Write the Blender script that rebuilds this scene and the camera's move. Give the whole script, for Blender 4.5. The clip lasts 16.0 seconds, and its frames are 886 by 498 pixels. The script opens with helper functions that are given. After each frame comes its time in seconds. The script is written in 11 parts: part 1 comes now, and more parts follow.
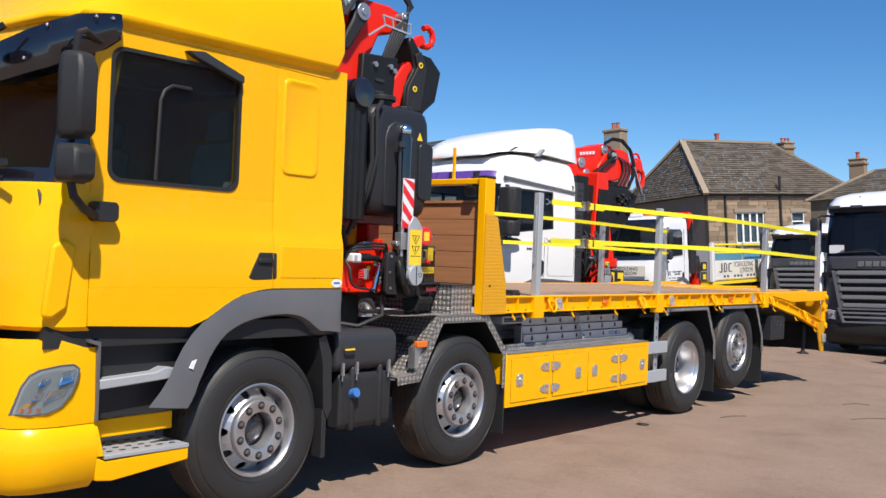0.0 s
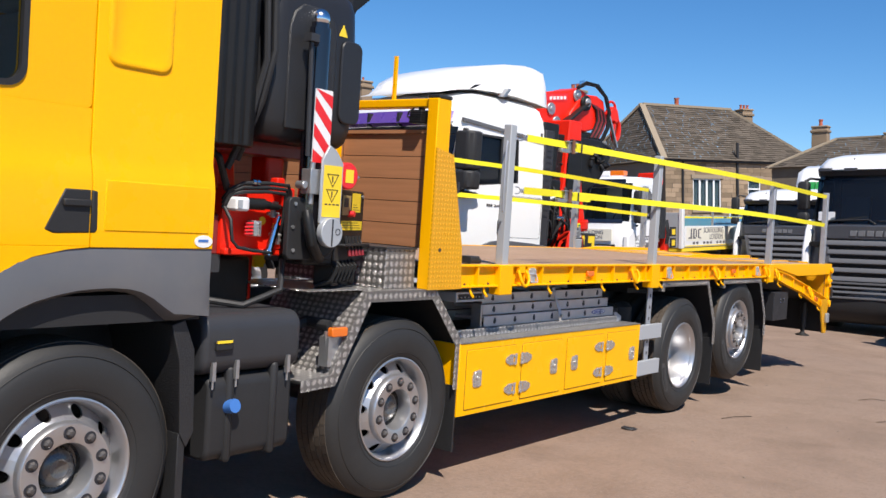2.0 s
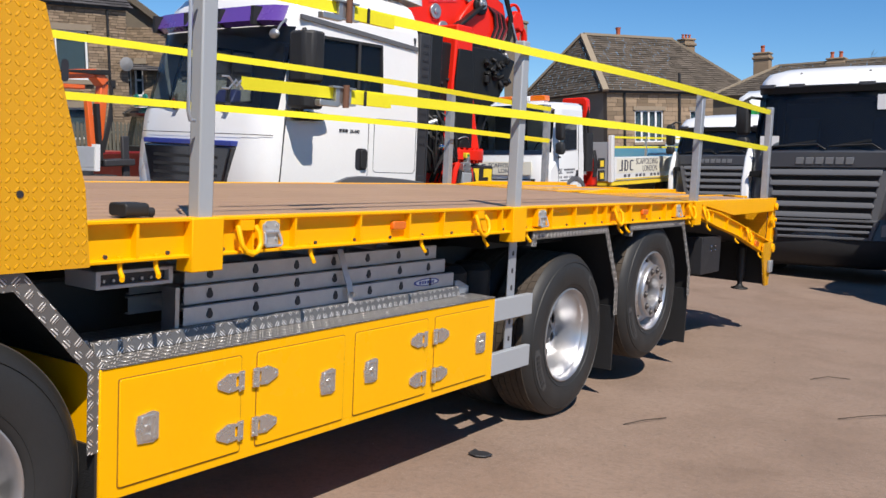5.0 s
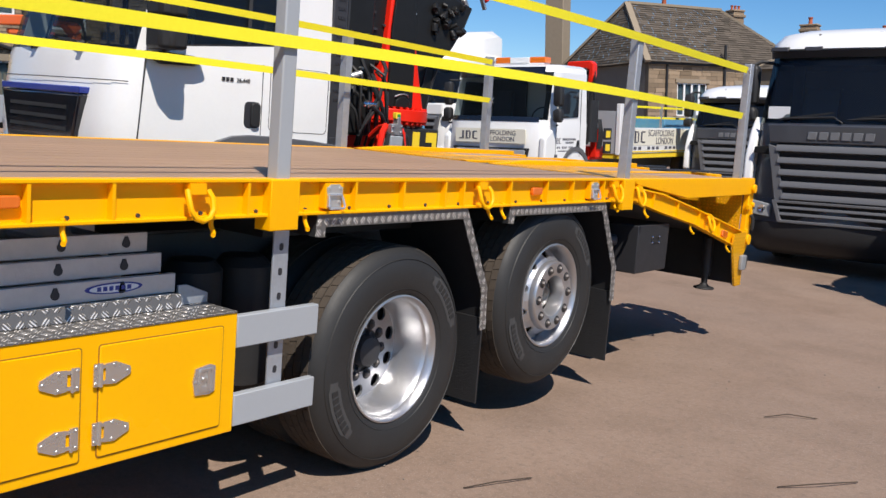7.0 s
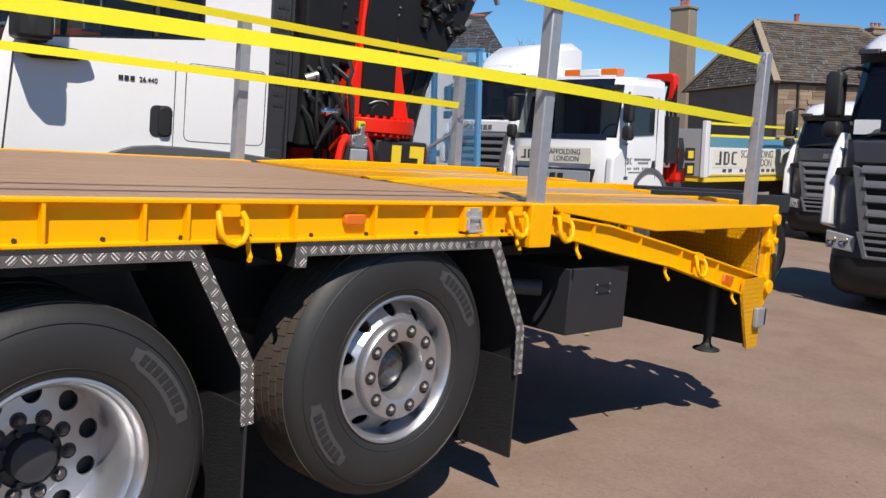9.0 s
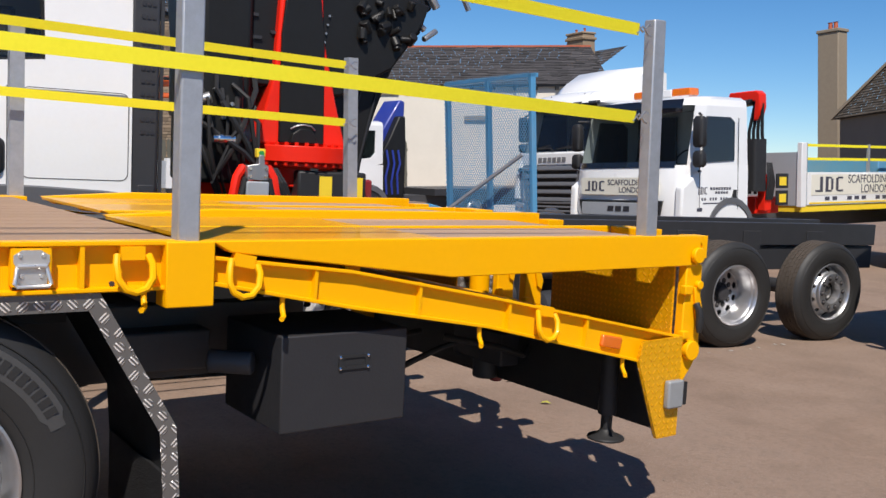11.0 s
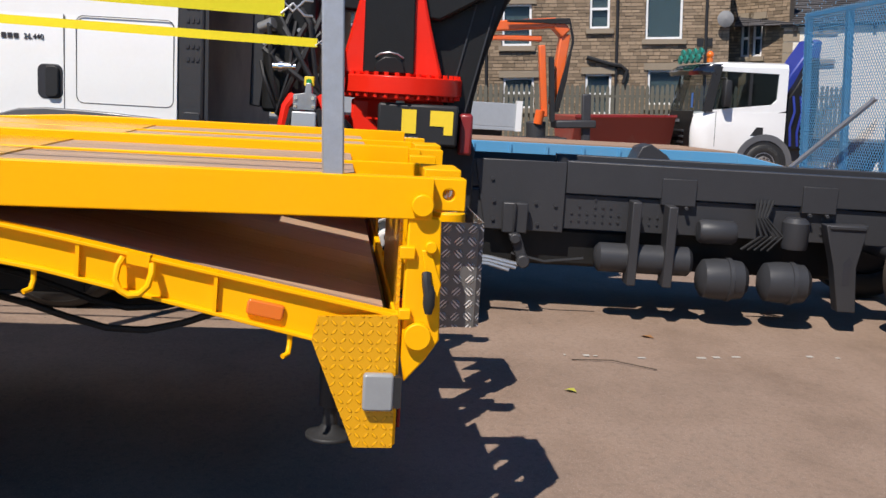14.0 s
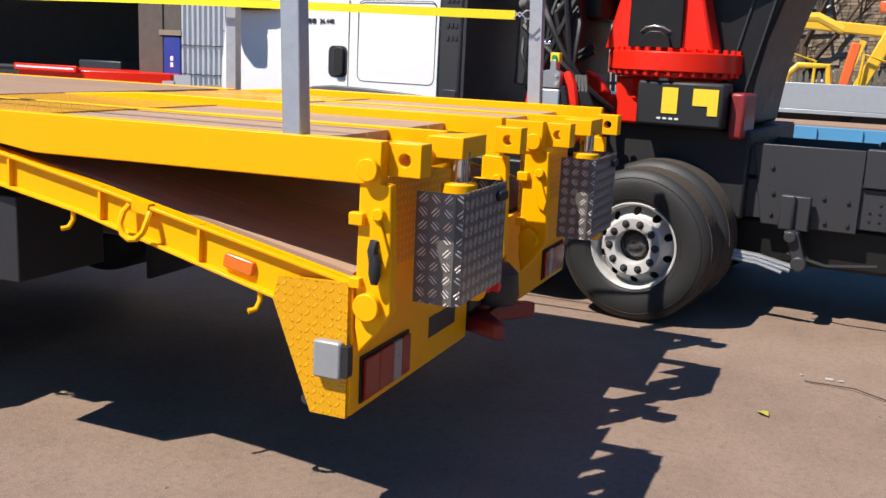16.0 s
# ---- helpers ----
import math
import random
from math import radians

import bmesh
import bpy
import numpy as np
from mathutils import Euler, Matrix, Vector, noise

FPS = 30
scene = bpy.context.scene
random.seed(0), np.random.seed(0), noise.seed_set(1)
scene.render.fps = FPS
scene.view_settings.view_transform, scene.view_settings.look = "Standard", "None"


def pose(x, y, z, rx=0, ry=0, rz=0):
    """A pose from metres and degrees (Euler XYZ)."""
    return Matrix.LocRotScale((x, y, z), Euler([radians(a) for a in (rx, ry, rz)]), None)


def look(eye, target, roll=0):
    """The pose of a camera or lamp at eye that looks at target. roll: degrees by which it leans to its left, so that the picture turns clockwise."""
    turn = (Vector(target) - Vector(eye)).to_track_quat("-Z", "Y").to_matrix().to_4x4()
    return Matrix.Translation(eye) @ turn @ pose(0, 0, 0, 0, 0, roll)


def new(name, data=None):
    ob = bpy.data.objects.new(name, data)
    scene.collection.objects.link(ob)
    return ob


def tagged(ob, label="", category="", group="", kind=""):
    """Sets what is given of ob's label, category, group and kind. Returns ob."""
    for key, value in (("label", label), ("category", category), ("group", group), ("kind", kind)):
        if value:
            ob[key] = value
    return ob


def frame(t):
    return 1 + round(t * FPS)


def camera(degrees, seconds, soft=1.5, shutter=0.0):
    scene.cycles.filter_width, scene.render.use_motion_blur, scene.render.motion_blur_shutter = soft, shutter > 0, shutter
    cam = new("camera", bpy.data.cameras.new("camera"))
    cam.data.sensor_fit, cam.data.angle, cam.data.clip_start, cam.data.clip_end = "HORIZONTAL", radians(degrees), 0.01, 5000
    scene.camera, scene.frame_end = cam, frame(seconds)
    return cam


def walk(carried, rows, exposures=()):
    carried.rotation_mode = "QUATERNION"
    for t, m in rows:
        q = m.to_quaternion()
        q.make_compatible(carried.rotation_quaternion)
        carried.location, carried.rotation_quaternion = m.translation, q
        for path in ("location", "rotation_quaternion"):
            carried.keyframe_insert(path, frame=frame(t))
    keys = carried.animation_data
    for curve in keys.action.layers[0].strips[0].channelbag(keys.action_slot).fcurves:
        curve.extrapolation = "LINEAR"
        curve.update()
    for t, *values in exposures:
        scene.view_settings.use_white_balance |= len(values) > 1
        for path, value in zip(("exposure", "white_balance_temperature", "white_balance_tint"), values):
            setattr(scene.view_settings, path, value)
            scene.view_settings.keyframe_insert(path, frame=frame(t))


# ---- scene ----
cam = camera(50.5, 16.0)
PATH = [
    (0, (4.837, -3.839, 1.740), (3.536, -2.320, 1.749), 2.27),
    (0.5, (4.504, -3.409, 1.719), (3.210, -1.884, 1.734), 2.36),
    (1, (4.106, -2.977, 1.700), (2.849, -1.422, 1.696), 3.12),
    (1.5, (3.767, -2.518, 1.697), (2.548, -0.932, 1.674), 2.58),
    (2, (3.476, -2.040, 1.692), (2.255, -0.458, 1.620), 3.81),
    (2.5, (3.187, -1.614, 1.671), (2.031, 0.016, 1.585), 3.24),
    (3, (2.914, -1.134, 1.642), (1.796, 0.521, 1.538), 2.88),
    (3.5, (2.758, -0.666, 1.664), (1.667, 1.002, 1.499), 3.44),
    (4, (2.667, -0.182, 1.665), (1.627, 1.516, 1.482), 3.21),
    (4.2, (2.659, 0.009, 1.655), (1.611, 1.703, 1.479), 2.67),
    (6.3, (2.680, 2.185, 1.671), (1.467, 3.753, 1.405), 4.96),
    (6.5, (2.670, 2.403, 1.669), (1.473, 3.986, 1.424), 5.45),
    (7, (2.668, 2.934, 1.661), (1.484, 4.523, 1.391), 4.62),
    (7.5, (2.653, 3.488, 1.673), (1.444, 5.054, 1.378), 4.33),
    (8, (2.642, 4.036, 1.679), (1.397, 5.574, 1.391), 4.82),
    (8.5, (2.673, 4.580, 1.682), (1.316, 6.028, 1.434), 4.52),
    (9, (2.660, 5.108, 1.668), (1.270, 6.525, 1.423), 4.89),
    (9.5, (2.658, 5.657, 1.696), (1.225, 7.028, 1.442), 3.81),
    (10, (2.716, 6.236, 1.719), (1.246, 7.573, 1.500), 5.16),
    (10.2, (2.697, 6.476, 1.694), (1.198, 7.783, 1.487), 4.72),
    (12.3, (2.796, 8.740, 1.639), (1.011, 9.618, 1.427), 3.83),
    (12.5, (2.831, 8.945, 1.655), (1.015, 9.752, 1.429), 4.36),
    (13, (2.864, 9.466, 1.646), (0.994, 10.130, 1.391), 4.21),
    (13.5, (2.933, 9.969, 1.661), (1.001, 10.409, 1.390), 3.22),
    (14, (2.956, 10.478, 1.672), (0.999, 10.717, 1.337), 3.30),
    (14.5, (2.940, 10.969, 1.683), (0.974, 11.004, 1.317), 3.73),
    (15, (2.972, 11.443, 1.674), (1.029, 11.161, 1.290), 3.07),
    (15.5, (2.813, 11.798, 1.646), (0.921, 11.285, 1.248), 2.65),
    (16, (2.535, 12.055, 1.653), (0.723, 11.311, 1.250), 2.63),
]
EXPOSURES = ((0, 0.37), (1, 0.41), (2, 0.44), (3.5, 0.42), (4.2, 0.28), (6.3, 0.24), (8, 0.20), (10.2, 0.16), (12.3, 0.16), (13.5, 0.22), (14.2, 0.31), (15, 0.46), (16, 0.52))
walk(cam, [(t, look(eye, target, roll)) for t, eye, target, roll in PATH], EXPOSURES)

# world, sun and exposure
SUN_DIR = Vector((0.58, -0.43, 1.0)).normalized()
world = bpy.data.worlds.new("sky")
scene.world = world
world.use_nodes = True
wn = world.node_tree.nodes
sky = wn.new("ShaderNodeTexSky")
sky.sky_type = "NISHITA"
sky.sun_disc = False
sky.sun_elevation = math.asin(SUN_DIR.z)
sky.sun_rotation = math.atan2(SUN_DIR.x, SUN_DIR.y)
sky.air_density, sky.dust_density, sky.ozone_density, sky.altitude = 1.0, 0.0, 6.0, 1500
wn["Background"].inputs["Strength"].default_value = 0.085
tint = wn.new("ShaderNodeHueSaturation")
tint.inputs["Saturation"].default_value = 1.2
tint.inputs["Value"].default_value = 1.16
world.node_tree.links.new(sky.outputs["Color"], tint.inputs["Color"])
world.node_tree.links.new(tint.outputs["Color"], wn["Background"].inputs["Color"])
sun = new("sun", bpy.data.lights.new("sun", "SUN"))
sun.data.energy, sun.data.angle, sun.data.color = 5.0, radians(0.53), (1.0, 0.93, 0.85)
sun.matrix_world = look(SUN_DIR * 60, (0, 0, 0))


# mesh building
class Geo:
    def __init__(self):
        self.v, self.f, self.m = [], [], []
        self.mat, self.tf = 0, None

    def add(self, verts, faces):
        n = len(self.v)
        if self.tf is not None:
            verts = [tuple(self.tf @ Vector(p)) for p in verts]
        self.v += [tuple(p) for p in verts]
        self.f += [tuple(i + n for i in f) for f in faces]
        self.m += [self.mat] * len(faces)
        return self

    def box(self, x0, x1, y0, y1, z0, z1):
        v = [(x, y, z) for x in (x0, x1) for y in (y0, y1) for z in (z0, z1)]
        if (x1 - x0) * (y1 - y0) * (z1 - z0) < 0:
            return self.add(v, [(2, 3, 1, 0), (5, 7, 6, 4), (1, 5, 4, 0), (6, 7, 3, 2), (4, 6, 2, 0), (3, 7, 5, 1)])
        return self.add(v, [(0, 1, 3, 2), (4, 6, 7, 5), (0, 4, 5, 1), (2, 3, 7, 6), (0, 2, 6, 4), (1, 5, 7, 3)])

    def _lift(self, axis, p, a):
        if axis == "x":
            return (a, p[0], p[1])
        if axis == "y":
            return (p[0], a, p[1])
        return (p[0], p[1], a)

    def prism(self, axis, poly, a, b):
        n = len(poly)
        area = sum(poly[i][0] * poly[(i + 1) % n][1] - poly[(i + 1) % n][0] * poly[i][1] for i in range(n))
        if (area < 0) != (axis == "y"):
            poly = poly[::-1]
        lo, hi = min(a, b), max(a, b)
        v = [self._lift(axis, p, lo) for p in poly] + [self._lift(axis, p, hi) for p in poly]
        f = [tuple(range(n))[::-1], tuple(range(n, 2 * n))]
        f += [(i, (i + 1) % n, n + (i + 1) % n, n + i) for i in range(n)]
        return self.add(v, f)

    def ring(self, axis, outer, inner, a, b):
        """A plate with one opening; outer and inner have as many points, in the same order."""
        n = len(outer)
        area = sum(outer[i][0] * outer[(i + 1) % n][1] - outer[(i + 1) % n][0] * outer[i][1] for i in range(n))
        if (area < 0) != (axis == "y"):
            outer, inner = outer[::-1], inner[::-1]
        lo, hi = min(a, b), max(a, b)
        v = []
        for lev in (lo, hi):
            for pl in (outer, inner):
                v += [self._lift(axis, p, lev) for p in pl]
        f = []
        for i in range(n):
            j = (i + 1) % n
            f.append((i, n + i, n + j, j))
            f.append((2 * n + i, 2 * n + j, 3 * n + j, 3 * n + i))
            f.append((i, j, 2 * n + j, 2 * n + i))
            f.append((n + i, 3 * n + i, 3 * n + j, n + j))
        return self.add(v, f)

    def loft(self, rings, close=True, caps=True):
        n = len(rings[0])
        v = [p for r in rings for p in r]
        f = []
        for k in range(len(rings) - 1):
            for i in range(n if close else n - 1):
                j = (i + 1) % n
                f.append((k * n + i, k * n + j, (k + 1) * n + j, (k + 1) * n + i))
        if caps:
            f.append(tuple(range(n))[::-1])
            f.append(tuple(range((len(rings) - 1) * n, len(rings) * n)))
        return self.add(v, f)

    def lathe(self, prof, n=32, axis="x", at=(0, 0, 0), skip=None):
        """Turns (radius, height) pairs round an axis. skip(k, i) leaves faces out."""
        v = []
        for r, h in prof:
            for i in range(n):
                a = 2 * math.pi * i / n
                c, s = r * math.cos(a), r * math.sin(a)
                p = {"x": (h, c, s), "y": (s, h, c), "z": (c, s, h)}[axis]
                v.append((p[0] + at[0], p[1] + at[1], p[2] + at[2]))
        f = []
        for k in range(len(prof) - 1):
            for i in range(n):
                if skip and skip(k, i):
                    continue
                j = (i + 1) % n
                f.append((k * n + i, k * n + j, (k + 1) * n + j, (k + 1) * n + i))
        if prof[0][0] > 1e-6 and not skip:
            f.append(tuple(range(n))[::-1])
        if prof[-1][0] > 1e-6 and not skip:
            f.append(tuple(range((len(prof) - 1) * n, len(prof) * n)))
        return self.add(v, f)

    def cyl(self, p, q, r, n=12, r2=None):
        p, q = Vector(p), Vector(q)
        d = (q - p).normalized()
        u = d.orthogonal().normalized()
        w = d.cross(u)
        r2 = r if r2 is None else r2
        ring = lambda c, rr: [tuple(c + rr * (math.cos(2 * math.pi * i / n) * u + math.sin(2 * math.pi * i / n) * w)) for i in range(n)]
        return self.loft([ring(p, r), ring(q, r2)])

    def tube(self, pts, r, n=8, closed=False):
        pts = [Vector(p) for p in pts]
        rings, u = [], None
        for k, p in enumerate(pts):
            a = pts[k - 1] if (k or closed) else p
            b = pts[(k + 1) % len(pts)] if (k < len(pts) - 1 or closed) else p
            d = (b - a).normalized()
            u = d.orthogonal().normalized() if u is None else (u - u.dot(d) * d).normalized()
            w = d.cross(u)
            rings.append([tuple(p + r * (math.cos(2 * math.pi * i / n) * u + math.sin(2 * math.pi * i / n) * w)) for i in range(n)])
        if closed:
            rings.append(rings[0])
        return self.loft(rings, caps=not closed)

    def bar(self, p, q, w, h, up=(0, 0, 1)):
        """A straight bar of width w and height h between two points."""
        p, q = Vector(p), Vector(q)
        d = (q - p).normalized()
        s = d.cross(Vector(up)).normalized()
        t = s.cross(d)
        ring = lambda c: [tuple(c + a * s * w / 2 + b * t * h / 2) for a, b in ((-1, -1), (1, -1), (1, 1), (-1, 1))]
        return self.loft([ring(p), ring(q)])

    def sphere(self, c, r, n=12, sq=(1, 1, 1)):
        v, f = [], []
        m = n // 2
        for k in range(m + 1):
            th = math.pi * k / m
            for i in range(n):
                a = 2 * math.pi * i / n
                v.append((c[0] + sq[0] * r * math.sin(th) * math.cos(a), c[1] + sq[1] * r * math.sin(th) * math.sin(a), c[2] + sq[2] * r * math.cos(th)))
        for k in range(m):
            for i in range(n):
                j = (i + 1) % n
                f.append((k * n + i, (k + 1) * n + i, (k + 1) * n + j, k * n + j))
        return self.add(v, f)

    def mesh(self, name, mats, smooth=38, inv=None):
        me = bpy.data.meshes.new(name)
        v = [tuple(inv @ Vector(p)) for p in self.v] if inv is not None else self.v
        me.from_pydata(v, [], self.f)
        for m in mats if isinstance(mats, (list, tuple)) else [mats]:
            me.materials.append(m)
        if max(self.m, default=0):
            me.polygons.foreach_set("material_index", self.m)
        me.validate()
        if smooth:
            me.polygons.foreach_set("use_smooth", [True] * len(me.polygons))
            me.set_sharp_from_angle(angle=radians(smooth))
        return me


def rrect(y0, y1, z0, z1, r, n=4):
    """A rectangle with rounded corners, anticlockwise."""
    out = []
    for cy, cz, a0 in ((y1 - r, z0 + r, -90), (y1 - r, z1 - r, 0), (y0 + r, z1 - r, 90), (y0 + r, z0 + r, 180)):
        for k in range(n + 1):
            a = radians(a0 + 90 * k / n)
            out.append((cy + r * math.cos(a), cz + r * math.sin(a)))
    return out


def arc(cy, cz, r, a0, a1, n):
    return [(cy + r * math.cos(radians(a0 + (a1 - a0) * k / n)), cz + r * math.sin(radians(a0 + (a1 - a0) * k / n))) for k in range(n + 1)]


INV = {}


def thing(name, label, category, at=None, group="", kind="", local=False):
    """An Empty at a thing's base. Its parts are written in world places, or in its own if local."""
    ob = new(name)
    ob.empty_display_size = 0.2
    ob.matrix_world = at if at is not None else Matrix()
    INV[ob] = None if local or at is None else at.inverted()
    return tagged(ob, label, category, group, kind)


def part(name, g, mat, parent, label="", bevel=0.0, seg=2, smooth=38):
    ob = new(name, g.mesh(name, mat, smooth, INV.get(parent)) if isinstance(g, Geo) else g)
    ob.parent = parent
    INV[ob] = INV.get(parent)
    if bevel:
        b = ob.modifiers.new("edge", "BEVEL")
        b.width, b.segments, b.limit_method, b.angle_limit = bevel, seg, "ANGLE", radians(40)
    return tagged(ob, label)


def piece(name, me, parent, m):
    """An object on shared mesh data, at a place in its parent's own space."""
    ob = new(name, me)
    ob.parent = parent
    ob.matrix_basis = m
    return ob


def single(name, g, mat, label, category, bevel=0.0, group="", kind="", smooth=38, seg=2):
    ob = new(name, g.mesh(name, mat, smooth))
    if bevel:
        b = ob.modifiers.new("edge", "BEVEL")
        b.width, b.segments, b.limit_method, b.angle_limit = bevel, seg, "ANGLE", radians(40)
    return tagged(ob, label, category, group, kind)


def settle(ob, pivot, wx, wy):
    """Leans a thing about a point: the yard falls away, so the lorries stand a few degrees off what lies beyond it."""
    p = Vector(pivot)
    lean = Matrix.Rotation(radians(wy), 4, "Y") @ Matrix.Rotation(radians(wx), 4, "X")
    ob.matrix_world = Matrix.Translation(p) @ lean @ Matrix.Translation(-p) @ ob.matrix_world


# materials
class Nodes:
    def __init__(self, name):
        self.mat = bpy.data.materials.new(name)
        self.mat.use_nodes = True
        self.t = self.mat.node_tree
        self.b = self.t.nodes["Principled BSDF"]

    def put(self, sock, val):
        if isinstance(val, bpy.types.NodeSocket):
            self.t.links.new(val, sock)
        elif isinstance(val, (tuple, list)) and len(val) == 3 and sock.type == "RGBA":
            sock.default_value = (*val, 1)
        else:
            sock.default_value = val

    def math(self, op, a, b=0.0, clamp=False):
        n = self.t.nodes.new("ShaderNodeMath")
        n.operation, n.use_clamp = op, clamp
        self.put(n.inputs[0], a)
        self.put(n.inputs[1], b)
        return n.outputs[0]

    def mix(self, fac, a, b):
        n = self.t.nodes.new("ShaderNodeMix")
        n.data_type = "RGBA"
        self.put(n.inputs[0], fac)
        self.put(n.inputs[6], a)
        self.put(n.inputs[7], b)
        return n.outputs[2]

    def coord(self, kind="Object"):
        return self.t.nodes.new("ShaderNodeTexCoord").outputs[kind]

    def scaled(self, vec, s):
        n = self.t.nodes.new("ShaderNodeMapping")
        n.inputs["Scale"].default_value = s
        self.put(n.inputs["Vector"], vec)
        return n.outputs[0]

    def noise(self, scale, detail=4, rough=0.6, vec=None):
        n = self.t.nodes.new("ShaderNodeTexNoise")
        n.inputs["Scale"].default_value, n.inputs["Detail"].default_value, n.inputs["Roughness"].default_value = scale, detail, rough
        self.put(n.inputs["Vector"], vec if vec is not None else self.coord())
        return n.outputs["Fac"]

    def ramp(self, fac, stops):
        n = self.t.nodes.new("ShaderNodeValToRGB")
        el = n.color_ramp.elements
        while len(el) < len(stops):
            el.new(0.5)
        for e, (p, c) in zip(el, stops):
            e.position, e.color = p, (*c, 1) if isinstance(c, tuple) else (c, c, c, 1)
        self.put(n.inputs[0], fac)
        return n.outputs[0]

    def sep(self, vec):
        n = self.t.nodes.new("ShaderNodeSeparateXYZ")
        self.put(n.inputs[0], vec)
        return n.outputs

    def bump(self, height, strength=0.3, dist=0.01):
        n = self.t.nodes.new("ShaderNodeBump")
        n.inputs["Strength"].default_value, n.inputs["Distance"].default_value = strength, dist
        self.put(n.inputs["Height"], height)
        self.put(self.b.inputs["Normal"], n.outputs[0])

    def random(self):
        return self.t.nodes.new("ShaderNodeObjectInfo").outputs["Random"]

    def island(self):
        return self.t.nodes.new("ShaderNodeNewGeometry").outputs["Random Per Island"]

    def done(self, color=None, rough=None, metal=None, spec=None, coat=None):
        for key, val in (("Base Color", color), ("Roughness", rough), ("Metallic", metal), ("Specular IOR Level", spec), ("Coat Weight", coat)):
            if val is not None:
                self.put(self.b.inputs[key], val)
        return self.mat


def mul(c, k):
    return tuple(min(1.0, x * k) for x in c)


def paint(name, color, rough=0.28, coat=0.6, dirt=0.10, dust=(0.32, 0.26, 0.2), spec=0.5):
    n = Nodes(name)
    big = n.noise(1.3, 5, 0.65)
    fine = n.noise(38, 3, 0.6)
    base = n.mix(n.math("MULTIPLY", fine, 0.35), color, mul(color, 0.86))
    film = n.math("MULTIPLY", n.ramp(big, [(0.48, 0.0), (0.85, 1.0)]), dirt * 2)
    col = n.mix(film, base, dust)
    n.bump(n.noise(160, 2, 0.5), 0.035, 0.002)
    n.b.inputs["Coat Roughness"].default_value = 0.06
    return n.done(col, n.math("ADD", n.math("MULTIPLY", big, 0.16), rough - 0.06), 0.0, spec, coat)


def plain(name, color, rough=0.5, metal=0.0, scale=14, vary=0.25, bump=0.15, bscale=90, spec=0.5):
    n = Nodes(name)
    big = n.noise(scale, 5, 0.65)
    small = n.noise(scale * 9, 3, 0.6)
    col = n.mix(n.math("MULTIPLY", big, 0.75), mul(color, 1 + vary), mul(color, 1 - vary))
    col = n.mix(n.math("MULTIPLY", small, 0.3), col, mul(color, 1 - vary * 0.8))
    n.bump(n.noise(bscale, 4, 0.6), bump, 0.004)
    return n.done(col, n.math("ADD", n.math("MULTIPLY", big, 0.25), rough - 0.12), metal, spec)


def tread_uv(n, size):
    """Metres along a flat plate's own two directions, by the plate's facing."""
    p = n.sep(n.coord())
    g = n.sep(n.t.nodes.new("ShaderNodeNewGeometry").outputs["True Normal"])
    side = n.math("GREATER_THAN", n.math("ABSOLUTE", g[0]), 0.6)
    yz = n.math("ADD", p[1], p[2])
    inv = n.math("SUBTRACT", 1.0, side)
    u = n.math("ADD", n.math("MULTIPLY", side, p[1]), n.math("MULTIPLY", inv, p[0]))
    v = n.math("ADD", n.math("MULTIPLY", side, p[2]), n.math("MULTIPLY", inv, yz))
    return n.math("DIVIDE", u, size), n.math("DIVIDE", v, size)


def tread(name, color, metal, rough, size, bars, high, coat=0.0):
    """Checker plate: raised lozenges, turned by a quarter from cell to cell; bars splits each into that many; high
    lightens their colour for glints.
    """
    n = Nodes(name)
    u, v = tread_uv(n, size)
    par = n.math("MODULO", n.math("ABSOLUTE", n.math("ADD", n.math("FLOOR", u), n.math("FLOOR", v))), 2.0)
    fu = n.math("SUBTRACT", n.math("FRACT", u), 0.5)
    fv = n.math("SUBTRACT", n.math("FRACT", v), 0.5)
    a = n.math("ADD", fu, fv)
    b = n.math("SUBTRACT", fu, fv)
    npar = n.math("SUBTRACT", 1.0, par)
    lon = n.math("ADD", n.math("MULTIPLY", a, par), n.math("MULTIPLY", b, npar))
    lat = n.math("ADD", n.math("MULTIPLY", b, par), n.math("MULTIPLY", a, npar))
    wide = 0.50 if bars > 1 else 0.24
    q = n.math("ADD", n.math("POWER", n.math("DIVIDE", n.math("ABSOLUTE", lon), 0.62), 2.0), n.math("POWER", n.math("DIVIDE", n.math("ABSOLUTE", lat), wide), 2.0))
    h = n.math("SUBTRACT", 1.0, q, True)
    h = n.math("MULTIPLY", h, 2.2, True)
    if bars > 1:
        st = n.math("SINE", n.math("MULTIPLY", lat, math.pi * bars / wide))
        h = n.math("MULTIPLY", h, n.math("ADD", n.math("MULTIPLY", st, 1.5), 0.35, True))
    big = n.noise(3, 5, 0.6)
    # sun glint on the bars and the darker plate between are put into the colour
    col = n.mix(h, mul(color, 0.78 if bars == 1 else 0.32), mul(color, high))
    col = n.mix(n.math("MULTIPLY", big, 0.35), col, mul(color, 0.55))
    n.bump(h, 1.0, 0.006)
    return n.done(col, n.math("SUBTRACT", rough, n.math("MULTIPLY", h, 0.12)), metal, 0.5, coat)


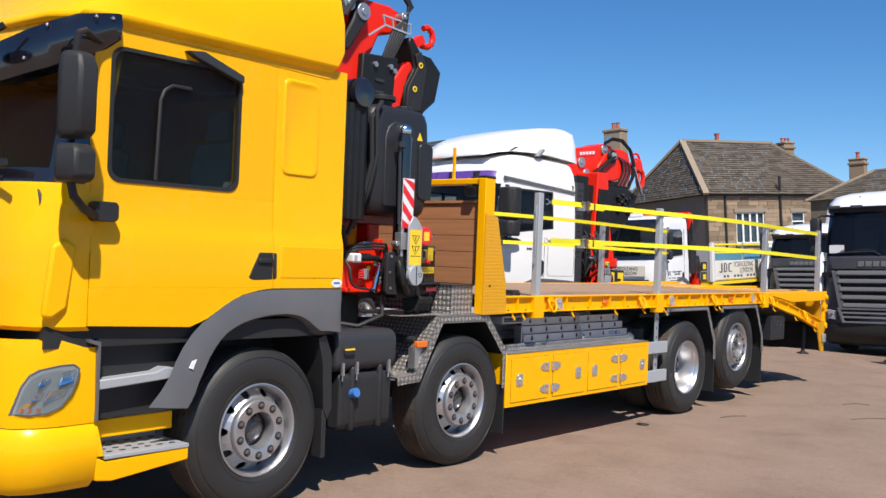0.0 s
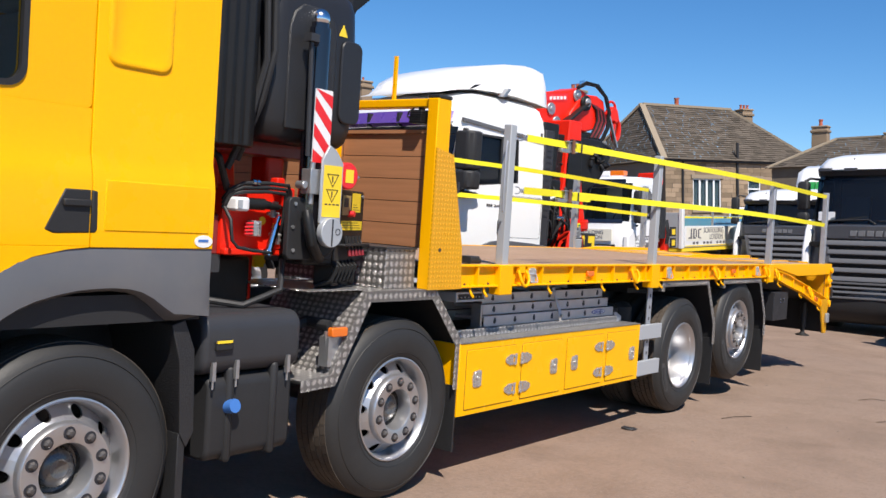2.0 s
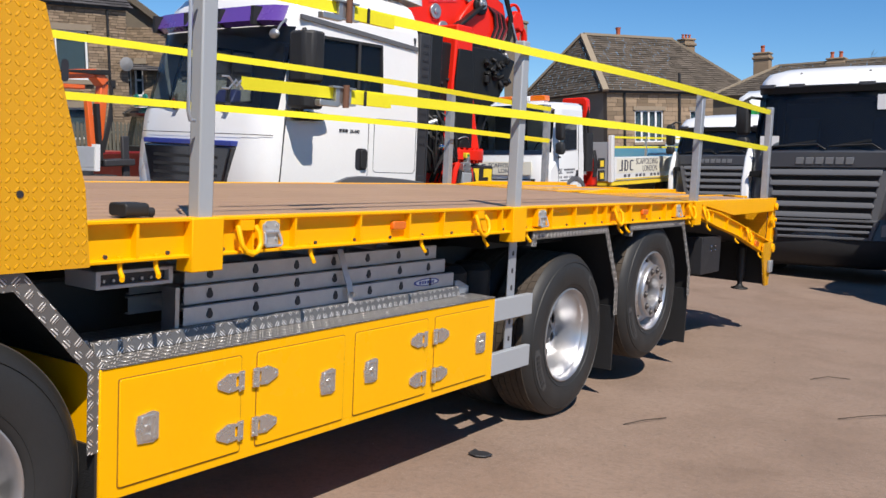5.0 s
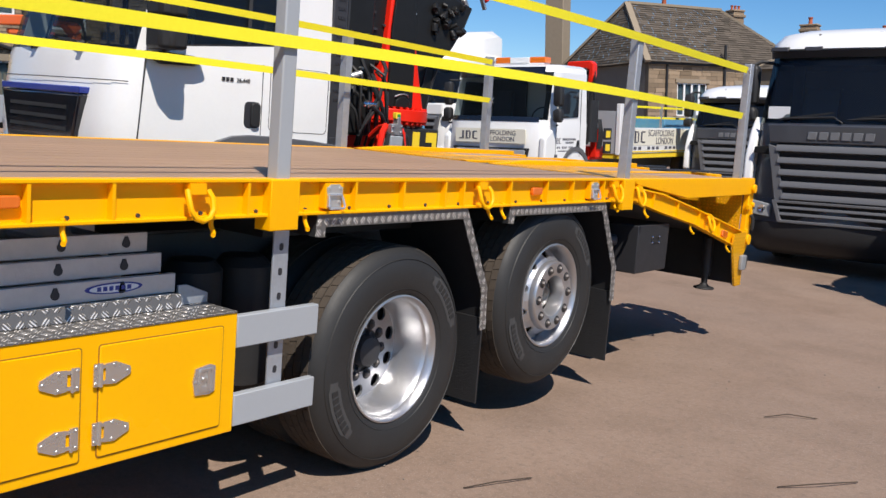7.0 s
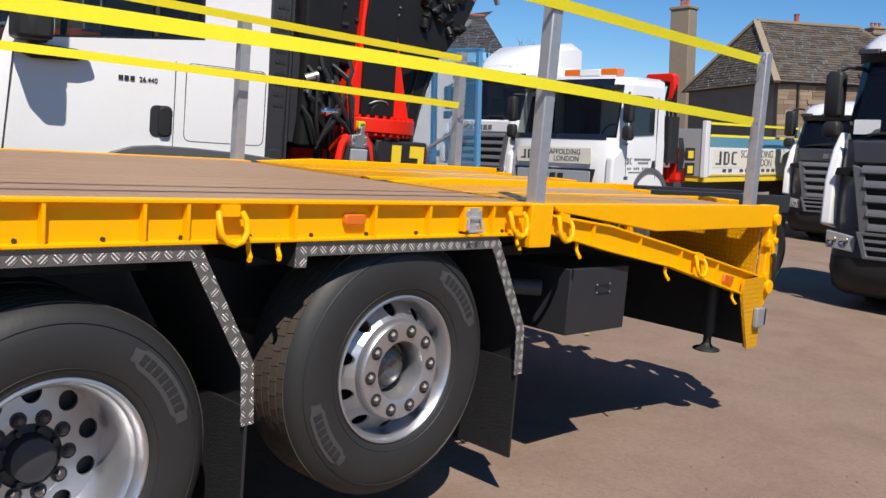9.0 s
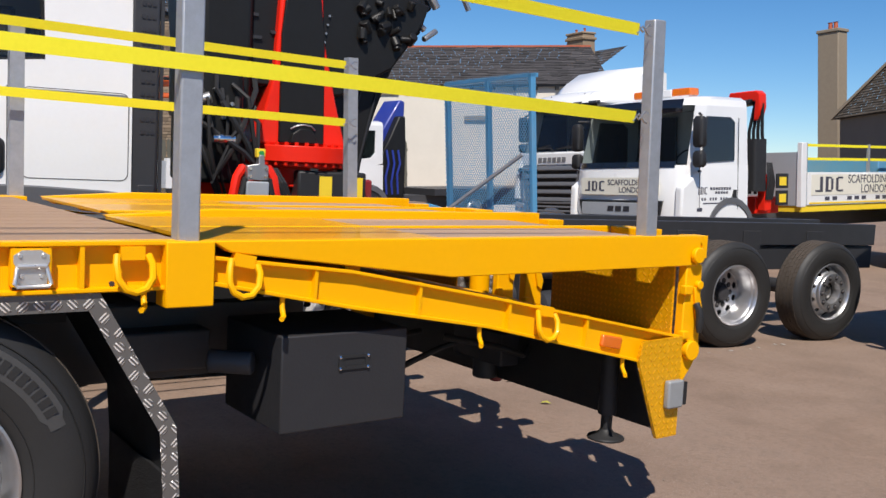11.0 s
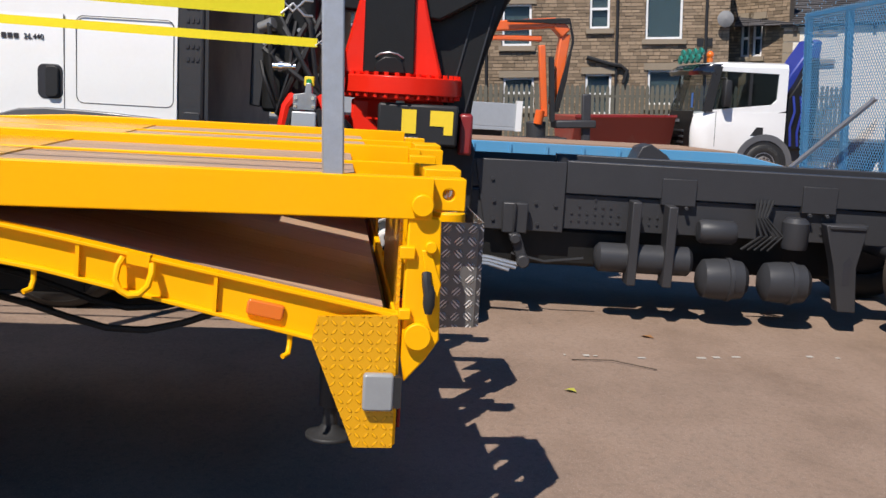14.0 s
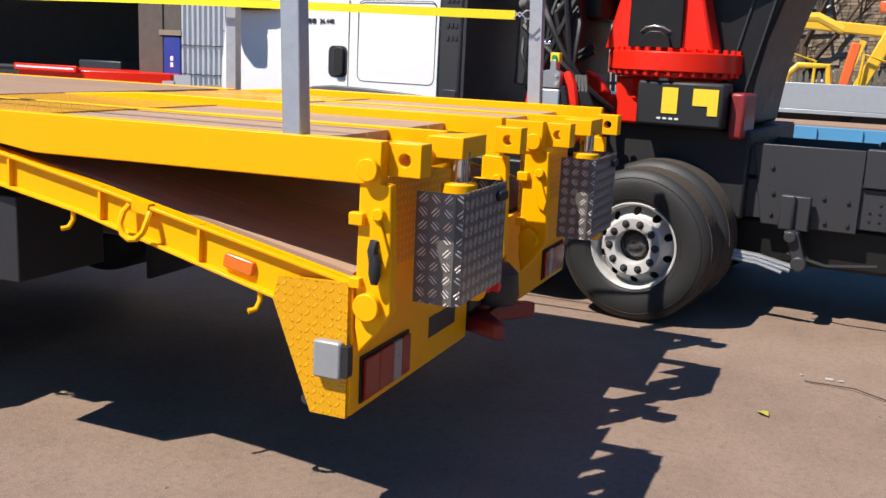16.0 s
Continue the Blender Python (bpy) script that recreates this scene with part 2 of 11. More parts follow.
def wood(name, color, axis=1, plank=True):
    n = Nodes(name)
    s = [26.0, 26.0, 26.0]
    s[axis] = 1.1
    grain = n.noise(1.0, 6, 0.7, n.scaled(n.coord(), s))
    fine = n.noise(4.0, 3, 0.6, n.scaled(n.coord(), s))
    col = n.ramp(grain, [(0.3, mul(color, 0.72)), (0.55, color), (0.8, mul(color, 1.22))])
    col = n.mix(n.math("MULTIPLY", fine, 0.3), col, mul(color, 0.6))
    tone = n.math("ADD", n.math("MULTIPLY", n.random(), 0.34), 0.0)
    col = n.mix(tone, col, mul(color, 0.62))
    n.bump(grain, 0.3, 0.003)
    return n.done(col, 0.62, 0.0, 0.35)


def stone(name, color, mortar_free=True):
    n = Nodes(name)
    big = n.noise(2.2, 5, 0.7)
    fine = n.noise(30, 4, 0.7)
    col = n.ramp(n.random() if mortar_free else n.island(), [(0.0, mul(color, 0.55)), (0.5, color), (1.0, mul(color, 1.35))])
    col = n.mix(n.math("MULTIPLY", big, 0.5), col, mul(color, 0.6))
    col = n.mix(n.math("MULTIPLY", fine, 0.3), col, mul(color, 0.5))
    n.bump(fine, 0.5, 0.02)
    return n.done(col, 0.9, 0.0, 0.2)


def glass(name, color=(0.02, 0.024, 0.028), clear=0.35):
    """Tinted vehicle glass: part dark, part see-through, with a clean gloss."""
    n = Nodes(name)
    n.done(color, 0.03, 0.0, 0.5)
    tr = n.t.nodes.new("ShaderNodeBsdfTransparent")
    tr.inputs["Color"].default_value = (0.62, 0.68, 0.68, 1)
    mx = n.t.nodes.new("ShaderNodeMixShader")
    mx.inputs[0].default_value = clear
    n.t.links.new(n.b.outputs[0], mx.inputs[1])
    n.t.links.new(tr.outputs[0], mx.inputs[2])
    n.t.links.new(mx.outputs[0], n.t.nodes["Material Output"].inputs["Surface"])
    return n.mat


YELLOW = paint("yellow_paint", (0.94, 0.455, 0.0), 0.24, 0.14, 0.006, spec=0.16)
YELLOW_STEEL = paint("yellow_steel_paint", (0.93, 0.44, 0.0), 0.40, 0.04, 0.012, spec=0.15)
YELLOW_TREAD = tread("yellow_checker", (0.92, 0.435, 0.001), 0.0, 0.4, 0.029, 1, 1.06, 0.15)
ALU_TREAD = tread("alu_checker", (0.40, 0.38, 0.36), 0.3, 0.34, 0.044, 3, 2.5)
BLACK_GLOSS = paint("black_gloss", (0.008, 0.008, 0.012), 0.12, 0.8, 0.02)
BLACK = plain("black_plastic", (0.023, 0.023, 0.024), 0.5, 0, 10, 0.3, 0.25, 140, 0.3)
BLACK_RUBBER = plain("black_rubber", (0.02, 0.02, 0.021), 0.42, 0, 6, 0.4, 1.0, 110)
CHARCOAL = plain("charcoal_plastic", (0.034, 0.035, 0.039), 0.42, 0, 8, 0.2, 0.25, 160, 0.35)
TANK_BLACK = plain("black_tank_plastic", (0.019, 0.019, 0.021), 0.38, 0, 8, 0.2, 0.25, 160, 0.4)
BOX_GREY = plain("dark_box_steel", (0.026, 0.026, 0.029), 0.45, 0, 8, 0.2, 0.2, 90, 0.3)
ARCH_GREY = paint("arch_grey", (0.102, 0.104, 0.112), 0.42, 0.15, 0.10)
DARK_STEEL = plain("dark_steel", (0.032, 0.032, 0.035), 0.55, 0.0, 5, 0.4, 0.3, 60)
CHASSIS = plain("chassis_grey", (0.055, 0.056, 0.06), 0.5, 0.0, 4, 0.3, 0.2, 50)
TYRE = plain("tyre_rubber", (0.021, 0.0205, 0.020), 0.56, 0, 5, 0.35, 0.2, 80, 0.45)
TYRE_TREAD = plain("dusty_tread", (0.072, 0.058, 0.046), 0.85, 0, 7, 0.45, 0.5, 60, 0.2)
LETTER_GREY = plain("sidewall_band", (0.050, 0.049, 0.048), 0.65, 0, 8, 0.2)
RIM = plain("silver_rim", (0.52, 0.52, 0.53), 0.34, 0.85, 9, 0.16, 0.14, 120)
CHROME = plain("chrome", (0.82, 0.83, 0.85), 0.14, 1.0, 12, 0.08, 0.03, 60)
BOOM_BLACK = plain("oily_black_boom", (0.013, 0.013, 0.013), 0.40, 0, 7, 0.4, 0.3, 60, 0.25)
HINGE_CHROME = plain("worn_chrome", (0.68, 0.67, 0.65), 0.24, 0.85, 12, 0.15, 0.05, 40)
STEEL = plain("plain_steel", (0.45, 0.45, 0.45), 0.38, 0.8, 16, 0.25, 0.2, 110)
GALV = plain("galvanised_steel", (0.40, 0.42, 0.45), 0.48, 0.55, 22, 0.35, 0.15, 60)
GREY_STEEL = paint("grey_steel_paint", (0.36, 0.38, 0.40), 0.4, 0.1, 0.08)
ALU = plain("worn_aluminium", (0.56, 0.525, 0.50), 0.42, 0.25, 10, 0.28, 0.25, 90)
LAMP_CHROME = plain("hazy_chrome", (0.66, 0.65, 0.63), 0.30, 0.7, 12, 0.12)
RED = paint("red_crane_paint", (0.78, 0.020, 0.007), 0.34, 0.12, 0.02, spec=0.2)
RED_DARK = paint("dark_red_steel", (0.22, 0.012, 0.014), 0.45, 0.2, 0.1)
WHITE = paint("white_paint", (0.80, 0.80, 0.79), 0.28, 0.5, 0.05)
WEBBING = plain("yellow_webbing", (0.84, 0.74, 0.015), 0.75, 0, 60, 0.1, 0.4, 500)
DECK_WOOD = wood("deck_hardwood", (0.40, 0.255, 0.165), 1)
BOARD_WOOD = wood("headboard_hardwood", (0.45, 0.205, 0.095), 0)
RAMP_WOOD = wood("ramp_hardwood", (0.50, 0.33, 0.22), 1)
AMBER = paint("amber_lens", (0.75, 0.16, 0.01), 0.18, 0.8, 0.03)
LENS_RED = paint("red_lens", (0.26, 0.008, 0.008), 0.22, 0.1, 0.02, spec=0.25)
LENS_HEAD = glass("headlamp_cover", (0.30, 0.32, 0.34), 0.78)
LENS_CLEAR = plain("lamp_lens", (0.52, 0.55, 0.58), 0.14, 0.7, 14, 0.35, 0.5, 22)
LENS_DULL = plain("frosted_lens", (0.26, 0.27, 0.275), 0.3, 0.0, 18, 0.2)
RUST = plain("rusty_steel", (0.16, 0.075, 0.045), 0.75, 0.2, 30, 0.4)
TRUCK_BLACK = plain("dusty_black_chassis", (0.030, 0.030, 0.033), 0.48, 0.0, 4, 0.35, 0.25, 50)
LABEL_YELLOW = plain("yellow_label", (0.85, 0.60, 0.03), 0.45, 0, 20, 0.08)
WHITE_LABEL = plain("white_label", (0.75, 0.75, 0.75), 0.45, 0, 20, 0.05)
# also used for holes, slots and recesses drawn as flat dark patches
PRINT = plain("black_print", (0.025, 0.025, 0.03), 0.5, 0, 20, 0.1)
BLUE_CAP = plain("blue_cap", (0.05, 0.16, 0.45), 0.4, 0, 20, 0.1)
PURPLE = paint("purple_visor", (0.11, 0.05, 0.28), 0.25, 0.6, 0.04)
SKY_BLUE = paint("blue_trailer_paint", (0.09, 0.30, 0.52), 0.45, 0.2, 0.15)
DARK_BLUE = paint("dark_blue_paint", (0.02, 0.04, 0.28), 0.4, 0.3, 0.06)
ORANGE = paint("orange_machine_paint", (0.78, 0.13, 0.02), 0.35, 0.3, 0.1)
SCANIA_GREY = paint("graphite_paint", (0.055, 0.058, 0.068), 0.32, 0.35, 0.06)
GRILLE_GREY = paint("grille_grey", (0.16, 0.165, 0.175), 0.35, 0.3, 0.05)
SILVER_GREY = plain("silver_grey_plate", (0.42, 0.44, 0.46), 0.4, 0.3, 10, 0.15)
HIVIS_RED = plain("reflective_red", (0.72, 0.02, 0.025), 0.4, 0, 30, 0.1)
GLASS = glass("dark_glass", (0.015, 0.018, 0.02), 0.82)
GLASS_SHADE = glass("shaded_glass", (0.014, 0.018, 0.028), 0.58)
SIDE_GLASS = glass("side_glass", (0.020, 0.024, 0.032), 0.08)
SEAT_CLOTH = plain("grey_seat_cloth", (0.42, 0.42, 0.43), 0.9, 0, 20, 0.3, 0.3, 120, 0.2)


# ground
def ground_material():
    n = Nodes("dusty_yard_surface")
    big = n.noise(0.16, 5, 0.6)
    mid = n.noise(1.1, 6, 0.68)
    fine = n.noise(26, 5, 0.7)
    grit = n.noise(140, 2, 0.6)
    col = n.ramp(mid, [(0.28, (0.176, 0.120, 0.086)), (0.5, (0.244, 0.170, 0.125)), (0.75, (0.303, 0.217, 0.164))])
    col = n.mix(n.math("MULTIPLY", n.ramp(big, [(0.42, 0.0), (0.66, 1.0)]), 0.5), col, (0.215, 0.162, 0.130))
    stain = n.ramp(n.noise(0.55, 6, 0.72), [(0.60, 0.0), (0.74, 1.0)])
    col = n.mix(n.math("MULTIPLY", stain, 0.5), col, (0.102, 0.077, 0.062))
    col = n.mix(n.math("MULTIPLY", n.ramp(fine, [(0.48, 0.0), (0.74, 1.0)]), 0.6), col, (0.128, 0.095, 0.076))
    col = n.mix(n.math("MULTIPLY", n.ramp(grit, [(0.58, 0.0), (0.68, 1.0)]), 0.55), col, (0.367, 0.302, 0.249))
    h = n.math("ADD", n.math("MULTIPLY", fine, 0.6), n.math("ADD", n.math("MULTIPLY", grit, 0.3), n.math("MULTIPLY", mid, 1.2)))
    n.bump(h, 0.45, 0.012)
    return n.done(col, 0.88, 0.0, 0.25)


GROUND = ground_material()
g = Geo()
rng = random.Random(5)
xs = [-900, -120, -60] + [-30 + 1.5 * k for k in range(31)] + [40, 120, 900]
ys = [-900, -120, -40] + [-8 + 1.5 * k for k in range(31)] + [60, 120, 900]
verts = []
for x in xs:
    for y in ys:
        near = -29 < x < 14 and -7 < y < 36
        flat = -5 < x < 3.5 and -3 < y < 18
        fall = -0.33 * min(1.0, max(0.0, (-14.5 - x) / 4.5)) * min(1.0, max(0.0, (y - 6.0) / 3.0))
        verts.append((x, y, fall + rng.uniform(-0.012, 0.008) * (0.3 if flat else 1.0) if near else fall))
cols = len(ys)
g.add(verts, [(i * cols + j, (i + 1) * cols + j, (i + 1) * cols + j + 1, i * cols + j + 1) for i in range(len(xs) - 1) for j in range(cols - 1)])
tagged(new("ground", g.mesh("ground", GROUND, 60)), "dusty brown worn yard surface of rolled asphalt", "ground", kind="structure")


# the yellow flatbed lorry: near side at x = 0, front axle near y = 0, tail towards +y
W = 2.52


NUT_STEEL = plain("dull_nut_steel", (0.11, 0.10, 0.095), 0.5, 0.6, 30, 0.3)


HUB_METAL = plain("oily_hub_steel", (0.12, 0.115, 0.11), 0.26, 0.5, 12, 0.3, 0.1, 60)


def holed(g, r0, x0, r1, x1, count, rc, hr):
    """A wheel disc's band from radius r0 to r1, sloping from x0 to x1, with a ring of round holes."""
    da = math.pi / count
    at = lambda s, r, a: (x0 + (x1 - x0) * (r0 - r) / (r0 - r1), r * math.cos(a + s / rc), r * math.sin(a + s / rc))
    half = da * rc
    dirs = sorted([2 * math.pi * k / 20 for k in range(20)] + [math.atan2(h, w) % (2 * math.pi) for h in (r0 - rc, r1 - rc) for w in (half, -half)])
    for k in range(count):
        a = 2 * math.pi * k / count
        v = []
        for t in dirs:
            c, s = math.cos(t), math.sin(t)
            reach = min(half / abs(c) if abs(c) > 1e-6 else 9, ((r0 - rc) / s if s > 1e-6 else (r1 - rc) / s if s < -1e-6 else 9))
            v += [at(hr * c, rc + hr * s, a), at(reach * c, rc + reach * s, a)]
            p = at(hr * c, rc + hr * s, a)
            v.append((p[0] - 0.014, p[1], p[2]))
        n = len(dirs)
        f = []
        for i in range(n):
            j = (i + 1) % n
            f += [(3 * i, 3 * j, 3 * j + 1, 3 * i + 1), (3 * i + 2, 3 * j + 2, 3 * j, 3 * i)]
        g.add(v, f)


def tyre_meshes(width=0.30, R=0.538, rim=0.298):
    g = Geo()
    w = width
    prof = [(rim, -0.02), (rim + 0.008, 0.002), (rim + 0.025, 0.013), (rim + 0.06, 0.021), (rim + 0.10, 0.025), (rim + 0.14, 0.024), (R - 0.075, 0.017), (R - 0.05, 0.007), (R - 0.028, -0.009), (R - 0.013, -0.026), (R - 0.006, -0.040), (R - 0.012, -0.046)]
    g.lathe(prof, 80, "x", skip=lambda k, i: False)
    g.lathe([(r, -w - h) for r, h in prof][::-1], 80, "x", skip=lambda k, i: False)
    for rr in (rim + 0.036, R - 0.064):
        h0 = 0.0155 if rr < R - 0.1 else 0.0125
        g.lathe([(rr, h0 - 0.002), (rr + 0.003, h0 + 0.0035), (rr + 0.006, h0 - 0.002)], 80, "x", skip=lambda k, i: False)
    g.lathe([(R - 0.012, -0.045), (R - 0.012, -w + 0.045)], 72, "x", skip=lambda k, i: False)
    # tread: rows of blocks between the grooves
    g.mat = 1
    ribs, rows = 5, 58
    x0, step = -0.034, (w - 0.068) / ribs
    for k in range(ribs):
        a, b = x0 - k * step - 0.0035, x0 - (k + 1) * step + 0.0035
        for i in range(rows):
            t0 = 2 * math.pi * (i + 0.35 * (k % 2)) / rows
            t1 = t0 + 2 * math.pi / rows * 0.945
            sk = 0.012
            v = []
            for r in (R - 0.012, R - 0.003):
                for x, t in ((a, t0), (b, t0 + sk), (b, t1 + sk), (a, t1)):
                    v.append((x, r * math.cos(t), r * math.sin(t)))
            g.add(v, [(4, 5, 6, 7), (0, 1, 5, 4), (1, 2, 6, 5), (2, 3, 7, 6), (3, 0, 4, 7)])
    return g.mesh("tyre", [TYRE, TYRE_TREAD], 40)


def sidewall_band(a0, a1, glyphs):
    """A dull grey moulded band on the sidewall with dark blocks along it."""
    g = Geo()
    n = 14
    pts = []
    for k in range(n + 1):
        a = radians(a0 + (a1 - a0) * k / n)
        r0, r1 = (0.392, 0.462) if 1 < k < n - 1 else (0.405, 0.450)
        pts.append([(0.0262, r0 * math.cos(a), r0 * math.sin(a)), (0.0272, (r0 + r1) / 2 * math.cos(a), (r0 + r1) / 2 * math.sin(a)), (0.0215, r1 * math.cos(a), r1 * math.sin(a))])
    g.loft(pts, close=False, caps=False)
    g.mat = 1
    step = (a1 - a0) * 0.78 / glyphs
    for k in range(glyphs):
        g.tf = Matrix.Rotation(radians(a0 + (a1 - a0) * 0.12 + step * (k + 0.5)) - math.pi / 2, 4, "X")
        h = 0.42 * radians(step) * 0.36
        g.box(0.0266, 0.0284, -h, h, 0.410, 0.446)
    g.tf = None
    return g.mesh("sidewall_band", [LETTER_GREY, TYRE], 40)


def rim_meshes(deep, metal, nut_metal):
    """deep: the drive axle's dished rim; else the steering axle's rim with its disc pushed out."""
    g = Geo()
    g.lathe([(0.298, -0.03), (0.307, 0.0), (0.306, 0.010), (0.299, 0.012), (0.288, 0.002), (0.280, -0.03)], 64, "x", skip=lambda k, i: False)
    if deep:
        g.lathe([(0.280, -0.03), (0.264, -0.05), (0.254, -0.19), (0.246, -0.212)], 64, "x", skip=lambda k, i: False)
        holed(g, 0.246, -0.212, 0.148, -0.198, 10, 0.206, 0.034)
        g.lathe([(0.148, -0.198), (0.142, -0.196), (0.108, -0.196), (0.104, -0.213)], 48, "x", skip=lambda k, i: False)
    else:
        g.lathe([(0.280, -0.03), (0.276, -0.06), (0.272, -0.082)], 64, "x", skip=lambda k, i: False)
        holed(g, 0.272, -0.082, 0.208, -0.012, 10, 0.242, 0.0275)
        g.lathe([(0.208, -0.012), (0.2065, 0.010), (0.204, 0.022), (0.198, 0.029), (0.130, 0.029), (0.122, 0.026), (0.117, 0.012), (0.112, -0.06)], 64, "x", skip=lambda k, i: False)
    me = g.mesh("rim", metal, 40)
    h = Geo()
    h.lathe([(0.285, -0.29), (0.285, -0.25), (0.0, -0.25)], 32, "x", skip=lambda k, i: False)
    if deep:
        h.lathe([(0.12, -0.25), (0.104, -0.206), (0.078, -0.200), (0.072, -0.150), (0.052, -0.142), (0.0, -0.140)], 32, "x", skip=lambda k, i: False)
        for k in range(8):
            a = 2 * math.pi * k / 8
            h.cyl((-0.206, 0.090 * math.cos(a), 0.090 * math.sin(a)), (-0.182, 0.090 * math.cos(a), 0.090 * math.sin(a)), 0.011, 6)
    else:
        h.lathe([(0.112, -0.06), (0.106, -0.082), (0.094, -0.088), (0.086, -0.070), (0.080, -0.048), (0.066, -0.036), (0.040, -0.031), (0.034, -0.036), (0.0, -0.036)], 32, "x", skip=lambda k, i: False)
    # the deep hub's darker steel stands in for shade inside the dish
    hub = h.mesh("hub", DARK_STEEL if deep else HUB_METAL, 40)
    q = Geo()
    q.lathe([(0.0185, 0.002), (0.018, 0.010), (0.015, 0.013), (0.010, 0.019), (0.0, 0.020)], 6, "x", skip=lambda k, i: False)
    # black disc round the nut stands for its shaded recess
    q.mat = 1
    q.lathe([(0.0275, 0.0), (0.027, 0.002), (0.0, 0.002)], 18, "x", skip=lambda k, i: False)
    nut = q.mesh("wheel_nut", [nut_metal, PRINT], 30)
    return me, hub, nut


TYRE_ME = tyre_meshes()
BAND_ME = (sidewall_band(35, 78, 8), sidewall_band(205, 245, 7))
RIMS = {False: rim_meshes(False, RIM, NUT_STEEL), True: rim_meshes(True, RIM, NUT_STEEL), "pale": rim_meshes(False, plain("pale_rim_paint", (0.50, 0.49, 0.47), 0.5, 0.1, 9, 0.25), PRINT)}


def wheel(parent, m, deep=False, turn=0, marks=True):
    """wheel > tyre, rim, nuts. The mesh of the wheel itself is its hub."""
    rim, hub, nut = RIMS[deep]
    w = piece("wheel", hub, parent, m @ Matrix.Rotation(radians(turn), 4, "X"))
    piece("tyre", TYRE_ME, w, Matrix())
    for me in BAND_ME if marks else ():
        piece("sidewall_band", me, w, Matrix())
    piece("rim", rim, w, Matrix())
    for k in range(10):
        a = 2 * math.pi * (k + 0.5) / 10
        r, x = (0.128, -0.196) if deep is True else (0.163, 0.029)
        piece("wheel_nut", nut, w, Matrix.Translation((x, r * math.cos(a), r * math.sin(a))))
    return w


lorry = thing("flatbed_lorry", "yellow four-axle flatbed lorry with wooden deck and tail ramps", "lorry", pose(-1.26, 4.6, 0))
loc = Matrix.Translation((1.26, -4.6, 0))
AXLES = ((0.08, False, 251), (2.17, False, 140), (6.28, True, 340), (7.67, False, 346))
for y, deep, turn in AXLES:
    hub_z = 0.70 if y > 7 else 0.535
    wheel(lorry, loc @ Matrix.Translation((-0.06, y, hub_z)), deep, turn, y > 3)
    wheel(lorry, loc @ Matrix.Translation((-W + 0.06, y, hub_z)) @ Matrix.Rotation(math.pi, 4, "Z"), deep, turn, False)
    if deep:
        for x, r in ((-0.40, 0), (-W + 0.40, math.pi)):
            piece("inner_tyre", TYRE_ME, lorry, loc @ Matrix.Translation((x, y, hub_z)) @ Matrix.Rotation(r, 4, "Z"))
    g = Geo()
    g.cyl((-0.3, y, hub_z), (-W + 0.3, y, hub_z), 0.075, 14)
    part("axle", g, DARK_STEEL, lorry)

# chassis rails, cross members, prop shaft, air tanks
g = Geo()
for x in (-0.80, -W + 0.80 - 0.08):
    g.box(x, x + 0.08, -1.2, 9.2, 0.80, 1.08)
for y in (-1.1, 0.9, 2.9, 4.3, 5.4, 7.0, 8.6):
    g.box(-W + 0.83, -0.83, y, y + 0.12, 0.86, 1.0)
g.cyl((-W / 2, 1.0, 0.72), (-W / 2, 6.2, 0.62), 0.06, 12)
part("chassis_frame", g, CHASSIS, lorry, bevel=0.006)
for y in (5.35, 5.62):
    g = Geo()
    g.lathe([(0.0, 0.42), (0.09, 0.43), (0.125, 0.47), (0.125, 0.98), (0.09, 1.02), (0.0, 1.03)], 24, "z", (-0.42, y + 0.02, 0))
    part("air_tank", g, BLACK, lorry, "black air tanks behind the side guard")

# cab: side panels
g = Geo()
g.prism("x", [(-1.18, 1.47), (-1.18, 1.262), (-0.52, 1.235), (-0.40, 1.28), (-0.28, 1.355), (-0.14, 1.425), (0.0, 1.455), (0.098, 1.465), (0.098, 1.47)], -0.06, 0.015)
prof = [(0.015, 1.47), (0.015, 1.735), (0.004, 1.79), (-0.012, 1.85), (-0.014, 2.03), (-0.07, 2.03), (-0.07, 1.47)]
g.prism("y", prof, -1.18, 0.098)
door = part("cab_door", g, YELLOW, lorry, bevel=0.004)
g = Geo()
win = rrect(-1.07, -0.20, 2.085, 2.82, 0.07, 4)
outer = rrect(-1.18, 0.098, 2.03, 2.96, 0.02, 4)
g.ring("x", outer, win, -0.07, -0.016)
part("door_frame", g, YELLOW, door, bevel=0.003)
g = Geo()
g.ring("x", rrect(-1.085, -0.185, 2.07, 2.835, 0.08, 5), rrect(-1.062, -0.208, 2.093, 2.812, 0.065, 5), -0.04, -0.009)
g.tube([(-0.012, -0.78, 2.10), (-0.012, -0.765, 2.57), (-0.012, -0.74, 2.63), (-0.012, -0.69, 2.665), (-0.012, -0.56, 2.665)], 0.012, 6)
part("window_seal", g, BLACK, door)
g = Geo()
g.box(-0.034, -0.030, -1.06, -0.21, 2.09, 2.81)
part("window_pane", g, GLASS, door)
g = Geo()
g.prism("x", [(-0.10, 1.535), (-0.02, 1.70), (0.094, 1.70), (0.094, 1.525), (-0.06, 1.52)], -0.01, 0.019)
g.prism("x", [(0.10, 1.525), (0.10, 1.70), (0.125, 1.695), (0.13, 1.54), (0.12, 1.525)], -0.01, 0.019)
g.box(0.012, 0.034, -0.03, 0.09, 1.63, 1.66)
part("door_handle", g, BLACK, door, bevel=0.006)
g = Geo()
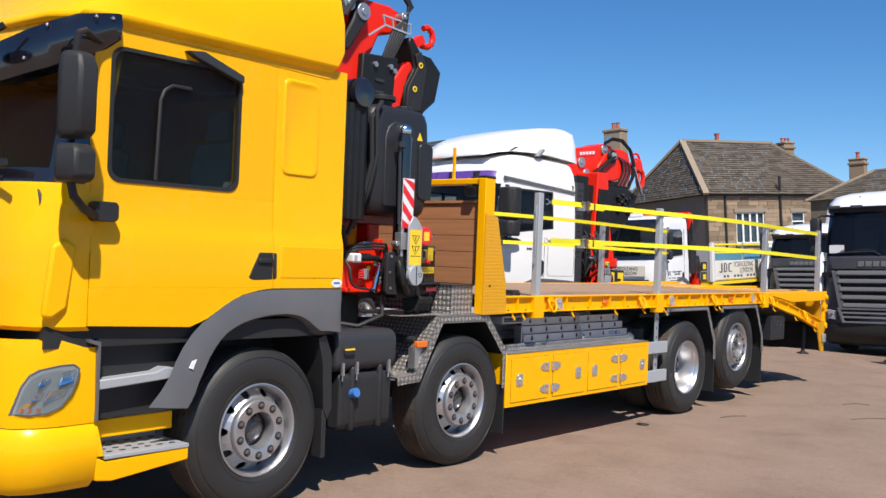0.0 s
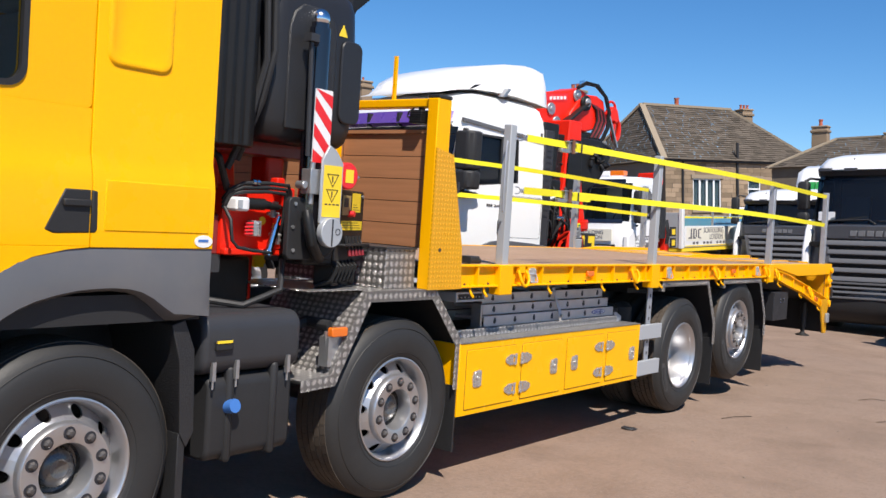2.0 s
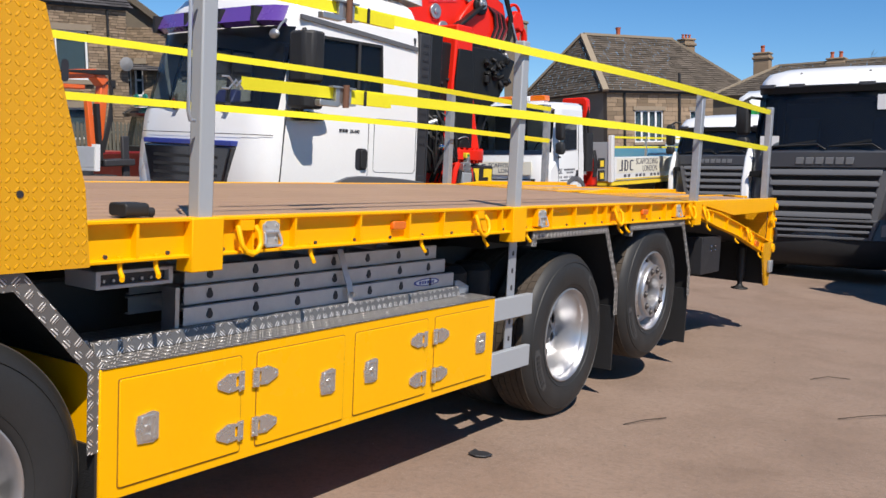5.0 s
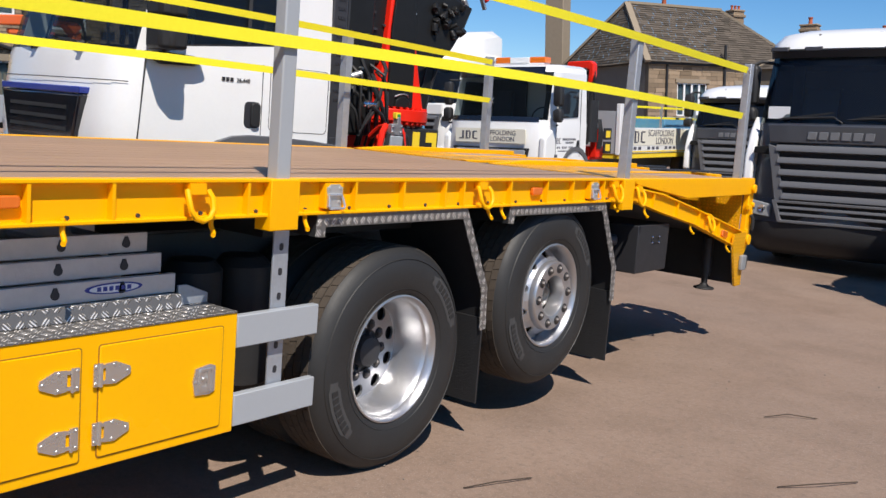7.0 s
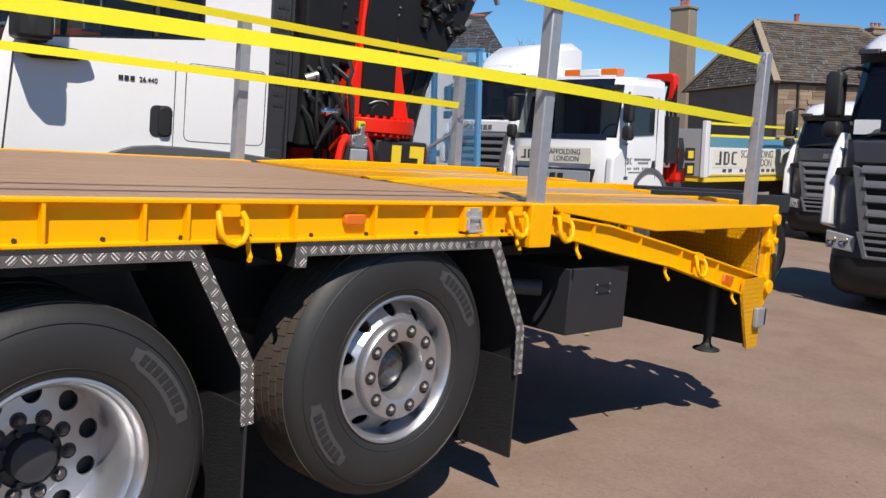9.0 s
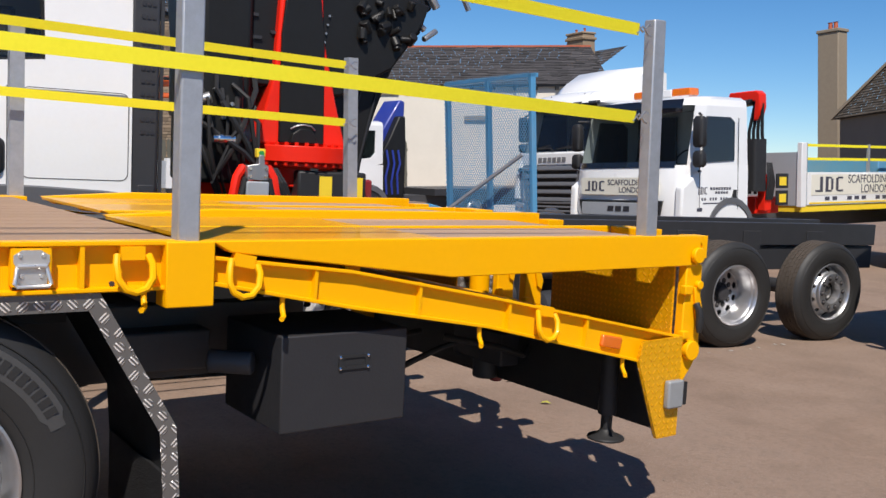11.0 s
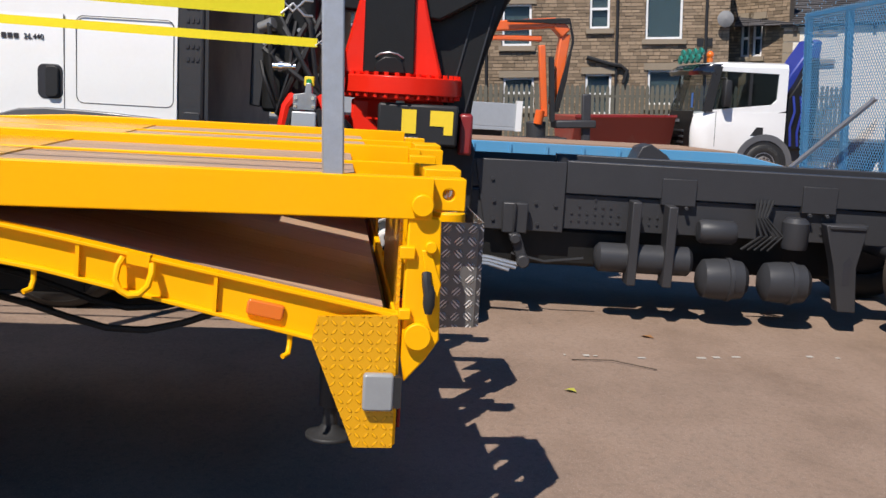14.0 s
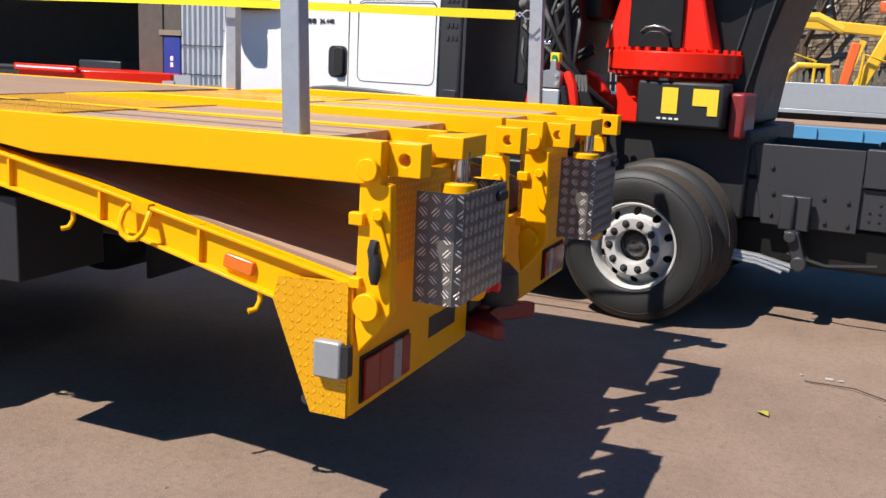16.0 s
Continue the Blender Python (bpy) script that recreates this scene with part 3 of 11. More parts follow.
prof2 = [(0.015, 1.465), (0.015, 1.735), (0.004, 1.79), (-0.012, 1.85), (-0.016, 2.98), (-0.07, 2.98), (-0.07, 1.465)]
g.prism("y", prof2, 0.103, 0.72)
g.box(0.010, 0.019, 0.16, 0.69, 1.535, 1.745)
cabside = part("cab_side_panel", g, YELLOW, lorry, bevel=0.012, seg=3)
g = Geo()
g.loft([[(x, y, z) for y, z in rrect(0.15 + d, 0.47 - d, 2.215 + d, 2.86 - d, 0.05, 5)] for x, d in ((-0.02, 0.0), (-0.006, 0.006), (-0.003, 0.016), (-0.008, 0.032), (-0.011, 0.04))])
part("pressed_panel", g, YELLOW, cabside, smooth=60)
g = Geo()
g.prism("x", [(0.665 + 0.05 * math.cos(a), 1.50 + 0.028 * math.sin(a)) for a in [2 * math.pi * k / 20 for k in range(20)]], 0.015, 0.0185)
badge = part("dealer_sticker", g, WHITE_LABEL, cabside, "oval white sticker")
g = Geo()
g.box(0.0185, 0.0200, 0.635, 0.69, 1.497, 1.509)
part("sticker_print", g, BLUE_CAP, badge)

# cab: far side, back, roof, floor
g = Geo()
g.box(-W - 0.015, -W + 0.05, -1.18, 0.72, 1.26, 2.96)
g.box(-W + 0.02, -0.02, 0.66, 0.72, 1.2, 2.96)
g.box(-W + 0.02, -0.02, -1.15, 0.72, 2.90, 2.97)
part("cab_shell", g, YELLOW, lorry, bevel=0.01)
g = Geo()
g.box(-W + 0.02, -0.03, -1.4, 0.70, 1.14, 1.262)
part("cab_floor", g, BLACK, lorry)
for x in (-0.55, -W + 0.55):
    g = Geo()
    g.prism("x", rrect(-0.55, -0.05, 1.65, 1.83, 0.05), x - 0.25, x + 0.25)
    g.prism("x", [(-0.12, 1.8), (-0.02, 1.8), (0.10, 2.42), (0.0, 2.44)], x - 0.22, x + 0.22)
    g.prism("x", [(0.0, 2.45), (0.08, 2.45), (0.11, 2.64), (0.03, 2.66)], x - 0.12, x + 0.12)
    part("seat", g, SEAT_CLOTH, lorry, "grey cloth seat", bevel=0.02)
g = Geo()
g.prism("x", rrect(0.12, 0.62, 1.75, 1.98, 0.05), -W + 0.1, -0.1)
part("bunk", g, SEAT_CLOTH, lorry, bevel=0.02)
g = Geo()
g.prism("y", rrect(-W + 0.1, -0.1, 1.7, 2.02, 0.08), -1.42, -1.02)
g.tube([(-0.55 + 0.21 * math.cos(a), -0.93 + 0.08 * math.sin(a), 2.06 + 0.19 * math.sin(a)) for a in [2 * math.pi * k / 24 for k in range(24)]], 0.016, 8, True)
g.cyl((-0.55, -0.93, 2.06), (-0.55, -1.1, 1.95), 0.03)
part("dashboard", g, CHARCOAL, lorry, bevel=0.01)


def corner(z, dx=0.0, dy=0.0, grow=0.0):
    """Plan line of the cab's front, from the near door's edge round to the far one, at a height."""
    half = [(0.012, -1.185), (0.008, -1.27), (-0.018, -1.36), (-0.075, -1.445), (-0.17, -1.515), (-0.34, -1.565), (-0.75, -1.60), (-W / 2, -1.615)]
    pts = [(x - dx * (1 if x > -0.5 else 0.6), y + dy) for x, y in half]
    out = []
    for k, (x, y) in enumerate(pts):
        nx = 1.0 if k < 2 else (0.85 if k == 2 else 0.6 if k == 3 else 0.35 if k == 4 else 0.1 if k == 5 else 0)
        ny = math.sqrt(max(0, 1 - nx * nx)) if k > 1 else 0
        out.append((x + grow * nx, y - grow * ny, z))
    far = [(-W - x, y, zz) for x, y, zz in out[:-1]]
    return out + far[::-1]


# yellow front corners below the windscreen
g = Geo()
rows = [corner(1.235, 0.02, 0.03), corner(1.26, 0, 0.0), corner(1.42, 0, 0.0), corner(1.66, 0.0, 0.0), corner(1.72, -0.0, 0.01), corner(1.95, 0.02, 0.04), corner(2.04, 0.03, 0.06)]
g.loft(rows, close=False, caps=False)
part("front_panel", g, YELLOW, lorry)
g = Geo()
g.prism("x", [(-1.44, 1.32), (-1.39, 1.30), (-1.30, 1.36), (-1.26, 1.70), (-1.33, 1.74), (-1.40, 1.70)], -0.02, 0.022)
part("corner_deflector", g, YELLOW, lorry, bevel=0.02, seg=3)
g = Geo()
g.prism("y", rrect(-W + 0.42, -0.42, 0.55, 1.70, 0.06), -1.66, -1.60)
for k in range(4):
    g.box(-W + 0.5, -0.5, -1.68, -1.655, 0.78 + 0.2 * k, 0.88 + 0.2 * k)
grille = part("grille", g, BLACK_GLOSS, lorry, bevel=0.008)
g = Geo()
g.prism("y", rrect(-W + 0.48, -0.48, 1.43, 1.62, 0.03), -1.685, -1.668)
part("grille_plate", g, SILVER_GREY, grille, bevel=0.006)

# windscreen, its black surround and sun visor
g = Geo()
rows = [corner(2.04, 0.03, 0.06), corner(2.12, 0.035, 0.075), corner(2.75, 0.06, 0.18), corner(2.95, 0.07, 0.22)]
n = len(rows[0])
for k, keep in ((0, range(n - 1)), (1, [0, 1, 2, n - 4, n - 3, n - 2]), (2, range(n - 1))):
    for i in keep:
        g.mat = 1 if k == 2 or (i in (0, n - 2)) else 0
        g.add([rows[k][i], rows[k][i + 1], rows[k + 1][i + 1], rows[k + 1][i]], [(0, 1, 2, 3)])
part("windscreen_surround", g, [BLACK_GLOSS, YELLOW], lorry)
g = Geo()
g.loft([rows[1][3:n - 3], rows[2][3:n - 3]], close=False, caps=False)
part("windscreen", g, GLASS, lorry)
g = Geo()
for x in (-0.75, -1.3):
    g.tube([(x, -1.60, 2.05), (x + 0.25, -1.60, 2.10), (x + 0.55, -1.585, 2.13)], 0.012, 6)
    g.box(x, x + 0.6, -1.592, -1.575, 2.115, 2.15)
part("wiper", g, BLACK, lorry)
g = Geo()
VT, VB = (3.0, 2.985, 2.96, 2.91, 2.86, 2.81, 2.79, 2.79), (2.87, 2.80, 2.72, 2.66, 2.62, 2.585, 2.575, 2.575)


def visor_line(zs, dx, dy, grow):
    h = corner(0.0, dx, dy, grow)[:8]
    h = [(h[0][0], -1.06, 0.0)] + h
    zs = (zs[0],) + tuple(zs)
    a = [(x, y, z) for (x, y, _), z in zip(h, zs)]
    return a + [(-W - x, y, z) for x, y, z in a[:-1]][::-1]


g.loft([visor_line(VB, 0.06, 0.16, 0.03), visor_line(VB, 0.055, 0.10, 0.075), visor_line([0.5 * (a + b) for a, b in zip(VT, VB)], 0.05, 0.075, 0.085), visor_line(VT, 0.05, 0.10, 0.07), visor_line(VT, 0.05, 0.22, 0.01)], close=False, caps=False)
visor = part("sun_visor", g, BLACK_GLOSS, lorry, "glossy black sun visor over the windscreen", smooth=60)
for x, y, z in ((0.045, -1.12, 2.965), (0.048, -1.22, 2.955), (-0.08, -1.43, 2.88), (-0.18, -1.50, 2.70)):
    g = Geo()
    g.sphere((x, y, z), 0.011, 8)
    part("visor_screw", g, CHROME, visor)

# roof fairing
def fair(z, inset, front, rear, grow=0.0):
    h = [(0.02 - inset + grow, rear), (0.02 - inset + grow, front + 0.32), (-0.05 - inset, front + 0.10), (-0.22 - inset, front), (-W / 2, front - 0.08)]
    a = [(x, y, z) for x, y in h]
    return a + [(-W - x, y, zz) for x, y, zz in a[:-1]][::-1]


g = Geo()
rows = [fair(2.945, 0.03, -1.36, 0.56), fair(2.99, 0.0, -1.36, 0.60, 0.012), fair(3.10, 0.0, -1.22, 0.65, 0.016), fair(3.30, 0.01, -1.08, 0.655, 0.01), fair(3.55, 0.05, -0.80, 0.64), fair(3.76, 0.14, -0.45, 0.60), fair(3.84, 0.30, -0.2, 0.52)]
g.loft(rows)
part("roof_fairing", g, YELLOW, lorry, bevel=0.02, seg=3)
g = Geo()
g.prism("x", [(-1.05, 2.93), (0.55, 2.90), (0.62, 2.955), (-1.05, 3.0)], -0.05, -0.012)
part("roof_gutter", g, YELLOW, lorry, bevel=0.01)
g = Geo()
g.prism("x", [(-0.62, 2.885), (-0.50, 2.90), (-0.20, 2.80), (-0.20, 2.755), (-0.24, 2.76), (-0.56, 2.855)], -0.02, 0.03)
part("wind_deflector", g, CHARCOAL, lorry, bevel=0.006)

# mirrors
g = Geo()
g.loft([[(0.12 + dx * s, -1.40 + dy * s, z) for dx, dy in ((0.0, -0.06), (0.10, -0.10), (0.20, -0.04), (0.20, 0.06), (0.02, 0.06))] for z, s in ((2.26, 0.85), (2.30, 1.0), (2.62, 1.0), (2.69, 0.85), (2.71, 0.6))])
g.loft([[(0.12 + dx * s, -1.40 + dy * s, z) for dx, dy in ((0.0, -0.06), (0.10, -0.11), (0.21, -0.05), (0.21, 0.06), (0.02, 0.06))] for z, s in ((2.03, 0.85), (2.06, 1.0), (2.19, 1.0), (2.23, 0.8))])
mirror = part("door_mirror", g, BLACK, lorry, bevel=0.015)
g = Geo()
g.tube([(0.22, -1.42, 2.69), (0.24, -1.42, 2.80), (0.20, -1.36, 2.83), (0.05, -1.22, 2.83), (-0.02, -1.12, 2.82)], 0.018, 8)
part("mirror_arm", g, BLACK, mirror)
g = Geo()
g.tube([(0.22, -1.42, 2.04), (0.22, -1.40, 1.96), (0.18, -1.32, 1.90), (0.10, -1.22, 1.875), (-0.01, -1.13, 1.88)], 0.024, 8)
g.prism("x", rrect(-1.20, -1.06, 1.84, 1.95, 0.03), 0.0, 0.09)
part("mirror_arm", g, BLACK, mirror, bevel=0.004)
g = Geo()
g.sphere((-0.28, -1.75, 2.72), 0.13, 16, (1.3, 0.7, 0.5))
g.tube([(-0.28, -1.72, 2.76), (-0.2, -1.6, 2.86)], 0.02, 8)
part("front_mirror", g, BLACK_GLOSS, lorry)

# bumper, headlamp, steps, arch
g = Geo()
def bump_line(z, grow=0.0, lift=0.0):
    half = [(-0.02 + grow, -1.10), (-0.015 + grow, -1.30), (-0.04 + grow, -1.42), (-0.10 + grow * 0.7, -1.52 - grow * 0.5), (-0.24, -1.60 - grow), (-0.6, -1.66 - grow), (-W / 2, -1.68 - grow)]
    out = [(x, y, z) for x, y in half]
    return out + [(-W - x, y, zz) for x, y, zz in out[:-1]][::-1]
g.loft([bump_line(0.72, 0.0), bump_line(0.80, 0.005), bump_line(1.12, -0.01), bump_line(1.185, -0.015), bump_line(1.19, -0.06)], close=False, caps=False)
g.loft([bump_line(0.36, -0.03), bump_line(0.42, 0.03), bump_line(0.56, 0.05), bump_line(0.66, 0.045), bump_line(0.715, 0.0)], close=False, caps=False)
g.box(-0.5, -0.03, -1.12, -1.09, 0.72, 1.185)
bumper = part("bumper", g, YELLOW, lorry)
g = Geo()
g.prism("x", [(-1.10, 0.40), (-1.10, 0.53), (-1.04, 0.50), (-0.50, 0.515), (-0.50, 0.44), (-1.0, 0.385)], -0.35, 0.02)
part("lower_step_panel", g, YELLOW, bumper, bevel=0.006)
g = Geo()
g.prism("x", [(-1.10, 0.53), (-1.10, 0.70), (-0.50, 0.71), (-0.50, 0.60), (-0.97, 0.595), (-1.06, 0.53)], -0.35, -0.16)
part("upper_step_panel", g, YELLOW, bumper, bevel=0.006)
g = Geo()
g.loft([[(x, -1.10, z), (x, -1.10 + d, z), (-0.16, -1.06 + d, z), (-0.16, -1.10, z)] for x, z, d in ((0.02, 0.53, 0.05), (0.015, 0.62, 0.03), (-0.01, 0.70, 0.02))])
part("step_corner", g, YELLOW, bumper, bevel=0.006)
g = Geo()
g.box(-0.34, 0.026, -1.05, -0.50, 0.512, 0.537)
g.box(-0.36, -0.34, -1.05, -0.50, 0.50, 0.60)
step_ = part("lower_step", g, SILVER_GREY, lorry, "pressed aluminium step with rows of slots", bevel=0.004)
for k in range(6):
    for j in range(4):
        g = Geo()
        g.prism("z", rrect(-0.285 + j * 0.075, -0.262 + j * 0.075, -1.0 + k * 0.082, -0.962 + k * 0.082, 0.008), 0.537, 0.5395)
        part("slot", g, DARK_STEEL, step_)
g = Geo()
g.box(-0.6, -0.10, -1.09, -0.45, 0.72, 1.24)
part("step_well", g, BLACK, lorry)
g = Geo()
g.prism("x", [(-1.08, 0.90), (-0.62, 0.93), (-0.58, 0.99), (-0.66, 1.0), (-0.72, 0.975), (-1.08, 0.955)], -0.35, -0.01)
part("upper_step", g, SILVER_GREY, lorry, bevel=0.006)
g = Geo()
g.prism("x", [(-1.10, 0.73), (-1.085, 0.73), (-1.085, 1.17), (-1.16, 1.19), (-1.16, 1.17), (-1.10, 1.15)], -0.06, 0.0)
part("step_edge_strip", g, ARCH_GREY, lorry)
LAMP = [(-1.53, 0.795), (-1.515, 0.862), (-1.492, 0.943), (-1.459, 1.003), (-1.417, 1.032), (-1.312, 1.052), (-1.24, 1.054), (-1.206, 1.03), (-1.213, 0.975), (-1.243, 0.90), (-1.304, 0.828), (-1.374, 0.797), (-1.452, 0.790)]


def on_bumper(y):
    line = ((-0.02, -1.10), (-0.02, -1.30), (-0.045, -1.42), (-0.105, -1.52), (-0.24, -1.60))
    for (a, b), (c, d) in zip(line[:-1], line[1:]):
        if d <= y <= b:
            return a + (c - a) * (b - y) / (b - d) + 0.014
    return -0.106


cx, cz = -1.36, 0.92
lamp_at = lambda k, d: [(on_bumper(cx + (y - cx) * k) + d, cx + (y - cx) * k, cz + (z - cz) * k) for y, z in LAMP]
g = Geo()
g.loft([lamp_at(1.03, -0.002), lamp_at(1.02, 0.007), lamp_at(0.975, 0.006), lamp_at(0.96, 0.0)], caps=False)
head = part("headlamp", g, ARCH_GREY, lorry, "clear headlamp set into the yellow bumper")
g = Geo()
n = len(LAMP)
g.add(lamp_at(0.97, 0.003) + [(on_bumper(cx) + 0.006, cx, cz)], [(k, (k + 1) % n, n) for k in range(n)])
part("lamp_bowl", g, SILVER_GREY, head)
for y0, y1, z0, z1, tilt in ((-1.335, -1.245, 0.945, 1.03, -0.010), (-1.405, -1.285, 0.86, 0.93, 0.010), (-1.44, -1.36, 0.945, 1.0, -0.010), (-1.47, -1.40, 0.86, 0.915, 0.008)):
    c = ((y0 + y1) / 2, (z0 + z1) / 2)
    x = on_bumper(c[0]) + 0.008
    g = Geo()
    g.loft([[(x + d + tilt * (z - c[1]) / 0.05, c[0] + (y - c[0]) * q, c[1] + (z - c[1]) * q) for y, z in ((y0, z0), (y1, z0 + 0.02), (y1 + 0.012, z1), (y0 + 0.03, z1 - 0.01))] for d, q in ((0.0, 1.0), (0.008, 0.94), (0.006, 0.7), (-0.001, 0.3))])
    part("lamp_reflector", g, CHROME, head)
g = Geo()
for k in range(3):
    y = -1.50 + 0.035 * k
    g.box(on_bumper(y) + 0.009, on_bumper(y) + 0.013, y, y + 0.026, 0.806, 0.828)
part("lamp_marker", g, AMBER, head)
g = Geo()
g.add(lamp_at(0.97, 0.016) + [(on_bumper(cx) + 0.024, cx, cz)], [(k, (k + 1) % n, n) for k in range(n)])
part("lamp_cover", g, LENS_HEAD, head)
g = Geo()
outp = [(-0.775, 0.775), (-0.70, 0.86), (-0.645, 0.94), (-0.605, 1.03), (-0.56, 1.11), (-0.50, 1.19), (-0.42, 1.265), (-0.37, 1.32), (-0.315, 1.365), (-0.265, 1.40), (-0.21, 1.432), (-0.14, 1.448), (-0.06, 1.455), (0.0, 1.458), (0.08, 1.46), (0.18, 1.465), (0.28, 1.465), (0.40, 1.465), (0.50, 1.465), (0.60, 1.465), (0.72, 1.465), (0.72, 1.3), (0.72, 1.165)]
inn = [(-0.495, 0.745), (-0.475, 0.78), (-0.455, 0.82), (-0.43, 0.89), (-0.40, 0.95), (-0.37, 1.02), (-0.332, 1.085), (-0.29, 1.135), (-0.243, 1.176), (-0.18, 1.21), (-0.116, 1.235), (-0.03, 1.257), (0.063, 1.274), (0.15, 1.280), (0.229, 1.281), (0.30, 1.273), (0.352, 1.259), (0.41, 1.225), (0.467, 1.178), (0.51, 1.145), (0.57, 1.14), (0.65, 1.15), (0.70, 1.16)]
strip = []
for (a, b), (c, d) in zip(outp, inn):
    strip.append([(0.008, a, b), (0.03, a * 0.55 + c * 0.45, b * 0.55 + d * 0.45), (0.03, a * 0.1 + c * 0.9, b * 0.1 + d * 0.9), (-0.02, c, d), (-0.30, c, d)])
g.loft(strip, close=False, caps=False)
part("wheel_arch", g, ARCH_GREY, lorry, "dark grey plastic wheel arch", smooth=50)
g = Geo()
g.prism("x", [(-0.525, 0.99), (-0.505, 1.03), (-0.475, 1.04), (-0.50, 0.98)], 0.02, 0.037)
part("arch_sticker", g, WHITE_LABEL, lorry)
g = Geo()
g.box(-0.62, -0.03, 0.62, 0.66, 0.28, 0.62)
g.prism("x", [(0.55, 1.12), (0.62, 1.14), (0.68, 1.0), (0.70, 0.62), (0.66, 0.55), (0.62, 0.62), (0.60, 0.95)], -0.55, -0.02)
part("mudflap", g, BLACK_RUBBER, lorry, bevel=0.004)

# tank and battery box behind the cab
g = Geo()
g.prism("y", rrect(-0.62, -0.03, 0.86, 1.155, 0.08, 5), 0.74, 1.36)
part("battery_cover", g, CHARCOAL, lorry, "charcoal plastic battery cover", bevel=0.03, seg=3)
g = Geo()
g.prism("y", rrect(-0.60, -0.05, 0.44, 0.855, 0.06, 5), 0.80, 1.33)
for y in (0.90, 1.18):
    g.box(-0.62, -0.035, y, y + 0.045, 0.43, 0.90)
part("tank", g, BLACK, lorry, bevel=0.02)
g = Geo()
g.cyl((-0.06, 0.92, 0.70), (0.0, 0.92, 0.715), 0.034, 16)
part("filler_cap", g, BLUE_CAP, lorry, "blue filler cap")
for y in (0.79, 0.93, 1.26):
    g = Geo()
    g.box(-0.04, -0.02, y, y + 0.02, 0.84, 0.93)
    g.cyl((-0.03, y + 0.01, 0.80), (-0.03, y + 0.01, 0.93), 0.006)
    part("latch", g, STEEL, lorry)
g = Geo()
g.box(-0.05, -0.01, 0.80, 0.90, 0.985, 1.03)
part("side_marker", g, BLACK, lorry, bevel=0.005)
g = Geo()
g.box(-0.012, -0.006, 0.80, 0.89, 1.02, 1.032)
part("marker_lens", g, LABEL_YELLOW, lorry)


# mudguards
def offset(line, d):
    """A bent line moved sideways by d, with mitred bends."""
    out = []
    for k, (a, b) in enumerate(line):
        ns = []
        for p, q in zip(line[max(0, k - 1):k + 1], line[max(0, k - 1) + 1:k + 2]):
            L = math.hypot(q[0] - p[0], q[1] - p[1])
            ns.append((-(q[1] - p[1]) / L, (q[0] - p[0]) / L))
        n = (sum(x for x, _ in ns) / len(ns), sum(y for _, y in ns) / len(ns))
        m = n[0] ** 2 + n[1] ** 2
        out.append((a + n[0] / m * d, b + n[1] / m * d))
    return out


def mudguard(name, line, x0, x1, strip, flap, mat=ALU_TREAD):
    g = Geo()
    g.prism("x", offset(line, -strip) + offset(line, 0.006)[::-1], x1, x1 + 0.006)
    ob = part(name, g, ALU_TREAD, lorry, "checker-plate aluminium mudguard edge over black sheet")
    g = Geo()
    g.loft([[(x0, a, b), (x1, a, b), (x1, c, d), (x0, c, d)] for (a, b), (c, d) in zip(line, offset(line, 0.006))])
    part("guard_sheet", g, mat, ob)
    g = Geo()
    g.loft([[(x0, a, b), (x1 - 0.004, a, b), (x1 - 0.004, c, d), (x0, c, d)] for (a, b), (c, d) in zip(offset(line, -0.012), offset(line, -0.004))])
    part("guard_lining", g, BLACK, ob)
    g = Geo()
    y, z0, z1 = flap
    g.box(x0 + 0.05, x1 + 0.003, y, y + 0.012, z0, z1)
    part("rubber_flap", g, BLACK_RUBBER, ob)
    return ob


mudguard("mudguard", [(1.36, 0.78), (1.58, 0.79), (1.83, 1.235), (2.44, 1.235), (2.735, 0.90), (2.735, 0.60)], -0.72, -0.02, 0.055, (2.71, 0.2, 0.62))
g = Geo()
g.box(-0.10, -0.03, 1.56, 1.59, 0.84, 1.0)
g.prism("x", [(1.57, 0.86), (1.61, 0.86), (1.72, 1.02), (1.55, 1.03)], -0.06, -0.05)
part("lamp_bracket", g, STEEL, lorry)
g = Geo()
g.prism("x", rrect(1.565, 1.685, 1.0, 1.052, 0.012), -0.05, -0.01)
part("side_lamp", g, AMBER, lorry, "amber side lamp", bevel=0.006)
g = Geo()
g.tube([(-0.25, 1.42, 1.02), (-0.25, 1.6, 1.06), (-0.10, 1.63, 1.05)], 0.03, 8)
part("lamp_pipe", g, BLACK, lorry)
for a, b in ((5.67, 6.71), (7.10, 8.17)):
    m = mudguard("mudguard", [(a, 1.15), (a + 0.005, 1.235), (b, 1.235), (b + 0.23, 0.82), (b + 0.245, 0.60)], -0.66, -0.02, 0.045, (b + 0.215, 0.2, 0.66), BLACK)
    g = Geo()
    g.box(-0.64, -0.36, a + 0.02, b, 1.10, 1.20)
    part("mudguard_lining", g, BLACK, m)

# checker-plate tool box in front of the headboard
g = Geo()
g.box(-0.98, -0.10, 2.06, 2.33, 1.243, 1.475)
part("tool_box", g, ALU_TREAD, lorry, "checker-plate aluminium box", bevel=0.003)
g = Geo()
g.box(-0.99, -0.09, 2.05, 2.33, 1.475, 1.485)
part("box_lid", g, DARK_STEEL, lorry)

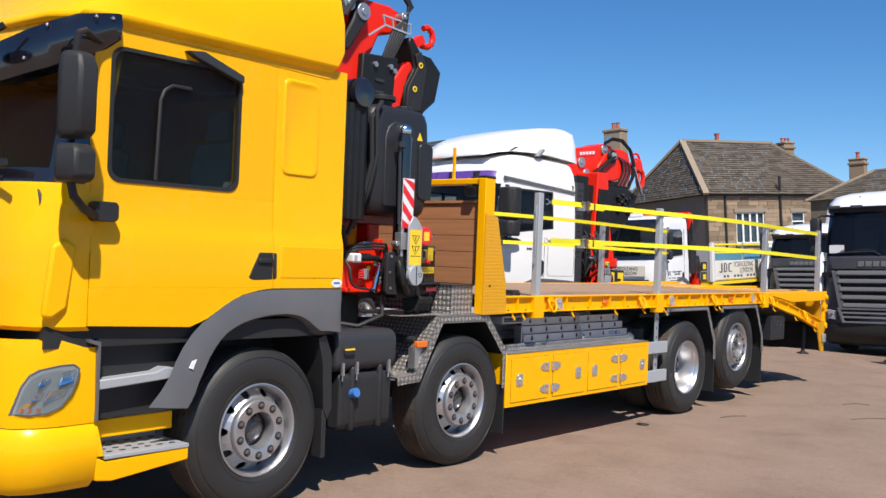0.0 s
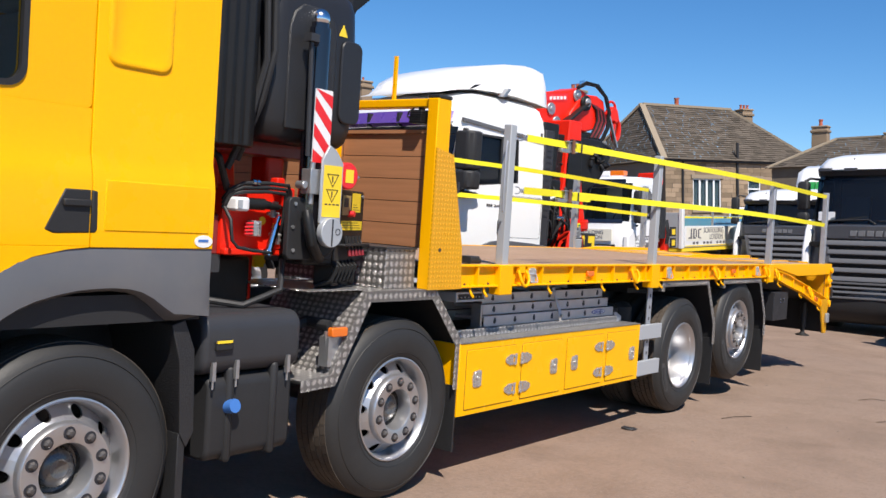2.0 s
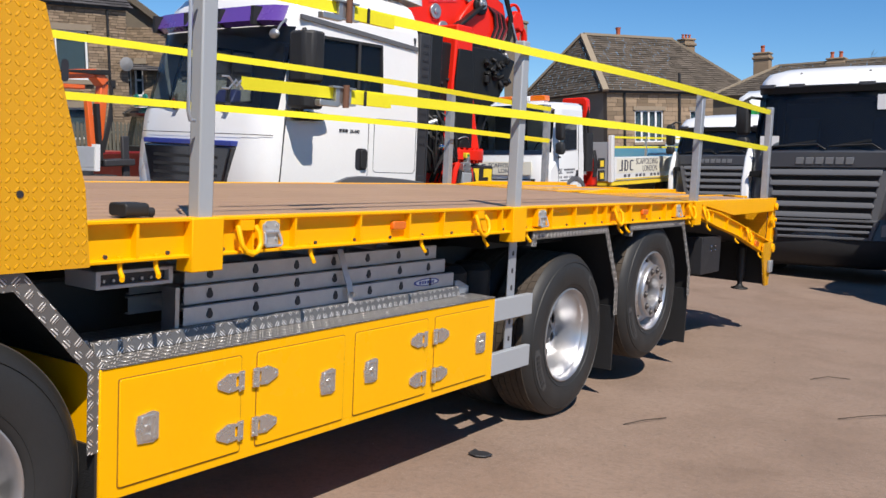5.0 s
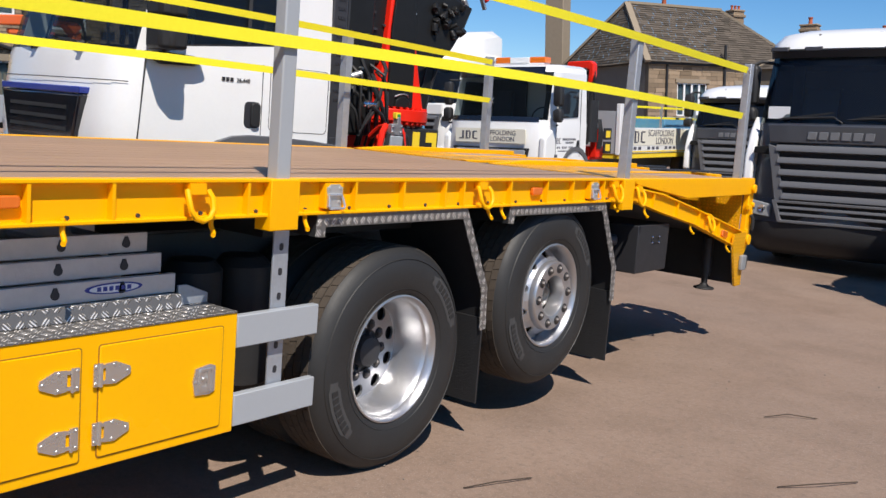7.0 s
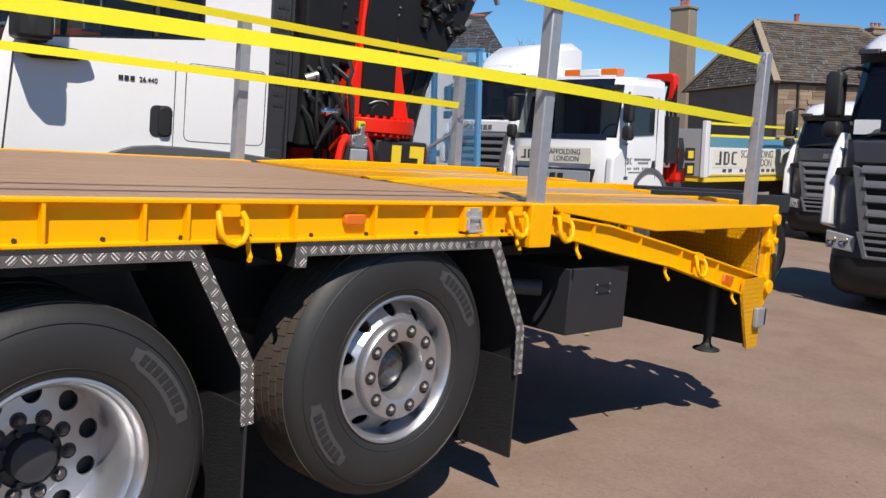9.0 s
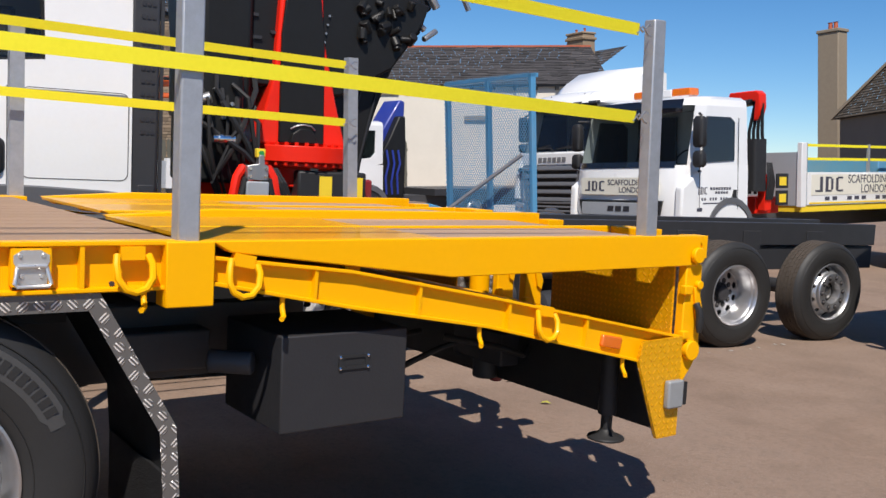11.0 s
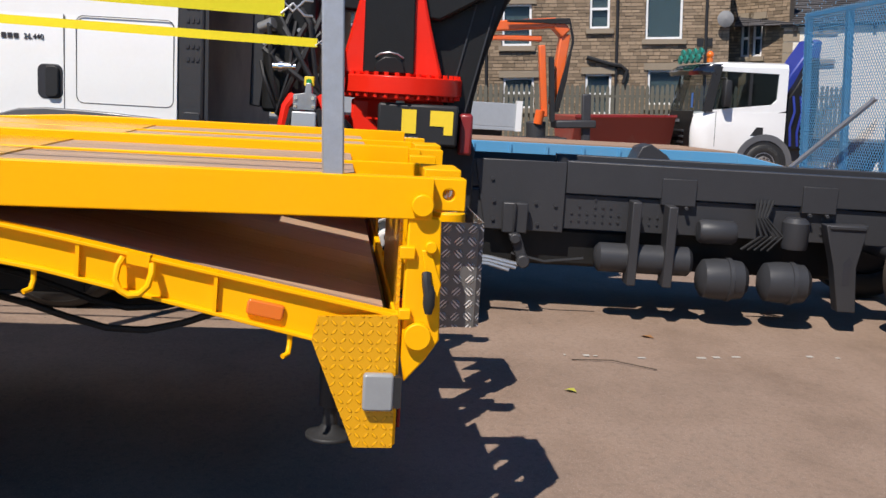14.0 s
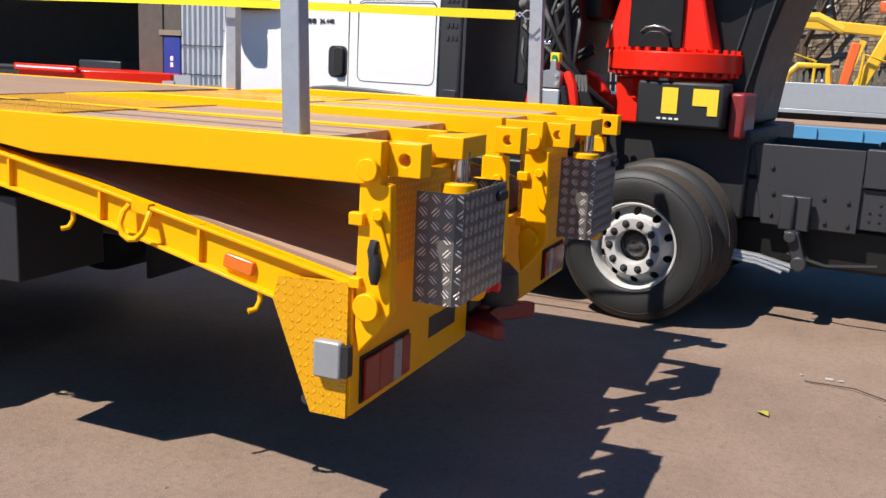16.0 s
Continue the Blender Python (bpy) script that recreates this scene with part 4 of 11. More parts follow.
# headboard
g = Geo()
Y0, Y1 = 2.335, 2.465
g.box(-0.085, -0.004, Y0, Y1, 1.24, 2.385)
for x in (-0.93, -1.66, -W + 0.08):
    g.box(x, x + 0.09, Y0 + 0.02, Y1 - 0.02, 1.24, 2.385)
g.box(-W + 0.05, -0.09, Y0 + 0.02, Y1 - 0.02, 2.335, 2.385)
headboard = part("headboard_frame", g, YELLOW_STEEL, lorry, bevel=0.006)
g = Geo()
g.prism("x", [(2.335, 1.24), (2.665, 1.24), (2.645, 1.50), (2.50, 2.06), (2.335, 2.09)], -0.003, 0.008)
part("gusset_plate", g, YELLOW_TREAD, headboard, "yellow checker-plate gusset")
g = Geo()
g.cyl((0.006, 2.42, 1.48), (0.0105, 2.42, 1.48), 0.012)
part("gusset_hole", g, PRINT, headboard)
g = Geo()
g.prism("x", rrect(2.555, 2.58, 1.83, 1.90, 0.012), 0.007, 0.0095)
part("gusset_hole", g, PRINT, headboard)
g = Geo()
g.box(-0.82, -0.09, 0, 0.035, 0, 0.134)
BOARD_ME = g.mesh("board", BOARD_WOOD, 30)
for k in range(5):
    for dx in (0.0, -0.745, -1.57):
        b = piece("board", BOARD_ME, headboard, loc @ Matrix.Translation((dx, 2.40, 1.487 + 0.1385 * k)))
# dark sheet added behind the boards so the gaps look shaded
g = Geo()
g.box(-W + 0.1, -0.085, 2.437, 2.442, 1.48, 2.18)
part("board_backing", g, DARK_STEEL, headboard)
g = Geo()
g.box(-W + 0.1, -0.085, 2.385, 2.445, 2.178, 2.20)
part("board_cap", g, BOARD_WOOD, headboard)
g = Geo()
g.box(-0.22, -0.13, 2.33, 2.42, 2.235, 2.315)
g.cyl((-0.175, 2.39, 2.31), (-0.175, 2.39, 2.34), 0.02)
for k in range(5):
    g.box(-0.225, -0.125, 2.325, 2.425, 2.245 + 0.014 * k, 2.250 + 0.014 * k)
g.tube([(-0.23, 2.38, 2.33), (-0.27, 2.38, 2.31), (-0.28, 2.38, 2.28), (-0.24, 2.38, 2.27)], 0.006, 6)
part("work_lamp", g, BLACK, headboard, bevel=0.004)
g = Geo()
g.box(-0.425, -0.405, 2.39, 2.41, 2.385, 2.66)
part("marker_pole", g, YELLOW_STEEL, headboard)
g = Geo()
g.box(-0.09, 0.0, Y0 + 0.0, Y1, 2.385, 2.405)
part("end_cap", g, BLACK, headboard, bevel=0.004)

# deck frame and edge rail
g = Geo()
g.box(-0.045, -0.035, 2.66, 8.42, 1.25, 1.385)
g.box(-0.06, -0.002, 2.66, 8.42, 1.376, 1.390)
g.box(-0.06, -0.002, 2.66, 8.42, 1.243, 1.256)
g.box(-W + 0.035, -W + 0.045, 2.66, 8.42, 1.25, 1.385)
g.box(-W, -W + 0.06, 2.66, 8.42, 1.376, 1.390)
g.box(-W, -W + 0.06, 2.66, 8.42, 1.243, 1.256)
rail = part("edge_rail", g, YELLOW_STEEL, lorry, bevel=0.003)
g = Geo()
g.box(-0.036, -0.004, -0.006, 0.006, 1.256, 1.376)
RIB_ME = g.mesh("rib", YELLOW_STEEL, 30)
for y in (2.86, 3.40, 3.64, 4.06, 4.43, 4.72, 5.29, 5.88, 6.20, 6.51, 6.66, 7.08, 7.45, 7.74, 8.12):
    piece("rib", RIB_ME, rail, loc @ Matrix.Translation((0, y, 0)))
    piece("rib", RIB_ME, rail, loc @ Matrix.Translation((-W + 0.04, y, 0)))
for y in (3.16, 5.46, 8.43):
    for a, b in ((-0.075, 0.012), (-W - 0.012, -W + 0.075)):
        g = Geo()
        g.box(a, b, y - 0.075, y + 0.075, 1.19, 1.388)
        part("stake_pocket", g, YELLOW_STEEL, rail, bevel=0.004)


def ring_mesh():
    g = Geo()
    g.box(-0.03, 0.004, -0.035, 0.035, 0.02, 0.06)
    g.tube([(0.0, -0.045, 0.035), (0.018, -0.052, 0.01), (0.03, -0.05, -0.03), (0.035, -0.03, -0.06), (0.036, 0.0, -0.07), (0.035, 0.03, -0.06), (0.03, 0.05, -0.03), (0.018, 0.052, 0.01), (0.0, 0.045, 0.035)], 0.011, 8)
    return g.mesh("lashing_ring", YELLOW_STEEL, 40)


def hook_mesh():
    g = Geo()
    g.tube([(-0.02, 0, 0.02), (-0.02, 0, -0.025), (0.0, -0.004, -0.05), (0.02, -0.02, -0.055)], 0.009, 8)
    return g.mesh("rope_hook", YELLOW_STEEL, 40)


RING_ME, HOOK_ME = ring_mesh(), hook_mesh()
for y in (3.36, 5.05, 6.81, 8.26):
    piece("lashing_ring", RING_ME, rail, loc @ Matrix.Translation((0, y, 1.315)))
for y in (2.80, 2.95, 3.75, 4.55, 5.13, 5.60, 6.90, 7.02, 8.30):
    piece("rope_hook", HOOK_ME, rail, loc @ Matrix.Translation((0.0, y, 1.245)))
# bright drop handle on its plate: bolted flange above, bail hanging below
g = Geo()
g.prism("x", rrect(-0.052, 0.052, -0.05, 0.055, 0.004), -0.035, 0.0)
g.mat = 1
g.prism("x", [(-0.040, -0.046), (0.040, -0.046), (0.040, 0.004), (0.046, 0.018), (0.046, 0.036), (0.024, 0.050), (-0.024, 0.050), (-0.046, 0.036), (-0.046, 0.018), (-0.040, 0.004)], 0.0, 0.004)
g.cyl((0.008, -0.038, 0.006), (0.008, 0.038, 0.006), 0.007, 10)
g.tube([(0.008, -0.038, 0.004), (0.016, -0.042, -0.018), (0.020, -0.047, -0.040), (0.021, -0.040, -0.048), (0.021, 0.040, -0.048), (0.020, 0.047, -0.040), (0.016, 0.042, -0.018), (0.008, 0.038, 0.004)], 0.0055, 8)
for a, b in ((-0.03, 0.035), (0.03, 0.035), (-0.026, -0.022), (0.026, -0.022)):
    g.cyl((0.003, a, b), (0.009, a, b), 0.008, 8, 0.005)
DROP_ME = g.mesh("drop_handle", [YELLOW_STEEL, LAMP_CHROME], 30)
for y in (3.49, 5.74, 7.985):
    piece("drop_handle", DROP_ME, rail, loc @ Matrix.Translation((0, y, 1.318)))
for y in (4.36, 7.36):
    g = Geo()
    g.prism("x", rrect(y - 0.05, y + 0.05, 1.30, 1.34, 0.012), -0.036, -0.012)
    part("side_marker", g, AMBER, rail, "amber side marker", bevel=0.005)
g = Geo()
g.cyl((-0.035, 0, 0), (-0.027, 0, 0), 0.008, 6)
RAIL_BOLT = g.mesh("bolt", DARK_STEEL, 30)
for k in range(22):
    piece("bolt", RAIL_BOLT, rail, loc @ Matrix.Translation((0, 2.75 + k * 0.26, 1.264)))
g = Geo()
pw = (W - 0.12) / 15
g.box(0, pw - 0.006, 0, 5.76, 0, 0.03)
PLANK_ME = g.mesh("plank", DECK_WOOD, 30)
g = Geo()
g.box(-W + 0.05, -0.05, 2.6, 8.4, 1.28, 1.350)
deck = part("deck_bed", g, DARK_STEEL, lorry)
for k in range(15):
    piece("plank", PLANK_ME, deck, loc @ Matrix.Translation((-W + 0.062 + pw * k, 2.67, 1.355)))
g = Geo()
g.prism("y", rrect(-0.17, -0.07, 1.392, 1.44, 0.015), 2.86, 2.96)
g.cyl((-0.12, 2.91, 1.41), (-0.10, 3.0, 1.405), 0.018)
part("deck_block", g, BLACK, lorry, bevel=0.006)

# far-side flap and box behind the last axle, added to hide the sunlit ground beyond
g = Geo()
g.box(-W + 0.02, -W + 0.62, 8.30, 8.33, 0.25, 1.02)
part("mudflap", g, BLACK_RUBBER, lorry, bevel=0.004)
g = Geo()
g.box(-W + 0.06, -W + 0.52, 8.62, 9.22, 0.52, 1.0)
part("locker_box", g, BOX_GREY, lorry, "dark grey under-deck box", bevel=0.008)

# side posts and webbing
POST_Y = (3.165, 5.465, 8.43, 10.48)
g = Geo()
g.box(-0.03, 0.03, -0.035, 0.035, 1.20, 2.32)
POST_ME = g.mesh("side_post", GREY_STEEL, 30)
g = Geo()
g.box(-0.03, 0.03, -0.035, 0.035, 1.36, 2.30)
POST_GALV = g.mesh("side_post", GALV, 30)
for i, y in enumerate(POST_Y):
    me = POST_GALV if i > 1 else POST_ME
    lean = Matrix.Translation((0, 0, 1.36)) @ Matrix.Rotation(radians(2.0 if i == 3 else 0.0), 4, "X") @ Matrix.Translation((0, 0, -1.36))
    p = piece("side_post", me, lorry, loc @ Matrix.Translation((-0.04, y, 0)) @ lean)
    b = p.modifiers.new("edge", "BEVEL")
    b.width, b.segments = 0.006, 2
    if i:
        piece("side_post", POST_GALV, lorry, loc @ Matrix.Translation((-W - 0.035, y + (0.0 if i == 3 else 0.04 if i == 2 else -0.06), 0)) @ lean)
g = Geo()
g.tube([(-0.01, 3.10, 2.20), (0.015, 3.06, 2.20), (0.015, 3.05, 2.17), (0.015, 3.05, 1.77), (0.015, 3.06, 1.74), (-0.01, 3.10, 1.74)], 0.007, 8)
part("grab_handle", g, GALV, lorry)


def strap_line(name, x, y0, y1, z, sag, hook0=True):
    g = Geo()
    n = 36
    rr = []
    for k in range(n + 1):
        s = k / n
        y = y0 + (y1 - y0) * s
        zz = z - sag * math.sin(math.pi * s) + 0.004 * math.sin(9 * s + z)
        tw = 0.004 * math.sin(5 * s + 3 * z)
        rr.append([(x + tw, y, zz - 0.024), (x + 0.003 + tw, y, zz - 0.024), (x + 0.003 - tw, y, zz + 0.024), (x - tw, y, zz + 0.024)])
    g.loft(rr)
    st = part(name, g, WEBBING, lorry, "yellow webbing safety strap")
    for yy, d in ((y1, 1),) + (((y0, -1),) if hook0 else ()):
        for s in (-1, 1):
            h = Geo()
            h.tube([(x, yy - 0.01 * d, z + 0.02 * s), (x, yy + 0.025 * d, z - 0.012 * s), (x, yy + 0.06 * d, z + 0.022 * s), (x - 0.01, yy + 0.085 * d, z + 0.022 * s)], 0.004, 6)
            part("strap_hook", h, STEEL, st)
    return st


for z in (2.245, 1.89):
    s = strap_line("safety_strap", 0.0, 3.31, 10.33 - 0.03 * (z - 1.4), z, -0.03)
    g = Geo()
    g.box(-0.012, 0.02, 3.83, 3.93, z - 0.03, z + 0.03)
    g.cyl((0.01, 3.85, z - 0.045), (0.01, 3.85, z + 0.04), 0.012, 8)
    g.box(0.0, 0.03, 3.72, 3.84, z - 0.05, z - 0.025)
    rt_ = part("ratchet", g, STEEL, s, bevel=0.003)
    for dz in (-0.04, 0.03):
        g = Geo()
        g.box(0.004, 0.028, 3.80, 3.95, z + dz, z + dz + 0.008)
        part("ratchet_cheek", g, STEEL, rt_)
    g = Geo()
    g.cyl((0.032, 3.88, z - 0.05), (0.032, 3.88, z + 0.045), 0.014, 10)
    part("ratchet_drum", g, RUST, rt_)
    g = Geo()
    g.box(0.014, 0.018, 4.02, 4.035, z - 0.032, z + 0.032)
    part("rubber_band", g, BLACK, s)
    g = Geo()
    g.box(-0.012, 0.010, 3.93, 4.22, z - 0.029, z + 0.026)
    part("webbing_tail", g, WEBBING, s)
    strap_line("safety_strap", -W + 0.06, 2.50, 10.38 - 0.03 * (z - 1.4), z, -0.03, False)

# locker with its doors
# darker yellow for the door seams: the gaps' shade as a colour
YELLOW_SHADE = plain("yellow_seam_shade", (0.30, 0.12, 0.005), 0.7)
g = Geo()
g.box(-0.56, -0.006, 2.72, 5.265, 0.42, 0.885)
locker = part("side_locker", g, YELLOW, lorry, "yellow steel side locker", bevel=0.004)
for a, b in ((2.79, 3.36), (3.44, 3.98), (4.05, 4.62), (4.68, 5.20)):
    g = Geo()
    g.ring("x", rrect(a, b, 0.455, 0.845, 0.012, 3), rrect(a + 0.003, b - 0.003, 0.458, 0.842, 0.010, 3), -0.006, -0.003)
    part("door_gap", g, YELLOW_SHADE, locker)
    g = Geo()
    g.prism("x", rrect(a + 0.004, b - 0.004, 0.459, 0.841, 0.010, 3), -0.006, 0.001)
    part("locker_door", g, YELLOW, locker, bevel=0.003)


def hinge_mesh(s):
    g = Geo()
    g.prism("x", [(s * 0.012, -0.035), (s * 0.05, -0.038), (s * 0.105, -0.014), (s * 0.108, 0.0), (s * 0.105, 0.014), (s * 0.05, 0.038), (s * 0.012, 0.035)], 0.0025, 0.008)
    g.prism("x", [(-s * 0.006, -0.033), (s * 0.012, -0.033), (s * 0.012, -0.02), (-s * 0.006, -0.02)], 0.0025, 0.008)
    g.prism("x", [(-s * 0.006, 0.02), (s * 0.012, 0.02), (s * 0.012, 0.033), (-s * 0.006, 0.033)], 0.0025, 0.008)
    g.cyl((0.009, -s * 0.006, -0.040), (0.009, -s * 0.006, 0.040), 0.006, 10)
    g.prism("x", [(-s * 0.004, -0.040), (-s * 0.032, -0.038), (-s * 0.032, 0.038), (-s * 0.004, 0.040)], 0.0025, 0.008)
    for y, z in ((0.042, 0.028), (0.042, -0.028), (0.095, 0.0), (-0.024, 0.028), (-0.024, -0.028)):
        g.lathe([(0.006, 0.008), (0.005, 0.011), (0.0, 0.012)], 10, "x", (0, s * y, z), skip=lambda k, i: False)
    return g.mesh("hinge", HINGE_CHROME, 30)


HINGE_ME = {1: hinge_mesh(1), -1: hinge_mesh(-1)}
for y, s in ((3.335, -1), (3.445, 1), (4.575, -1), (4.69, 1)):
    for z in (0.745, 0.545):
        piece("hinge", HINGE_ME[s], locker, loc @ Matrix.Translation((0, y, z)))
g = Geo()
g.prism("x", [(-0.045, -0.05), (0.02, -0.055), (0.045, -0.045), (0.045, 0.05), (0.02, 0.06), (-0.045, 0.05), (-0.055, 0.0)], 0.002, 0.008)
g.ring("x", rrect(-0.028, 0.036, -0.042, 0.046, 0.008), rrect(-0.020, 0.028, -0.034, 0.038, 0.006), 0.006, 0.013)
g.box(0.006, 0.017, 0.004, 0.012, -0.030, 0.036)
g.box(0.006, 0.012, -0.018, 0.024, -0.034, -0.020)
g.cyl((0.006, -0.006, 0.006), (0.015, -0.006, 0.006), 0.008, 10)
g.cyl((0.006, -0.042, 0.0), (0.011, -0.042, 0.0), 0.006, 8)
LATCH_ME = g.mesh("latch", HINGE_CHROME, 30)
for y in (2.91, 3.865, 4.165, 5.115):
    piece("latch", LATCH_ME, locker, loc @ Matrix.Translation((0, y, 0.65)))
g = Geo()
g.box(-0.56, -0.002, 2.725, 5.26, 0.886, 0.892)
part("locker_top", g, ALU_TREAD, lorry, "checker-plate aluminium locker top")
g = Geo()
g.prism("y", [(-0.20, 0.8935), (-0.145, 0.8935), (-0.16, 0.944), (-0.20, 0.944)], 2.80, 5.12)
rail_ = part("tread_rail", g, ALU_TREAD, lorry, "checker-plate aluminium rail under the ladder", bevel=0.003)
g = Geo()
g.box(-0.193, -0.16, 5.12, 5.122, 0.90, 0.937)
part("rail_end", g, PRINT, rail_)
g = Geo()
g.prism("x", [(5.13, 0.892), (5.27, 0.892), (5.27, 0.93), (5.17, 0.97), (5.13, 0.97)], -0.20, -0.19)
part("ladder_stop", g, GALV, lorry, bevel=0.002)
g = Geo()
g.box(-0.42, -0.19, 2.74, 2.80, 0.892, 0.95)
part("ladder_stop", g, GALV, lorry, bevel=0.002)

# side guard
for z in (0.745, 0.435):
    g = Geo()
    g.box(-0.045, -0.008, 5.27, 5.70, z, z + 0.125)
    part("side_guard_rail", g, GREY_STEEL, lorry, bevel=0.004)
g = Geo()
g.prism("z", [(-0.05, 5.47), (-0.05, 5.55), (-0.10, 5.55), (-0.10, 5.54), (-0.06, 5.54), (-0.06, 5.47)], 0.42, 1.25)
gp = part("side_guard_post", g, GALV, lorry, bevel=0.002)
for k in range(6):
    g = Geo()
    g.prism("x", rrect(5.50, 5.52, 0.60 + 0.1 * k, 0.63 + 0.1 * k, 0.008), -0.0505, -0.0485)
    part("slot", g, PRINT, gp)

# sloping tail under the ramps
TOP = [(8.45, 1.348), (9.0, 1.285), (9.6, 1.172), (10.70, 0.945)]
BOT = [(8.45, 1.262), (9.0, 1.152), (9.6, 1.048), (10.45, 0.845), (10.70, 0.80)]


def tail_at(line, y):
    for (a, b), (c, d) in zip(line[:-1], line[1:]):
        if a <= y <= c:
            return b + (d - b) * (y - a) / (c - a)
    return line[-1][1]


for x in (-W, -0.06):
    g = Geo()
    w0 = x + 0.015 if x < -1 else x + 0.025
    g.prism("x", TOP + BOT[::-1], w0, w0 + 0.010)
    g.prism("x", TOP + [(a, b - 0.012) for a, b in TOP[::-1]], x, x + 0.06)
    g.prism("x", BOT + [(a, b + 0.012) for a, b in BOT[::-1]], x, x + 0.06)
    tail = part("tail_rail", g, YELLOW_STEEL, lorry, bevel=0.002)
for y in (8.86, 9.28, 9.70, 10.12):
    g = Geo()
    g.prism("x", [(y - 0.006, tail_at(BOT, y)), (y + 0.006, tail_at(BOT, y)), (y + 0.012, tail_at(TOP, y)), (y, tail_at(TOP, y))], -0.036, -0.004)
    part("rib", g, YELLOW_STEEL, tail)
for y, dz in ((8.60, 0.01), (9.88, 0.0)):
    piece("lashing_ring", RING_ME, tail, loc @ Matrix.Translation((0, y, tail_at(TOP, y) - 0.055 + dz)) @ Matrix.Rotation(radians(-11), 4, "X"))
for y in (8.75, 9.57, 10.36):
    piece("rope_hook", HOOK_ME, tail, loc @ Matrix.Translation((0, y, tail_at(BOT, y) - 0.01)))
g = Geo()
g.tf = Matrix.Translation((0, 10.28, 0.945)) @ Matrix.Rotation(radians(-11), 4, "X")
g.prism("x", rrect(-0.06, 0.06, -0.026, 0.026, 0.012), -0.036, -0.008)
part("side_marker", g, AMBER, tail, "amber side marker", bevel=0.006)
g = Geo()
yc = [(9.07, 1.225)]
for y, z in yc:
    g.prism("x", [(y - 0.025, z - 0.015), (y + 0.025, z - 0.015), (y, z + 0.03)], -0.036, -0.032)
part("reflector", g, SILVER_GREY, tail)

# tail floor boards
n_b = 8
bw = (W - 0.2) / n_b
for seg_a, seg_b in ((8.47, 9.6), (9.6, 10.66)):
    za, zb = tail_at(TOP, seg_a) - 0.004, tail_at(TOP, seg_b) - 0.004
    L = math.hypot(seg_b - seg_a, zb - za)
    g = Geo()
    g.box(0, bw - 0.006, 0, L, -0.03, 0)
    me = g.mesh("tail_board", RAMP_WOOD, 30)
    for k in range(n_b):
        piece("tail_board", me, tail, loc @ Matrix.Translation((-W + 0.1 + bw * k, seg_a, za)) @ Matrix.Rotation(math.atan2(zb - za, seg_b - seg_a), 4, "X"))

# rear beam with lamps
g = Geo()
g.prism("x", [(10.43, 0.855), (10.45, 0.935), (10.705, 0.945), (10.705, 0.495), (10.575, 0.495)], -0.005, 0.012)
q = Geo()
q.prism("x", [(10.43, 0.855), (10.45, 0.935), (10.705, 0.945), (10.705, 0.495), (10.575, 0.495)], -W - 0.012, -W + 0.005)
part("corner_plate", q, YELLOW_TREAD, tail)
plate = part("corner_plate", g, YELLOW_TREAD, tail, "yellow checker-plate corner")
g = Geo()
g.box(-1.02, -0.0, 10.69, 10.715, 0.50, 0.945)
g.box(-W, -1.50, 10.69, 10.715, 0.50, 0.945)
g.box(-1.5, -1.02, 10.69, 10.715, 0.78, 0.945)
beam = part("rear_beam", g, YELLOW_STEEL, tail, bevel=0.004)
# black plates added inside the beam to stand for the shadow there
g = Geo()
g.box(-W + 0.01, -0.008, 10.672, 10.686, 0.50, 0.90)
g.prism("x", [(10.44, 0.83), (10.67, 0.80), (10.67, 0.50), (10.585, 0.50)], -0.02, -0.008)
part("tail_lining", g, BLACK, tail)
for x0, x1 in ((-0.43, -0.06), (-W + 0.06, -W + 0.43)):
    g = Geo()
    g.box(x0, x1, 10.715, 10.722, 0.525, 0.685)
    tl = part("tail_lamp_frame", g, BLACK, beam)
    for a, b, m in ((0.0, 0.30, LENS_RED), (0.30, 0.62, LENS_RED), (0.62, 0.80, LENS_DULL), (0.80, 1.0, LENS_RED)):
        g = Geo()
        w = x1 - x0
        if x0 < -1:
            a, b = 1 - b, 1 - a
        g.box(x1 - 0.01 - (w - 0.02) * b, x1 - 0.01 - (w - 0.02) * a, 10.722, 10.735, 0.535, 0.675)
        part("tail_lamp", g, m, beam, bevel=0.004)
g = Geo()
g.box(-0.88, -0.62, 10.7155, 10.718, 0.60, 0.68)
part("beam_slot", g, PRINT, beam)
g = Geo()
g.prism("x", rrect(10.60, 10.70, 0.63, 0.755, 0.012), 0.012, 0.045)
part("side_lamp", g, LENS_DULL, plate, "square frosted side lamp", bevel=0.008)
g = Geo()
g.prism("x", rrect(10.70, 10.725, 0.64, 0.745, 0.008), 0.006, 0.04)
part("lamp_back", g, BLACK, plate)

# coupling
g = Geo()
g.box(-1.47, -1.05, 10.55, 10.72, 0.60, 0.78)
g.cyl((-1.26, 10.62, 0.5), (-1.26, 10.62, 0.86), 0.07, 16)
g.lathe([(0.0, 0.60), (0.085, 0.60), (0.10, 0.64), (0.09, 0.74), (0.05, 0.78), (0.0, 0.79)], 20, "z", (-1.26, 10.76, 0))
part("coupling_body", g, DARK_STEEL, lorry, bevel=0.01)
g = Geo()
g.loft([[(x, y, z) for x, y in ((-1.10, 10.68), (-1.03, 10.84), (-1.05, 10.88), (-1.20, 10.76), (-1.32, 10.76), (-1.47, 10.88), (-1.49, 10.84), (-1.42, 10.68))] for z in (0.50, 0.52, 0.555, 0.57)])
g.cyl((-1.26, 10.70, 0.47), (-1.26, 10.70, 0.62), 0.035, 12)
